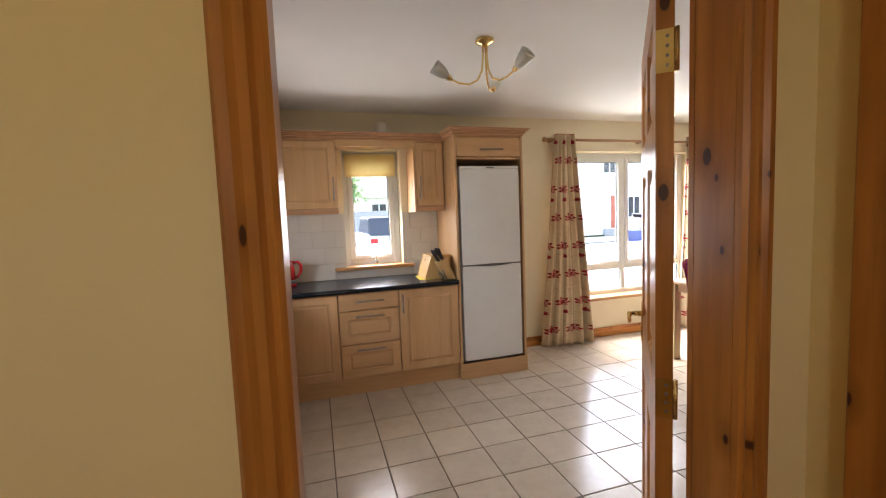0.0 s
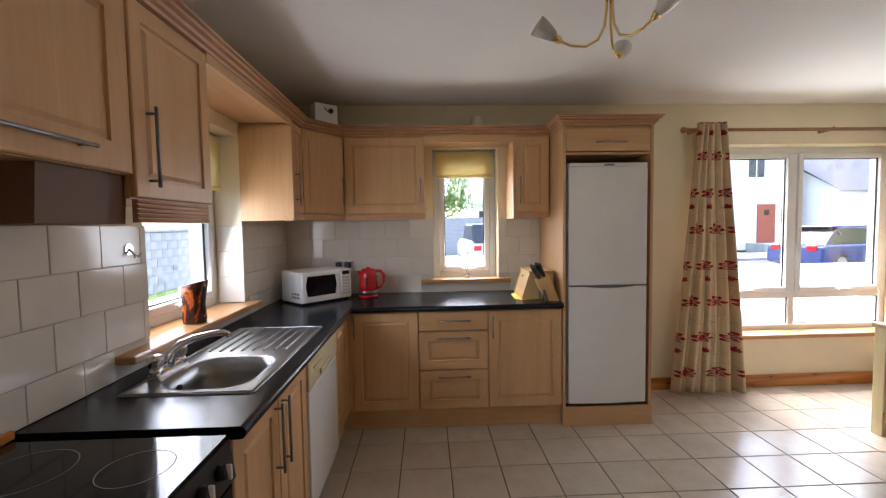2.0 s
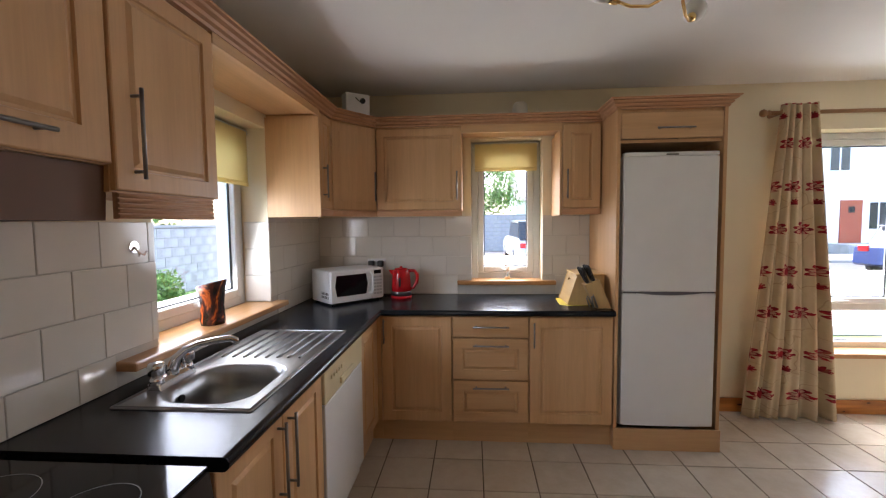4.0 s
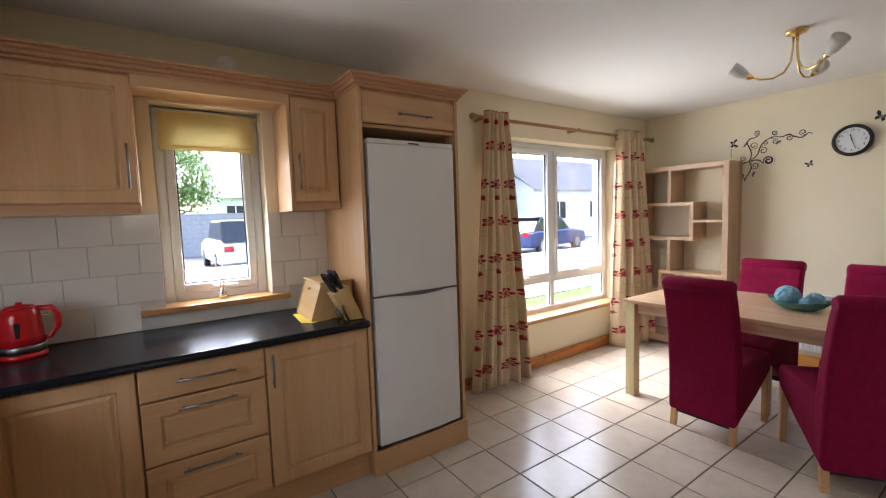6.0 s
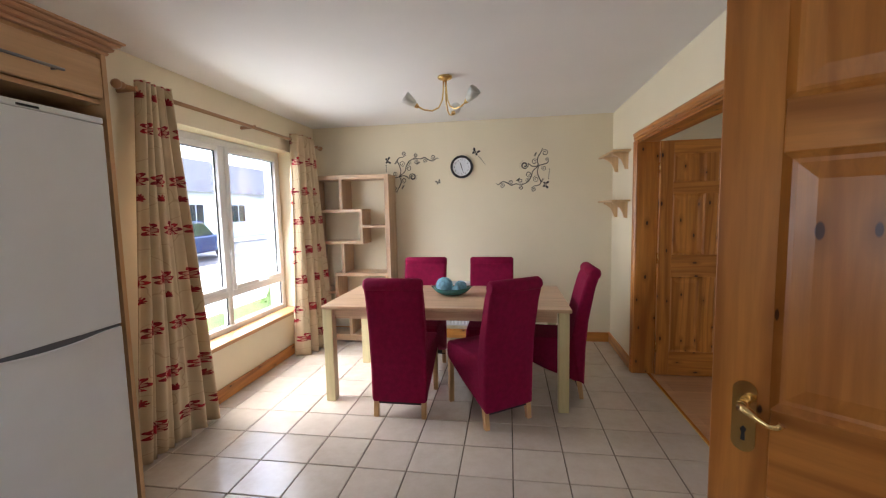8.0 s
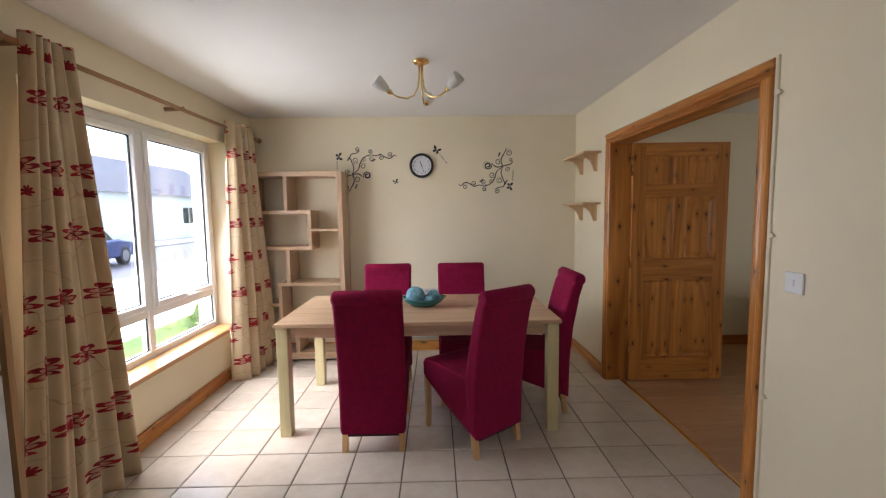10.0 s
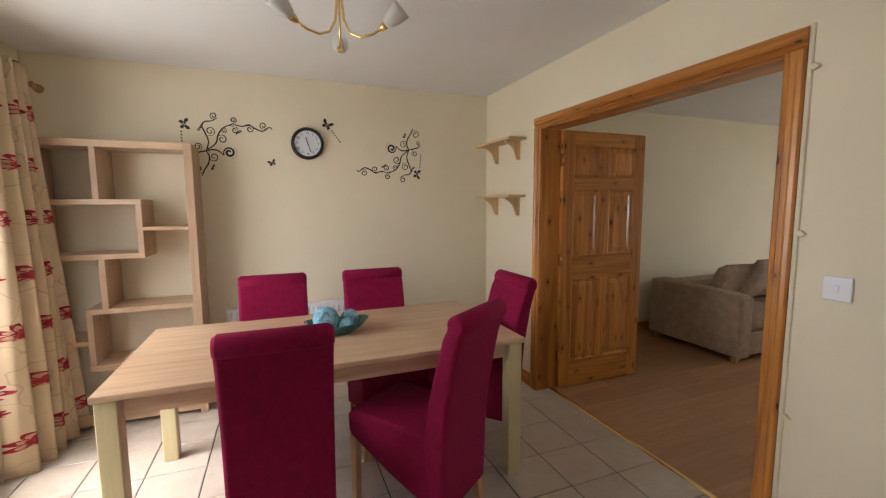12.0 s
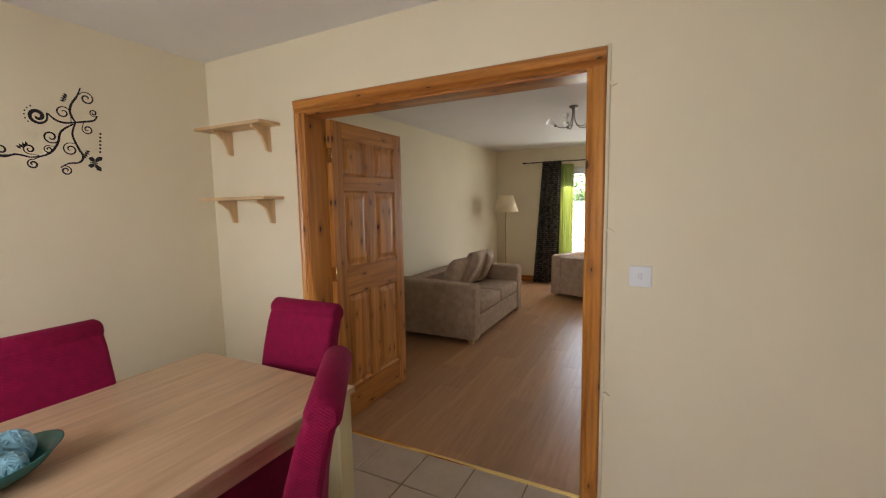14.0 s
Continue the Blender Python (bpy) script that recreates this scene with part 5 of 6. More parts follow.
def vine(name, label, turn, oy, oz):
    """Scroll sticker grown from its branching point; turn is 1, or -1 for the copy turned half round."""
    v = thing(name, (X1, oy, oz), label, "wall sticker", "scroll wall stickers")

    def Q(p):
        return (oy - p[0] * turn * 0.0093, oz + p[1] * turn * 0.0093)

    for st in STEMS:
        pts = smooth_line(st)
        n = len(pts) - 1
        part("stem", strip([Q(p) for p in pts], [0.0045 + 0.006 * math.sin(math.pi * min(1, 0.15 + 0.8 * i / n)) for i in range(n + 1)]), M_VINYL, v)
    for c, r, j, sense, w in CURLS:
        end = math.atan2(j[1] - c[1], j[0] - c[0]) - sense * 0.55
        pts = []
        for i in range(46):
            t = i / 45
            a = end - sense * 2 * math.pi * 1.45 * (1 - t)
            rr = r * (0.16 + 0.84 * t ** 0.8)
            pts.append((c[0] + rr * math.cos(a), c[1] + rr * math.sin(a)))
        pts.append(((pts[-1][0] + j[0]) / 2, (pts[-1][1] + j[1]) / 2))
        pts.append(j)
        part("curl", strip([Q(p) for p in pts], [0.013 * w * (0.5 + 0.75 * math.sin(math.pi * (i / 47) ** 0.8)) for i in range(48)]), M_VINYL, v)
    for (p, q), a0 in (((-3.2, 15.5), 2.6), ((3.4, -11), -0.4), ((24.5, 17.5), -1.0)):
        for k in range(4):
            c = Q((p + 0.9 * k * math.sin(a0), q - 0.9 * k * math.cos(a0)))
            leaf(v, c[0], c[1], (math.pi - a0 if turn > 0 else -a0) + 0.25 * (k - 1.5), 0.026)
    for k in range(6):
        a = -1.1 + 0.36 * k
        c = Q((16.5 + 5.4 * math.cos(a), -0.8 + 5.4 * math.sin(a)))
        dots(v, [c], 0.0035)
    return v


vine("wall_sticker", "black vinyl scroll sticker with curled stems", 1, 5.273, 1.865)
vine("wall_sticker", "black vinyl scroll sticker turned towards the corner", -1, 3.714, 1.935)
bf = thing("wall_sticker", (X1, 5.39, 2.02), "black butterfly sticker with a dotted trail", "wall sticker", "butterfly stickers")
butterfly(bf, 5.405, 2.05, 0.042, 1.45)
dots(bf, [(5.425, 1.995 - 0.022 * k) for k in range(4)], 0.006)
bf = thing("wall_sticker", (X1, 4.82, 1.79), "small black butterfly sticker", "wall sticker", "butterfly stickers")
butterfly(bf, 4.825, 1.79, 0.030, -0.4)
bf = thing("wall_sticker", (X1, 4.40, 2.10), "black butterfly sticker above the clock", "wall sticker", "butterfly stickers")
butterfly(bf, 4.40, 2.105, 0.045, 0.5)
dots(bf, [(4.365 - 0.013 * k, 2.06 - 0.017 * k) for k in range(6)], 0.006)
bf = thing("wall_sticker", (X1, 3.64, 1.73), "black butterfly sticker with a rising dotted trail", "wall sticker", "butterfly stickers")
butterfly(bf, 3.645, 1.728, 0.042, 1.7)
dots(bf, [(3.615 - 0.002 * k, 1.79 + 0.020 * k) for k in range(6)], 0.006)


# two small corner shelves on brackets
M_BAREPINE = wood("bare_pale_pine", (0.72, 0.50, 0.27), (0.62, 0.40, 0.20), "z", 0.5, 48, contrast=0.6)
M_BAREPINE_X = wood("bare_pale_pine_across", (0.72, 0.50, 0.27), (0.62, 0.40, 0.20), "x", 0.5, 48, contrast=0.6)


def wall_shelf(z):
    s = thing("wall_shelf", (5.9, Y0, z), "small bare pine wall shelf on two brackets", "shelf", "small wall shelves")
    part("board", boxes((5.615, 6.225, Y0 + 0.001, Y0 + 0.16, z - 0.018, z), bevel=0.002), M_BAREPINE_X, s)
    for x in (5.715, 6.075):
        prof = [(Y0 + 0.001, z - 0.019), (Y0 + 0.135, z - 0.019), (Y0 + 0.132, z - 0.035), (Y0 + 0.10, z - 0.05), (Y0 + 0.065, z - 0.08), (Y0 + 0.045, z - 0.12), (Y0 + 0.03, z - 0.165), (Y0 + 0.001, z - 0.17)]
        part("bracket", prism(prof, "x", x - 0.010, x + 0.010), M_BAREPINE, s)


wall_shelf(1.985)
wall_shelf(1.535)


def switch(x, z):
    s = thing("light_switch", (x, Y0, z), "square white light switch on the wall", "switch")
    part("plate", boxes((x - 0.043, x + 0.043, Y0, Y0 + 0.010, z - 0.043, z + 0.043), bevel=0.003, seg=2), M_WHITE, s)
    part("rocker", boxes((x - 0.007, x + 0.007, Y0 + 0.010, Y0 + 0.015, z - 0.013, z + 0.013), bevel=0.002), M_WHITE, s)


switch(3.58, 1.155)


def radiator():
    r = thing("radiator", (X1, 4.65, 0.15), "white panel radiator behind the dining chairs", "radiator")
    y0, y1, z0, z1 = 4.10, 5.20, 0.16, 0.66
    part("back_panel", boxes((6.235, 6.25, y0, y1, z0, z1), bevel=0.004), M_WHITE, r)
    k = 0
    yy = y0 + 0.02
    while yy < y1 - 0.03:
        part("rib", prism([(6.235, yy), (6.222, yy + 0.008), (6.222, yy + 0.022), (6.235, yy + 0.030)], "z", z0 + 0.02, z1 - 0.02), M_WHITE, r)
        yy += 0.04
    part("top_grille", boxes((6.222, 6.275, y0, y1, z1, z1 + 0.008)), M_WHITE, r)
    part("pipe", tube([(6.25, y0 - 0.03, 0.0), (6.25, y0 - 0.03, z0 + 0.03), (6.25, y0 + 0.02, z0 + 0.03)], 0.008, 10), M_CHROME, r)
    for y in (y0 + 0.2, y1 - 0.2):
        part("hanger", boxes((6.25, X1, y - 0.02, y + 0.02, 0.3, 0.5)), M_WHITE, r)


radiator()

# bowl with woven balls on the table
M_BOWL = plain("teal_glazed_bowl", (0.03, 0.14, 0.12), 0.2, vary=0.25, scale=12, relief=0.0)
M_BALL = plain("turquoise_fibre_ball", (0.24, 0.48, 0.60), 0.85, vary=0.4, scale=25, fine=200, relief=0.4)


def bowl():
    b = thing("bowl", (5.03, 4.52, 0.76), "teal boat-shaped bowl on the table", "bowl")
    prof = [(0.04, 0.0), (0.075, 0.004), (0.12, 0.025), (0.155, 0.06), (0.15, 0.062), (0.115, 0.032), (0.07, 0.012), (0.001, 0.010)]
    bm = lathe(prof, (0, 0, 0), 36)
    for v in bm.verts:
        v.co = Vector((v.co.x * 0.72 + 5.03, v.co.y * 1.12 + 4.52, v.co.z + 0.7605 + 0.10 * (v.co.y * 1.12) ** 2 * (1 if v.co.z > 0.02 else 0) * 6))
    part("shell", bm, M_BOWL, b, smooth=True)
    for x, y, r, h in ((5.02, 4.580, 0.070, 0.086), (5.055, 4.447, 0.050, 0.070), (4.985, 4.475, 0.038, 0.054)):
        d = thing("decor_ball", (x, y, 0.76 + h - r), "ball wound from turquoise fibre in the bowl", "ornament", "fibre balls")
        cm = ball(bmesh.new(), (x, y, 0.76 + h), r * 0.93, 3)
        part("core", cm, M_BALL, d, smooth=True)
        rnd = random.Random(int(r * 1000))
        for k in range(16):
            ax = Vector((rnd.gauss(0, 1), rnd.gauss(0, 1), rnd.gauss(0, 1))).normalized()
            u = ax.orthogonal().normalized()
            w2 = ax.cross(u)
            off = rnd.uniform(-0.5, 0.5)
            rr = math.sqrt(1 - off * off) * r * 0.96
            part("strand", tube([Vector((x, y, 0.76 + h)) + ax * off * r * 0.96 + rr * (math.cos(t) * u + math.sin(t) * w2) for t in [2 * math.pi * i / 18 for i in range(19)]], 0.0035, 5, caps=False), M_BALL, d)


bowl()


# ---- small kitchen things ----
def roller_blind(name, axis, u0, u1, face, ztop, zbot, label):
    b = thing(name, (0, 0, 0), label, "blind", "roller blinds")

    def bx(p, q, a, c, s, t):
        return (p, q, face + a, face + c, s, t) if axis == "y" else (face - c, face - a, p, q, s, t)

    ends = [(u0, face + 0.02, ztop - 0.025), (u1, face + 0.02, ztop - 0.025)] if axis == "y" else [(face - 0.02, u0, ztop - 0.025), (face - 0.02, u1, ztop - 0.025)]
    part("roller", tube(ends, 0.02, 14), M_PVC, b)
    part("cloth", boxes(bx(u0 + 0.012, u1 - 0.012, 0.0, 0.0015, zbot, ztop - 0.02)), M_BLIND, b)
    part("hem_bar", boxes(bx(u0 + 0.012, u1 - 0.012, -0.004, 0.006, zbot - 0.012, zbot + 0.014), bevel=0.003), M_BLIND, b)


roller_blind("roller_blind", "y", 1.64, 2.15, 6.385, 2.095, 1.875, "yellow roller blind half drawn in the narrow window")
roller_blind("roller_blind", "x", 4.57, 5.46, 0.30, 2.03, 1.70, "yellow roller blind over the sink window")


def microwave():
    m = thing("microwave_oven", (0.70, 5.97, WTZ), "white microwave oven with a dark door window", "microwave")
    w, d, h = 0.43, 0.27, 0.238
    part("body", boxes((-w / 2, w / 2, -d / 2, d / 2, 0.012, h), bevel=0.008, seg=2), M_WHITE, m)
    part("door", boxes((-w / 2 + 0.003, w / 2 - 0.11, -d / 2 - 0.022, -d / 2 - 0.001, 0.014, h - 0.003), bevel=0.008, seg=2), M_WHITE, m)
    part("window", prism([(x * (1 if abs(z - 0.13) < 0.08 else 0.96) - 0.055, z) for x, z in ((-0.115, 0.06), (0.115, 0.06), (0.128, 0.13), (0.115, 0.205), (-0.115, 0.205), (-0.128, 0.13))], "y", -d / 2 - 0.0245, -d / 2 - 0.021), M_GLOSSBLACK, m, "dark door window")
    part("handle", tube([(0.098, -d / 2 - 0.020, 0.06), (0.102, -d / 2 - 0.045, 0.08), (0.102, -d / 2 - 0.045, 0.19), (0.098, -d / 2 - 0.020, 0.21)], 0.008, 10), M_WHITE, m)
    p = part("control_panel", boxes((w / 2 - 0.107, w / 2 - 0.003, -d / 2 - 0.018, -d / 2 - 0.001, 0.014, h - 0.003), bevel=0.006), M_WHITE, m)
    part("display", boxes((w / 2 - 0.085, w / 2 - 0.025, -d / 2 - 0.0195, -d / 2 - 0.017, 0.195, 0.222)), M_GLOSSBLACK, p)
    for r in range(6):
        for c in range(3):
            part("key", boxes((w / 2 - 0.087 + 0.024 * c, w / 2 - 0.069 + 0.024 * c, -d / 2 - 0.0200, -d / 2 - 0.0175, 0.165 - 0.024 * r, 0.178 - 0.024 * r)), M_GREYKEY, p)
    for k in range(5):
        for j in range(2):
            part("vent", boxes((-w / 2 - 0.001, -w / 2 + 0.002, -0.12 + 0.022 * k, -0.108 + 0.022 * k, 0.045 + 0.025 * j, 0.062 + 0.025 * j)), M_BLACK, m)
    for x in (-0.18, 0.18):
        for y in (-0.12, 0.12):
            part("foot", lathe([(0.012, 0), (0.012, 0.013)], (x, y, 0), 10), M_BLACK, m)
    for o in m.children_recursive:
        o.data.transform(Matrix.Translation(Vector((0.70, 5.97, WTZ))))
    m.matrix_basis = pose(0.712, 6.028, WTZ + 0.001, rz=46)


M_GREYKEY = plain("pale_grey_key", (0.5, 0.51, 0.53), 0.4, relief=0.0)
microwave()


def kettle(x, y):
    k = thing("kettle", (x, y, WTZ), "red plastic electric kettle on its base", "kettle")
    z = WTZ + 0.001
    part("base", lathe([(0.078, 0), (0.08, 0.012), (0.074, 0.022)], (x, y, z), 28), M_RED, k)
    part("band", lathe([(0.076, 0.023), (0.077, 0.05), (0.075, 0.055)], (x, y, z), 28), M_STEEL, k, "steel band")
    part("jug", lathe([(0.074, 0.056), (0.072, 0.10), (0.066, 0.17), (0.062, 0.205), (0.05, 0.215)], (x, y, z), 28), M_RED, k)
    part("lid", lathe([(0.052, 0.214), (0.045, 0.224), (0.012, 0.228), (0.010, 0.238), (0.001, 0.24)], (x, y, z), 24), M_RED, k)
    part("spout", prism([(x - 0.060, z + 0.17), (x - 0.092, z + 0.21), (x - 0.055, z + 0.212)], "y", y - 0.018, y + 0.018), M_RED, k)
    part("handle", tube([(x + 0.055, y, z + 0.205), (x + 0.10, y, z + 0.205), (x + 0.122, y, z + 0.175), (x + 0.118, y, z + 0.12), (x + 0.09, y, z + 0.075), (x + 0.068, y, z + 0.07)], [0.012, 0.012, 0.013, 0.012, 0.010, 0.010], 12), M_RED, k)
    part("gauge", boxes((x - 0.008, x + 0.008, y - 0.073, y - 0.064, z + 0.09, z + 0.16), bevel=0.003), M_BLACK, k, "dark water gauge")


kettle(1.095, 6.12)


def bread_bin():
    """Sloping lid towards the window side, flat end towards the room."""
    b = thing("bread_bin", (2.38, 5.99, WTZ), "bamboo bread bin with a sloping lid", "bread bin")
    z = WTZ + 0.002
    prof = [(2.262, z), (2.505, z), (2.505, z + 0.195), (2.325, z + 0.195)]
    part("end_panel", prism(prof, "y", 5.855, 5.868, 0.0015, 1), M_BAMBOO_Z, b)
    part("end_panel", prism(prof, "y", 6.132, 6.145, 0.0015, 1), M_BAMBOO_Z, b)
    part("back", boxes((2.494, 2.504, 5.8685, 6.1315, z, z + 0.194)), M_BAMBOO, b)
    part("top", boxes((2.318, 2.509, 5.850, 6.150, z + 0.1955, z + 0.208), bevel=0.003), M_BAMBOO, b)
    lid = part("lid", prism([(2.2655, z + 0.002), (2.2765, z + 0.002), (2.338, z + 0.193), (2.327, z + 0.193)], "y", 5.869, 6.131), M_BAMBOO, b)
    part("knob", tube([(2.310, 6.0, z + 0.158), (2.297, 6.0, z + 0.163)], [0.007, 0.011], 12), M_BAMBOO, lid)
    part("mat", prism([(2.215, 5.875), (2.262, 5.83), (2.47, 5.87), (2.47, 6.12), (2.235, 6.12)], "z", WTZ + 0.0003, z - 0.0002), M_YELLOW, b, "thin yellow mat under the bin")


M_BAMBOO_Z = wood("pale_bamboo_upright", (0.66, 0.45, 0.20), (0.58, 0.37, 0.15), "z", 0.35, 60, contrast=0.4)
M_YELLOW = plain("yellow_mat", (0.70, 0.55, 0.06), 0.6)
bread_bin()


def knife_block():
    k = thing("knife_block", (2.45, 5.80, WTZ), "slanted wooden knife block with black handled knives", "knife block")
    z = WTZ + 0.001
    prof = [(2.425, z), (2.518, z), (2.436, z + 0.188), (2.348, z + 0.152)]
    part("block", prism(prof, "y", 5.742, 5.838, 0.004), M_BAMBOO_Z, k)
    for i in range(3):
        for j in range(2):
            x, y, h = 2.374 + 0.036 * j, 5.765 + 0.025 * i, z + 0.163 + 0.015 * j
            kn = part("knife_handle", tube([(x, y, h), (x - 0.016, y, h + 0.034), (x - 0.030 - 0.006 * i, y, h + 0.075), (x - 0.042 - 0.006 * i, y, h + 0.098)], [0.010, 0.0125, 0.011, 0.008], 10), M_BLACK, k)
            part("rivet", tube([(x - 0.019, y - 0.0125, h + 0.045), (x - 0.019, y + 0.0125, h + 0.045)], 0.003, 8), M_STEEL, kn)
    part("scissors", tube([(2.428, 5.738, z + 0.006), (2.404, 5.736, z + 0.075), (2.398, 5.736, z + 0.092), (2.390, 5.736, z + 0.075), (2.402, 5.738, z + 0.006)], 0.005, 8), M_STEEL, k)
    part("scissors", tube([(2.398, 5.735, z + 0.012), (2.372, 5.734, z + 0.070), (2.362, 5.734, z + 0.084), (2.358, 5.734, z + 0.066), (2.376, 5.735, z + 0.012)], 0.004, 8), M_STEEL, k)


knife_block()


def socket_plate(x, z, plugs):
    s = thing("wall_socket", (x, Y1, z), "white double socket with black plugs", "socket")
    part("plate", boxes((x - 0.073, x + 0.073, Y1 - 0.02, Y1 - 0.0085, z - 0.043, z + 0.043), bevel=0.003), M_WHITE, s)
    for dx in plugs:
        part("plug", boxes((x + dx - 0.023, x + dx + 0.023, Y1 - 0.065, Y1 - 0.0205, z - 0.02, z + 0.03), bevel=0.008, seg=2), M_BLACK, s)
    part("cable", tube([(x + 0.036, Y1 - 0.05, z - 0.018), (x + 0.045, Y1 - 0.06, z - 0.09), (x + 0.02, Y1 - 0.07, z - 0.16), (x + 0.05, Y1 - 0.09, WTZ + 0.006), (x + 0.15, Y1 - 0.12, WTZ + 0.005)], 0.0035, 6), M_BLACK, s)


socket_plate(0.872, 1.14, (-0.036, 0.036))


def glazed_vase():
    m, n, l, bs = nodes_of("brown_orange_glaze")
    f, _ = noise_tex(n, l, 14.0, 3, (1, 1, 0.6), distort=1.5)
    col = ramp(n, l, f, [(0.38, (0.02, 0.012, 0.01)), (0.52, (0.09, 0.02, 0.012)), (0.60, (0.62, 0.13, 0.02)), (0.68, (0.05, 0.015, 0.01))])
    l.new(col, bs.inputs["Base Color"])
    bs.inputs["Roughness"].default_value = 0.25
    x, y, z = 0.395, 4.915, 0.9915
    v = thing("vase", (x, y, z), "dark glazed pottery vase with orange streaks", "vase")
    bm = lathe([(0.052, 0), (0.055, 0.02), (0.05, 0.09), (0.058, 0.15), (0.067, 0.195), (0.062, 0.197), (0.05, 0.15), (0.043, 0.06), (0.001, 0.05)], (x, y, z), 28)
    for w in bm.verts:
        if w.co.z > z + 0.14:
            w.co.z += 0.25 * (w.co.x - x)
    part("body", bm, m, v, smooth=True)


glazed_vase()


def diffuser():
    x, y, z = 1.905, 6.35, 1.0115
    d = thing("reed_diffuser", (x, y, z), "small glass reed diffuser on the sill", "ornament")
    part("bottle", lathe([(0.022, 0), (0.024, 0.03), (0.010, 0.045), (0.010, 0.06)], (x, y, z), 16), M_CHROME, d)
    for k in range(5):
        a = 1.3 * k
        part("reed", tube([(x, y, z + 0.02), (x + 0.035 * math.cos(a), y + 0.02 * math.sin(a), z + 0.20)], 0.002, 5), M_CHAIRLEG, d)


diffuser()


def fan_box(x, y, z):
    """Surface extractor fan box above the corner cabinet."""
    f = thing("extractor_box", (x, y, z), "white square fan box on top of the corner cabinet", "extractor fan")
    part("case", boxes((x - 0.085, x + 0.085, y - 0.05, y + 0.05, z, z + 0.15), bevel=0.008, seg=2), M_WHITE, f)
    part("knob", tube([(x + 0.03, y - 0.05, z + 0.10), (x + 0.03, y - 0.062, z + 0.10)], 0.018, 14), M_BLACK, f)
    part("lead", tube([(x - 0.02, y - 0.052, z + 0.12), (x + 0.01, y - 0.058, z + 0.09), (x + 0.05, y - 0.055, z + 0.11)], 0.003, 6), M_BLACK, f)
    f.matrix_basis = pose(x, y, z, rz=35)


M_POT = plain("pale_cream_ceramic", (0.66, 0.60, 0.50), 0.5, vary=0.06)
fan_box(0.83, 5.93, WT + 0.061)
pot_h = 2.31 - WT - 0.001
solid("small_pot", lathe([(0.047, 0), (0.055, 0.012), (0.055, pot_h * 0.7), (0.049, pot_h * 0.92), (0.035, pot_h), (0.001, pot_h)], (1.976, 6.10, WT + 0.001), 26), M_POT, "small pale rounded pot on top of the bridging board", "pot")


def hook(y, z):
    h = thing("wall_hook", (X0, y, z), "round chrome hook stuck on the wall tiles", "hook")
    part("disc", tube([(X0 + 0.0085, y, z), (X0 + 0.014, y, z)], 0.022, 18), M_CHROME, h)
    part("prong", tube([(X0 + 0.014, y, z), (X0 + 0.03, y, z - 0.02), (X0 + 0.04, y + 0.012, z - 0.03), (X0 + 0.045, y + 0.018, z - 0.015)], 0.004, 8), M_CHROME, h)
    part("prong", tube([(X0 + 0.014, y, z), (X0 + 0.03, y, z - 0.02), (X0 + 0.04, y - 0.012, z - 0.03), (X0 + 0.045, y - 0.018, z - 0.015)], 0.004, 8), M_CHROME, h)


hook(4.452, 1.384)
solid("wall_batten", boxes((X0 + 0.0105, X0 + 0.026, 3.30, 3.956, 0.889, 0.914), bevel=0.003), M_PINE_Y, "thin varnished pine batten behind the hob", "batten")
solid("threshold_strip", prism([(2.815, 0.0), (2.82, 0.005), (2.84, 0.005), (2.845, 0.0)], "x", 3.806, 5.404), M_BRASS, "brass strip between the tiles and the laminate", "threshold", kind="structure")

# torn filler along the opening's outer edge
fl_ = thing("filler_strip", (3.71, Y0, 1.0), "torn cream filler strip beside the door frame", "filler")
part("bead", prism([(3.712, Y0 - 0.001), (3.714, Y0 + 0.008), (3.719, Y0 + 0.011), (3.7265, Y0 + 0.012), (3.7265, Y0 - 0.001)], "z", 0.12, 2.105), M_WALL, fl_)
for z_ in (0.62, 1.345, 1.95):
    part("flake", prism([(3.686, z_ - 0.004), (3.706, z_ - 0.014), (3.719, z_ + 0.003), (3.704, z_ + 0.011)], "y", Y0 + 0.002, Y0 + 0.016), M_WALL, fl_)

# hall: a second door frame beside the doorway
hd = thing("door_frame_3", (2.32, 2.7, 0), "knotty pine frame of another hall door", "door frame", kind="structure")
part("architrave", boxes((2.30, 2.319, 2.715, 2.79, 0, 2.05), bevel=0.004), M_PINE, hd)
part("architrave", boxes((2.30, 2.319, 1.85, 1.925, 0, 2.05), bevel=0.004), M_PINE, hd)
part("architrave_head", boxes((2.30, 2.319, 1.85, 2.79, 2.051, 2.12), bevel=0.004), M_PINE_Y, hd)
part("leaf", boxes((2.309, 2.318, 1.926, 2.714, 0.01, 2.049)), M_PINE, hd)

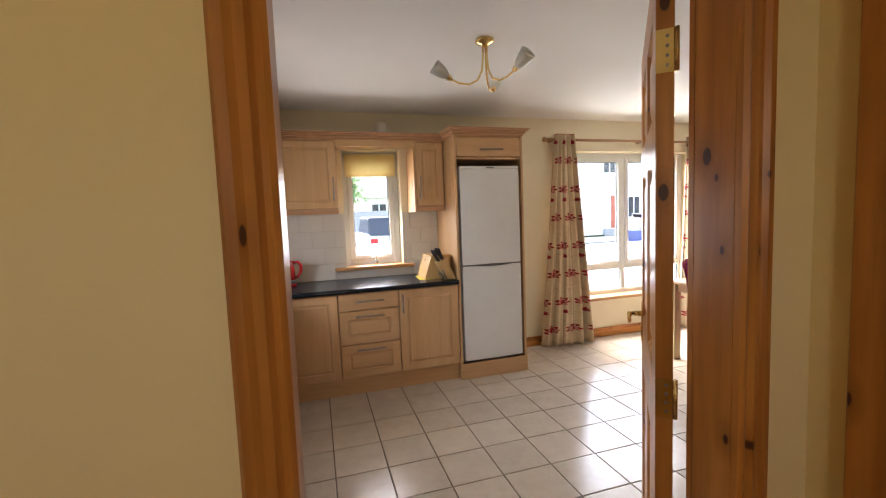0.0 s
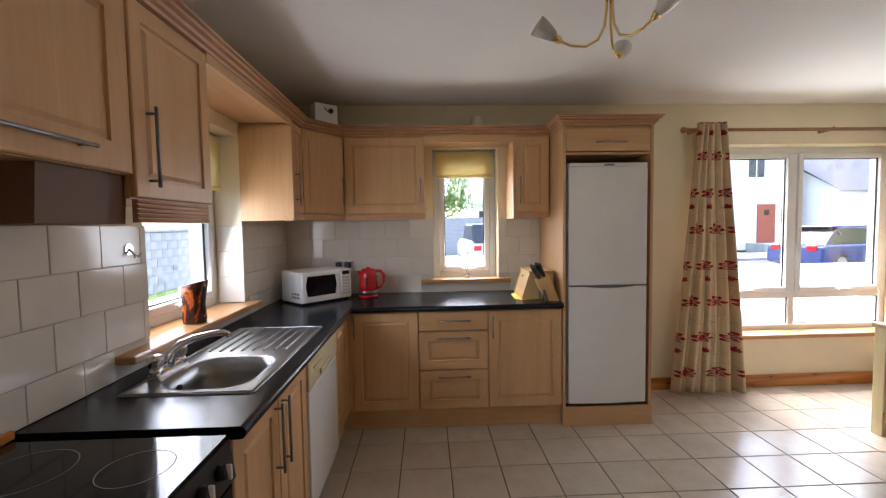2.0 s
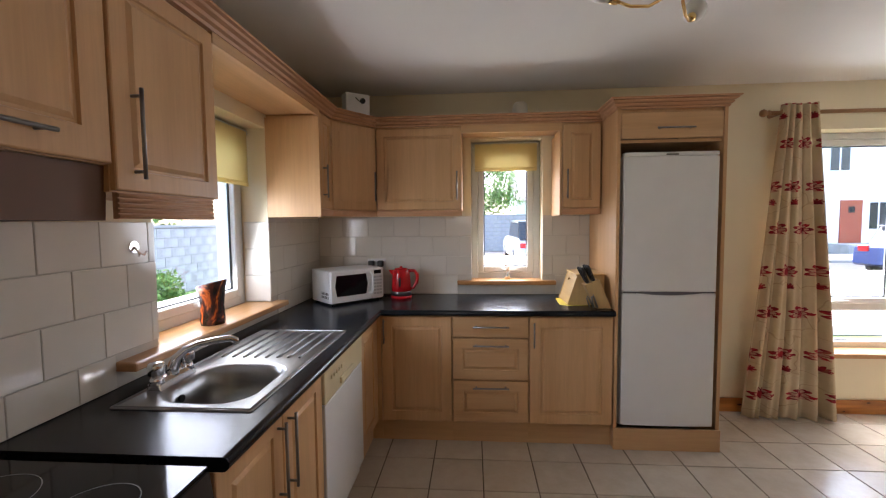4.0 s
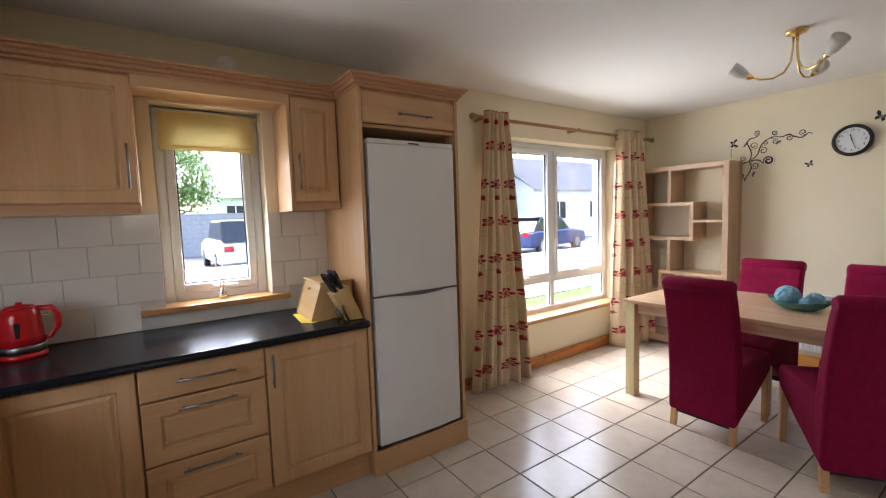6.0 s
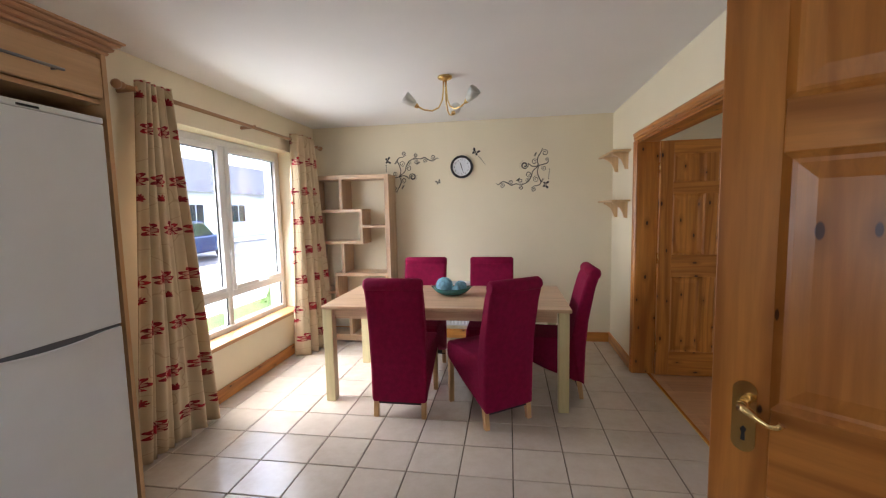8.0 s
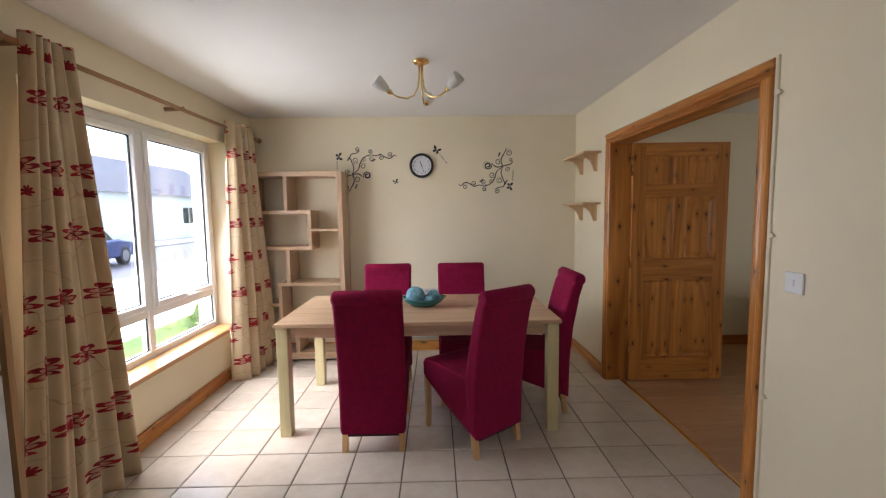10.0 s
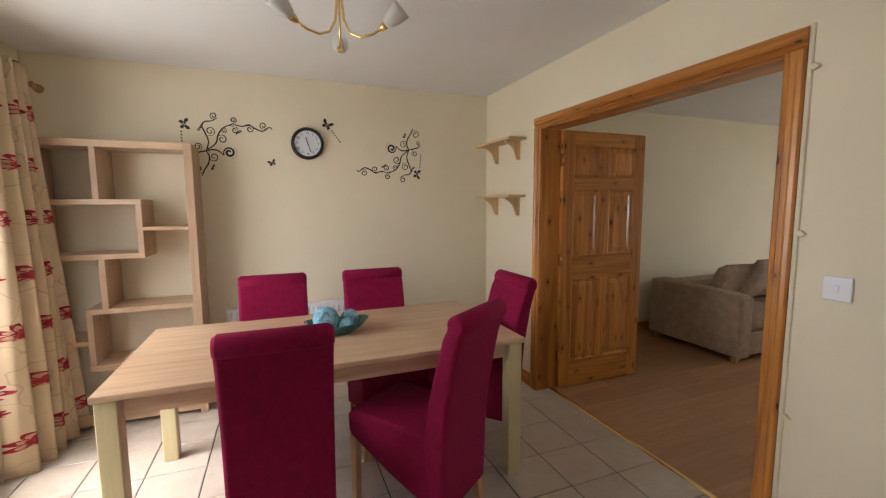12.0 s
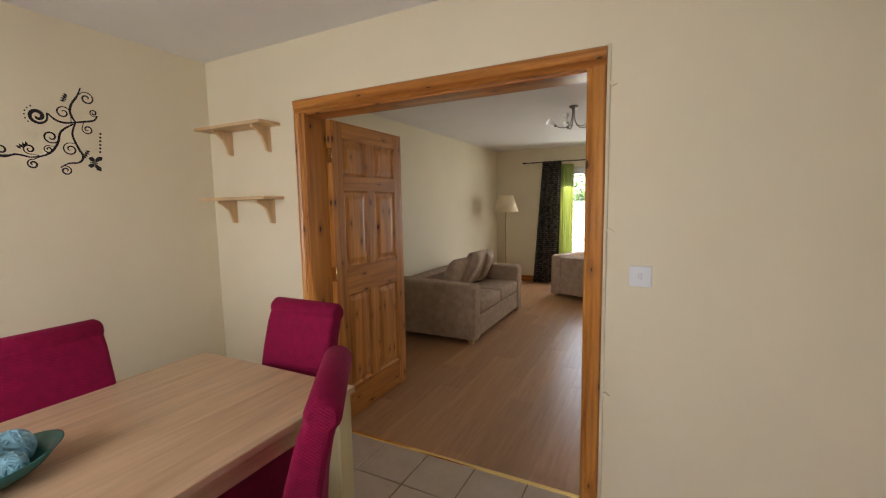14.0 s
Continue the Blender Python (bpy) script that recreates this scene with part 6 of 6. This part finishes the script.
# ---- living room ----
def cushion(parent_name, label, at, size, rot, mat=M_SOFA, cat="cushion"):
    """A plump square cushion with pinched corners."""
    w, d, h = size
    bm = bmesh.new()
    n = 12
    for s in (1, -1):
        g = [[bm.verts.new(((i / n - 0.5) * w * (1 - 0.10 * (1 - abs(2 * j / n - 1) ** 2) * (abs(2 * i / n - 1) ** 6)), s * 0.5 * d * ((1 - abs(2 * i / n - 1) ** 3) * (1 - abs(2 * j / n - 1) ** 3)) ** 0.45, (j / n) * h)) for i in range(n + 1)] for j in range(n + 1)]
        for j in range(n):
            for i in range(n):
                bm.faces.new((g[j][i], g[j][i + 1], g[j + 1][i + 1], g[j + 1][i]))
    bmesh.ops.remove_doubles(bm, verts=bm.verts[:], dist=1e-4)
    bmesh.ops.recalc_face_normals(bm, faces=bm.faces[:])
    ob = solid(parent_name, bm, mat, label, cat, "sofa cushions", smooth=True)
    ob.matrix_basis = pose(*at, *rot)
    return ob


def sofa(name, label, x0, x1, y0, y1, seats, at=None):
    """Back towards +x; arms at both ends."""
    s = thing(name, (x0, y0, 0), label, "sofa")
    aw = 0.17
    part("base", boxes((x0 + 0.01, x1 - 0.02, y0 + aw, y1 - aw, 0.06, 0.28), bevel=0.015, seg=2), M_SOFA, s)
    part("backrest", prism([(x1 - 0.26, 0.28), (x1 - 0.21, 0.61), (x1 - 0.12, 0.64), (x1 - 0.03, 0.62), (x1, 0.06), (x1 - 0.26, 0.06)], "y", y0 + aw, y1 - aw, 0.02), M_SOFA, s)
    for a, b in ((y0, y0 + aw), (y1 - aw, y1)):
        part("arm", prism([(x0, 0.05), (x0 - 0.01, 0.60), (x0 + 0.03, 0.635), (x1 - 0.10, 0.66), (x1 - 0.02, 0.64), (x1, 0.05)], "y", a, b, 0.03, 3), M_SOFA, s)
    n = seats
    wd = (y1 - y0 - 2 * aw) / n
    for k in range(n):
        part("seat_cushion", boxes((x0 + 0.0, x1 - 0.24, y0 + aw + wd * k + 0.003, y0 + aw + wd * (k + 1) - 0.003, 0.285, 0.44), bevel=0.035, seg=3), M_SOFA, s, smooth=True)
    for x in (x0 + 0.06, x1 - 0.08):
        for y in (y0 + 0.06, y1 - 0.06):
            part("foot", boxes((x - 0.025, x + 0.025, y - 0.025, y + 0.025, 0, 0.06)), M_CHAIRLEG, s)
    return s


sofa("sofa", "taupe suede two-seat sofa with loose cushions", 5.17, 6.17, -0.69, 0.985, 2)
for i, (y, rz, tilt, sz) in enumerate([(0.62, 6, -20, 0.43), (0.44, -8, -24, 0.45), (0.22, 12, -28, 0.52), (-0.08, -8, -20, 0.46), (-0.34, 10, -22, 0.42)]):
    cushion("cushion", "loose taupe scatter cushion leaning on the sofa back", (5.66 + 0.03 * (i % 2), y, 0.44), (sz, 0.15, sz), (tilt, 0, 90 + rz))
ac = sofa("armchair", "taupe suede armchair by the window", 0, 0.9, 0, 0.95, 1)
ac["category"] = "armchair"
ac.matrix_basis = pose(4.70, -2.55, 0.0, rz=70)
cushion("cushion", "taupe cushion on the armchair", (4.24, -1.92, 0.44), (0.42, 0.15, 0.42), (-20, 0, 150))

M_SHADE = plain("cream_pleated_shade", (0.74, 0.62, 0.40), 0.8, vary=0.05, fine=200, relief=0.3)
fl = thing("floor_lamp", (5.85, -2.05, 0), "floor lamp with a cream pleated shade", "lamp")
part("base", lathe([(0.13, 0), (0.13, 0.015), (0.05, 0.03), (0.015, 0.05)], (5.85, -2.05, 0)), M_OAK_Z, fl)
part("pole", tube([(5.85, -2.05, 0.04), (5.85, -2.05, 1.36)], 0.016, 12), M_OAK_Z, fl)
sh = part("shade", lathe([(0.215, 1.32), (0.125, 1.60)], (5.85, -2.05, 0), 30, caps=False), M_SHADE, fl, "cream pleated lamp shade")
sh.modifiers.new("thickness", "SOLIDIFY").thickness = 0.003


def dark_cloth():
    m, n, l, bs = nodes_of("black_patterned_cloth")
    b = n.new("ShaderNodeTexBrick")
    b.inputs["Color1"].default_value, b.inputs["Color2"].default_value, b.inputs["Mortar"].default_value = (0.02, 0.018, 0.015, 1), (0.17, 0.15, 0.10, 1), (0.012, 0.011, 0.010, 1)
    b.inputs["Scale"].default_value = 7.0
    b.inputs["Mortar Size"].default_value = 0.05
    uv = n.new("ShaderNodeUVMap")
    uv.uv_map = "cloth"
    l.new(uv.outputs["UV"], b.inputs["Vector"])
    l.new(b.outputs["Color"], bs.inputs["Base Color"])
    bs.inputs["Roughness"].default_value = 0.9
    return m


curtain("curtain", "dark patterned living room curtain, drawn aside", YL + 0.12, (5.06, 5.40), (5.10, 5.56), 2.20, 0.015, 4.0, dark_cloth(), 0.04, 1.0, 5)
rod("curtain_rod", "thin dark metal curtain rod with spear ends", 3.0, 5.70, YL + 0.10, 2.19, 0.009, M_BLACK, YL, (3.2, 5.58))


def voile_cloth():
    """Thin green cloth that lets the daylight through."""
    m, n, l, bs = nodes_of("thin_green_voile")
    tr, mx = n.new("ShaderNodeBsdfTranslucent"), n.new("ShaderNodeMixShader")
    weave, _ = noise_tex(n, l, 260, 2)
    col = ramp(n, l, weave, [(0.3, (0.56, 0.60, 0.24)), (0.7, (0.70, 0.72, 0.36))])
    l.new(col, tr.inputs["Color"])
    l.new(col, bs.inputs["Base Color"])
    bs.inputs["Roughness"].default_value = 0.9
    mx.inputs[0].default_value = 0.7
    l.new(bs.outputs[0], mx.inputs[1])
    l.new(tr.outputs[0], mx.inputs[2])
    l.new(mx.outputs[0], n["Material Output"].inputs["Surface"])
    return m


curtain("voile_curtain", "thin yellow-green voile beside the dark curtain", YL + 0.045, (4.86, 5.10), (4.88, 5.12), 2.14, 0.02, 6.0, voile_cloth(), 0.014, 0.8, 12)
ceiling_light("ceiling_light", 4.33, 0.30, 10, "pale metal five-arm living room ceiling light", 5, M_STEEL, M_FROST, 0.85)


# ---- outside ----
M_GRASS = plain("lawn_grass", (0.07, 0.13, 0.025), 0.95, vary=0.4, scale=4, fine=60, relief=0.6)
M_ROAD = plain("wet_grey_asphalt", (0.065, 0.065, 0.07), 0.45, vary=0.25, scale=1.5, fine=60, relief=0.3)
M_GRAVEL = plain("grey_gravel", (0.17, 0.165, 0.16), 0.95, vary=0.5, scale=40, fine=90, relief=0.8)
M_RENDER = plain("white_house_render", (0.72, 0.72, 0.70), 0.9, vary=0.04, scale=1, fine=80, relief=0.2)
M_SLATE = plain("dark_roof_slate", (0.055, 0.058, 0.065), 0.6, vary=0.3, scale=4)
M_BLOCK = plain("weathered_concrete_block", (0.31, 0.31, 0.315), 0.95, vary=0.2, scale=3, fine=60, relief=0.5)
M_LEAF = plain("green_leaf", (0.10, 0.19, 0.035), 0.7, vary=0.45, scale=5, relief=0.0)
M_BARK = plain("grey_bark", (0.10, 0.085, 0.07), 0.95, vary=0.3)
M_BLUE = plain("blue_car_paint", (0.011, 0.028, 0.12), 0.2, vary=0.1, relief=0.0)
M_SILVER = plain("white_car_paint", (0.62, 0.63, 0.65), 0.25, vary=0.03, relief=0.0)
M_TYRE = plain("black_tyre_rubber", (0.02, 0.02, 0.02), 0.9, vary=0.2)
M_CARGLASS = plain("dark_car_glass", (0.02, 0.025, 0.03), 0.08, vary=0.1, relief=0.0)
M_REDDOOR = plain("red_brown_door_paint", (0.30, 0.06, 0.025), 0.5, vary=0.1)

GZ = -0.18
solid("ground", boxes((-400, 400, -400, 400, GZ - 0.2, GZ)), M_GRASS, "lawn and open ground round the house", "ground", kind="structure")
solid("road", boxes((6.5, 60, 9.2, 19.5, GZ, GZ + 0.012)), M_ROAD, "wet grey asphalt road in front of the houses", "road", kind="structure")
solid("driveway", boxes((-4, 6.49, 9.2, 27, GZ, GZ + 0.014)), M_ROAD, "asphalt drive towards the block wall", "driveway", kind="structure")
solid("gravel_strip", boxes((-3.6, 0.0, 1.0, 9.0, GZ, GZ + 0.016)), M_GRAVEL, "grey gravel strip beside the house", "gravel", kind="structure")
solid("pavement", boxes((9, 60, 19.6, 22.5, GZ, GZ + 0.11), bevel=0.01), M_BLOCK, "raised concrete footpath with a kerb", "pavement", kind="structure")


def block_wall(name, axis, a, u0, u1, h, label):
    """Courses of concrete blocks with recessed joints."""
    w = thing(name, (a, u0, GZ) if axis == "x" else (u0, a, GZ), label, "garden wall")
    bw, bh, g = 0.45, 0.225, 0.012

    def bx(p, q, s, t, d):
        return (a + d, a + 0.2 - d, p, q, s, t) if axis == "x" else (p, q, a + d, a + 0.2 - d, s, t)

    part("mortar", boxes(bx(u0, u1, GZ, GZ + h, 0.012)), M_GRAVEL, w)
    rows = int(h / bh)
    meshes = {}
    made = 0
    for r in range(rows):
        u = u0 - (bw / 2 if r % 2 else 0)
        while u < u1 - 0.01:
            p, q = max(u, u0), min(u + bw - g, u1)
            if q - p > 0.05 and made < 300:
                key = round(q - p, 3)
                if key not in meshes:
                    b = boxes((0, 0.2, 0, key, 0, bh - g) if axis == "x" else (0, key, 0, 0.2, 0, bh - g))
                    meshes[key] = mesh_from("block", b, M_BLOCK)
                ob = new("block", meshes[key])
                ob.parent = w
                o = Vector(w["origin"])
                ob.location = (Vector((a, p, GZ + r * bh + g / 2)) if axis == "x" else Vector((p, a, GZ + r * bh + g / 2))) - o + Vector((random.uniform(-0.003, 0.003), random.uniform(-0.003, 0.003), 0))
                made += 1
            u += bw
    part("coping", boxes(bx(u0, u1, GZ + h, GZ + h + 0.06, -0.02)), M_BLOCK, w)


block_wall("garden_wall", "x", -5.7, 3.0, 22.0, 1.6, "grey concrete block wall beside the lawn")
block_wall("garden_wall", "y", 27.2, -5.5, 6.4, 2.03, "tall grey concrete block wall behind the drive")


def car(name, label, paint, L, W, H, at, turn, tall=False):
    c = thing(name, (0, 0, 0), label, "car", "parked cars")
    h1 = 0.62 * H if not tall else 0.60 * H
    body = [(-L / 2, 0.32), (-L / 2 + 0.05, h1 * 0.9), (-L / 2 + 0.25, h1), (L / 2 - 1.05, h1 + 0.02), (L / 2 - 0.15, h1 * 0.86), (L / 2, 0.50), (L / 2 - 0.04, 0.28), (-L / 2 + 0.1, 0.26)]
    part("body", prism(body, "y", -W / 2, W / 2, 0.07, 3), paint, c)
    cab = [(-L / 2 + (0.08 if tall else 0.35), h1 - 0.02), (-L / 2 + (0.25 if tall else 0.75), H - 0.03), (-L / 2 + 0.9, H), (0.25, H - 0.02), (L / 2 - 1.15, h1)]
    part("cabin", prism(cab, "y", -W / 2 + 0.12, W / 2 - 0.12, 0.06, 3), M_CARGLASS, c, "dark glazed cabin")
    part("roof", boxes((-L / 2 + 0.6, 0.28, -W / 2 + 0.16, W / 2 - 0.16, H - 0.02, H + 0.015), bevel=0.012), paint, c)
    for x in (-L / 2 + 0.78, L / 2 - 0.80):
        for y in (-W / 2 - 0.005, W / 2 + 0.005):
            s = 1 if y > 0 else -1
            wh = part("wheel", tube([(x, y - s * 0.18, 0.31), (x, y, 0.31)], 0.31, 22), M_TYRE, c)
            part("rim", tube([(x, y, 0.31), (x, y + s * 0.012, 0.31)], 0.20, 18), M_STEEL, wh)
    for y in (-W / 2 + 0.3, W / 2 - 0.3):
        part("headlight", boxes((L / 2 - 0.13, L / 2 - 0.03, y - 0.16, y + 0.16, 0.60, 0.72), bevel=0.02), M_WHITE, c)
        part("tail_light", boxes((-L / 2 - 0.005, -L / 2 + 0.08, y - 0.14, y + 0.14, 0.68, 0.86), bevel=0.02), M_RED, c)
    c.matrix_basis = pose(*at, rz=turn)
    return c


car("parked_car", "blue saloon car parked across the road", M_BLUE, 4.3, 1.72, 1.42, (15.2, 15.9, GZ + 0.012), 10)
car("parked_car", "white tall car parked before the block wall", M_SILVER, 4.4, 1.8, 1.68, (4.0, 20.5, GZ + 0.014), 92, True)


def house(name, label, x0, x1, y0, y1, base, eaves, ridge, door_x, windows, gable=None):
    h = thing(name, (x0, y0, base), label, "house")
    part("wall", boxes((x0, x1, y0, y1, base - 0.4, eaves)), M_RENDER, h)
    ym = (y0 + y1) / 2
    part("roof", prism([(y0 - 0.35, eaves - 0.08), (ym, ridge), (y1 + 0.35, eaves - 0.08), (ym, ridge - 0.25)], "x", x0 - 0.3, x1 + 0.3), M_SLATE, h)
    part("gable_wall", prism([(y0, eaves), (ym, ridge - 0.27), (y1, eaves)], "x", x0, x1), M_RENDER, h)
    if door_x:
        d = part("door", boxes((door_x - 0.5, door_x + 0.5, y0 - 0.05, y0 - 0.002, base, base + 2.05), bevel=0.01), M_REDDOOR, h, "red-brown front door")
        part("door_pane", boxes((door_x - 0.15, door_x + 0.15, y0 - 0.06, y0 - 0.051, base + 1.45, base + 1.75)), M_CARGLASS, d)
    for a, b, c, e in windows:
        w = part("window", boxes((a, b, y0 - 0.04, y0 - 0.002, c, e), bevel=0.01), M_PVC, h)
        m = (a + b) / 2
        part("pane", boxes((a + 0.07, m - 0.04, y0 - 0.047, y0 - 0.041, c + 0.07, e - 0.07)), M_CARGLASS, w)
        part("pane", boxes((m + 0.04, b - 0.07, y0 - 0.047, y0 - 0.041, c + 0.07, e - 0.07)), M_CARGLASS, w)


house("house", "white rendered house with a slate roof and red door", 11.5, 21.6, 24.5, 31.5, 0.30, 5.4, 8.2, 19.7, [(21.0 - 0.55, 21.0 + 0.4, 0.9, 2.3), (14.0, 15.4, 0.9, 2.3), (14.2, 15.2, 3.6, 4.8), (18.6, 19.6, 3.7, 4.9)])
house("house", "white bungalow with a dark slate roof", 22.2, 40.0, 23.0, 31.0, 0.30, 3.0, 5.6, None, [(24.0, 25.4, 0.9, 2.2), (28.0, 29.6, 0.9, 2.2), (33.0, 34.6, 0.9, 2.2)])
house("house", "white gabled house beyond the block wall", 5.4, 10.5, 40.0, 47.0, 0.0, 3.4, 6.2, None, [(6.2, 7.6, 1.8, 2.8)])
solid("front_step", boxes((18.6, 20.9, 23.2, 24.45, GZ + 0.0, 0.29), bevel=0.02), M_BLOCK, "concrete steps before the red door", "steps")


def leafy(name, label, at, h, r, n, leaf_size, seed, trunk=True, category="tree"):
    """Forked trunk and a ragged crown of many single leaves."""
    rnd = random.Random(seed)
    t = thing(name, at, label, category)
    o = Vector(at)
    centres = []
    if trunk:
        part("trunk", tube([o, o + Vector((0.05, 0, h * 0.3)), o + Vector((0.0, 0.1, h * 0.6)), o + Vector((0.1, 0, h * 0.85))], [h * 0.03, h * 0.024, h * 0.015, h * 0.006], 10), M_BARK, t)
        for k in range(7):
            a = 0.9 * k
            z0 = h * (0.3 + 0.07 * k)
            tip = o + Vector((math.cos(a) * r * 0.8, math.sin(a) * r * 0.8, z0 + h * 0.2))
            part("limb", tube([o + Vector((0, 0, z0)), (o + Vector((0, 0, z0))) * 0.4 + tip * 0.6 + Vector((0, 0, -0.05 * h)), tip], [h * 0.011, h * 0.007, h * 0.002], 6), M_BARK, t)
            centres.append(tip)
    for k in range(14):
        centres.append(o + Vector((rnd.uniform(-0.75, 0.75) * r, rnd.uniform(-0.75, 0.75) * r, h * rnd.uniform(0.35 if trunk else 0.15, 0.95))))
    bm = bmesh.new()
    for k in range(n):
        c = rnd.choice(centres)
        p = c + Vector((rnd.gauss(0, 1), rnd.gauss(0, 1), rnd.gauss(0, 0.8))) * r * 0.24
        p.z = max(p.z, o.z + 0.02)
        u = Vector((rnd.gauss(0, 1), rnd.gauss(0, 1), rnd.gauss(0, 1))).normalized()
        v = u.orthogonal().normalized()
        s = leaf_size * rnd.uniform(0.6, 1.3)
        vs = [bm.verts.new(p + u * a * s + v * b * s) for a, b in ((-1, 0), (0, 0.45), (1, 0), (0, -0.45))]
        bm.faces.new(vs)
    part("crown", bm, M_LEAF, t)


leafy("tree", "young green tree behind the block wall", (2.3, 33.0, GZ), 6.5, 2.2, 5000, 0.13, 4)
leafy("tree", "green tree behind the side wall", (-8.5, 13.0, GZ), 4.2, 1.8, 4500, 0.10, 9)
leafy("shrub", "low green garden shrub by the wide window", (8.4, 8.0, GZ), 0.8, 0.5, 2200, 0.045, 2, False, "shrub")
leafy("shrub", "bright green shrub at the foot of the block wall", (-5.1, 11.2, GZ), 0.6, 0.45, 1800, 0.05, 5, False, "shrub")
leafy("shrub", "low green planting along the block wall", (-5.1, 8.0, GZ), 0.35, 0.4, 1500, 0.05, 6, False, "shrub")
leafy("shrub", "tall hedge outside the living room", (4.6, -7.5, GZ), 2.6, 1.6, 5000, 0.08, 7, False, "shrub")


# ---- floor tiles ----
def tile_mesh(name, w, d, h, mat, e=0.0025):
    bm = boxes((0, w, 0, d, -0.006, h))
    top = [ed for ed in bm.edges if all(abs(v.co.z - h) < 1e-6 for v in ed.verts)]
    bmesh.ops.bevel(bm, geom=top, offset=e, segments=1, affect="EDGES")
    return mesh_from(name, bm, mat)


G, T = 0.006, 0.30
xs = [3.785 + T * k for k in range(-12, 10)]
ys = [5.53 - T * k for k in range(-4, 11)]
cache = {}
for xa in xs:
    for ya in ys:
        a, b, c, d = max(xa + G / 2, X0), min(xa + T - G / 2, X1), max(ya + G / 2, 2.835), min(ya + T - G / 2, Y1)
        if b - a < 0.01 or d - c < 0.01:
            continue
        key = (round(b - a, 3), round(d - c, 3))
        if key not in cache:
            cache[key] = tile_mesh("tile", b - a, d - c, 0.0, M_TILE)
        ob = new("tile", cache[key])
        ob.parent, ob.location = floor, (a, c, random.uniform(-0.0006, 0.0006))
        ob.rotation_euler = (random.uniform(-0.0012, 0.0012), random.uniform(-0.0012, 0.0012), 0)


# ---- wall tiles ----
def wall_tiles(wall, axis, face, u0, u1, z0, z1, first, row0, holes):
    """Brick-bonded white tiles: 0.205 wide, 0.1525 high, laid on the wall's face."""
    W, Hh, g = 0.205, 0.1525, 0.0025
    meshes = {}
    r = 0
    z = row0
    while z < z1 - 0.01:
        u = first + (W / 2 if r % 2 else 0)
        while u < u1:
            a, b, s, t = max(u + g / 2, u0), min(u + W - g / 2, u1), max(z + g / 2, z0), min(z + Hh - g / 2, z1)
            for h in holes:
                if h[2] < (s + t) / 2 < h[3] and a < h[1] and b > h[0]:
                    if a < h[0]:
                        b = min(b, h[0])
                    else:
                        a = max(a, h[1])
            if b - a > 0.006 and t - s > 0.006:
                key = (round(b - a, 3), round(t - s, 3))
                if key not in meshes:
                    w, hh = key
                    bm = boxes((0, 0.008, 0, w, 0, hh) if axis == "x" else (0, w, -0.008, 0, 0, hh))
                    front = [e for e in bm.edges if all((abs(v.co.x - 0.008) < 1e-6) if axis == "x" else (abs(v.co.y + 0.008) < 1e-6) for v in e.verts)]
                    bmesh.ops.bevel(bm, geom=front, offset=0.0018, segments=1, affect="EDGES")
                    meshes[key] = mesh_from("tile", bm, M_WTILE)
                ob = new("tile", meshes[key])
                ob.parent = wall
                ob.location = (face, a, s) if axis == "x" else (a, face, s)
                ob.rotation_euler = (0, random.uniform(-0.003, 0.003), random.uniform(-0.003, 0.003)) if axis == "x" else (random.uniform(-0.003, 0.003), 0, random.uniform(-0.003, 0.003))
            u += W
        r += 1
        z += Hh


wg = solid("tile_bed", boxes((X0, X0 + 0.004, 3.30, 4.555, 0.902, 1.475), (X0, X0 + 0.004, 5.475, Y1, 0.902, 1.50), (X0, X0 + 0.004, 4.555, 5.475, 0.902, 0.957)), M_WGROUT, "white glossy wall tiles with grey joints", "tiles", kind="structure")
wall_tiles(wg, "x", X0 + 0.002, 3.30, Y1 - 0.01, 0.902, 1.478, 3.189, 0.866, [(4.555, 5.475, 0.957, 2.0), (4.352, 5.55, 0.956, 0.990)])
ng = solid("tile_bed", boxes((X0, 1.622, Y1 - 0.004, Y1, 0.902, 1.51), (2.168, 2.522, Y1 - 0.004, Y1, 0.902, 1.51), (1.622, 2.168, Y1 - 0.004, Y1, 0.902, 0.976)), M_WGROUT, "white glossy wall tiles with grey joints", "tiles", kind="structure")
wall_tiles(ng, "y", Y1 - 0.002, X0 + 0.01, 2.522, 0.902, 1.512, 0.50 - 0.205, 0.898, [(1.622, 2.168, 0.978, 2.0), (1.512, 2.266, 0.975, 1.007)])
# tiled reveal at the sink window
rv = solid("tile_bed", boxes((0.25, X0, 5.471, 5.4745, 0.992, 1.478)), M_WGROUT, "white tiles in the window reveal", "tiles", kind="structure")
for k in range(3):
    ob = new("tile", mesh_from("tile", boxes((0.252, X0 + 0.008, 5.464, 5.473, 0.995 + 0.161 * k, 1.153 + 0.161 * k), bevel=0.0015), M_WTILE))
    ob.parent = rv

# ---- laminate boards of the living room ----
rows = 0
x = 2.55
meshes = {}
while x < X1 - 0.02:
    w = min(0.193, X1 - x - 0.001)
    y = YL - (0.4 * rows % 1.2)
    while y < 2.81:
        a, b = max(y, YL), min(y + 1.2 - 0.002, 2.815)
        if b - a > 0.05:
            key = (round(w, 3), round(b - a, 3))
            if key not in meshes:
                meshes[key] = mesh_from("board", boxes((0, key[0] - 0.0015, 0, key[1], -0.004, 0.0)), M_LAMINATE)
            ob = new("board", meshes[key])
            ob.parent, ob.location = floor_living, (x, a, 0.0)
        y += 1.2
    x += 0.193
    rows += 1
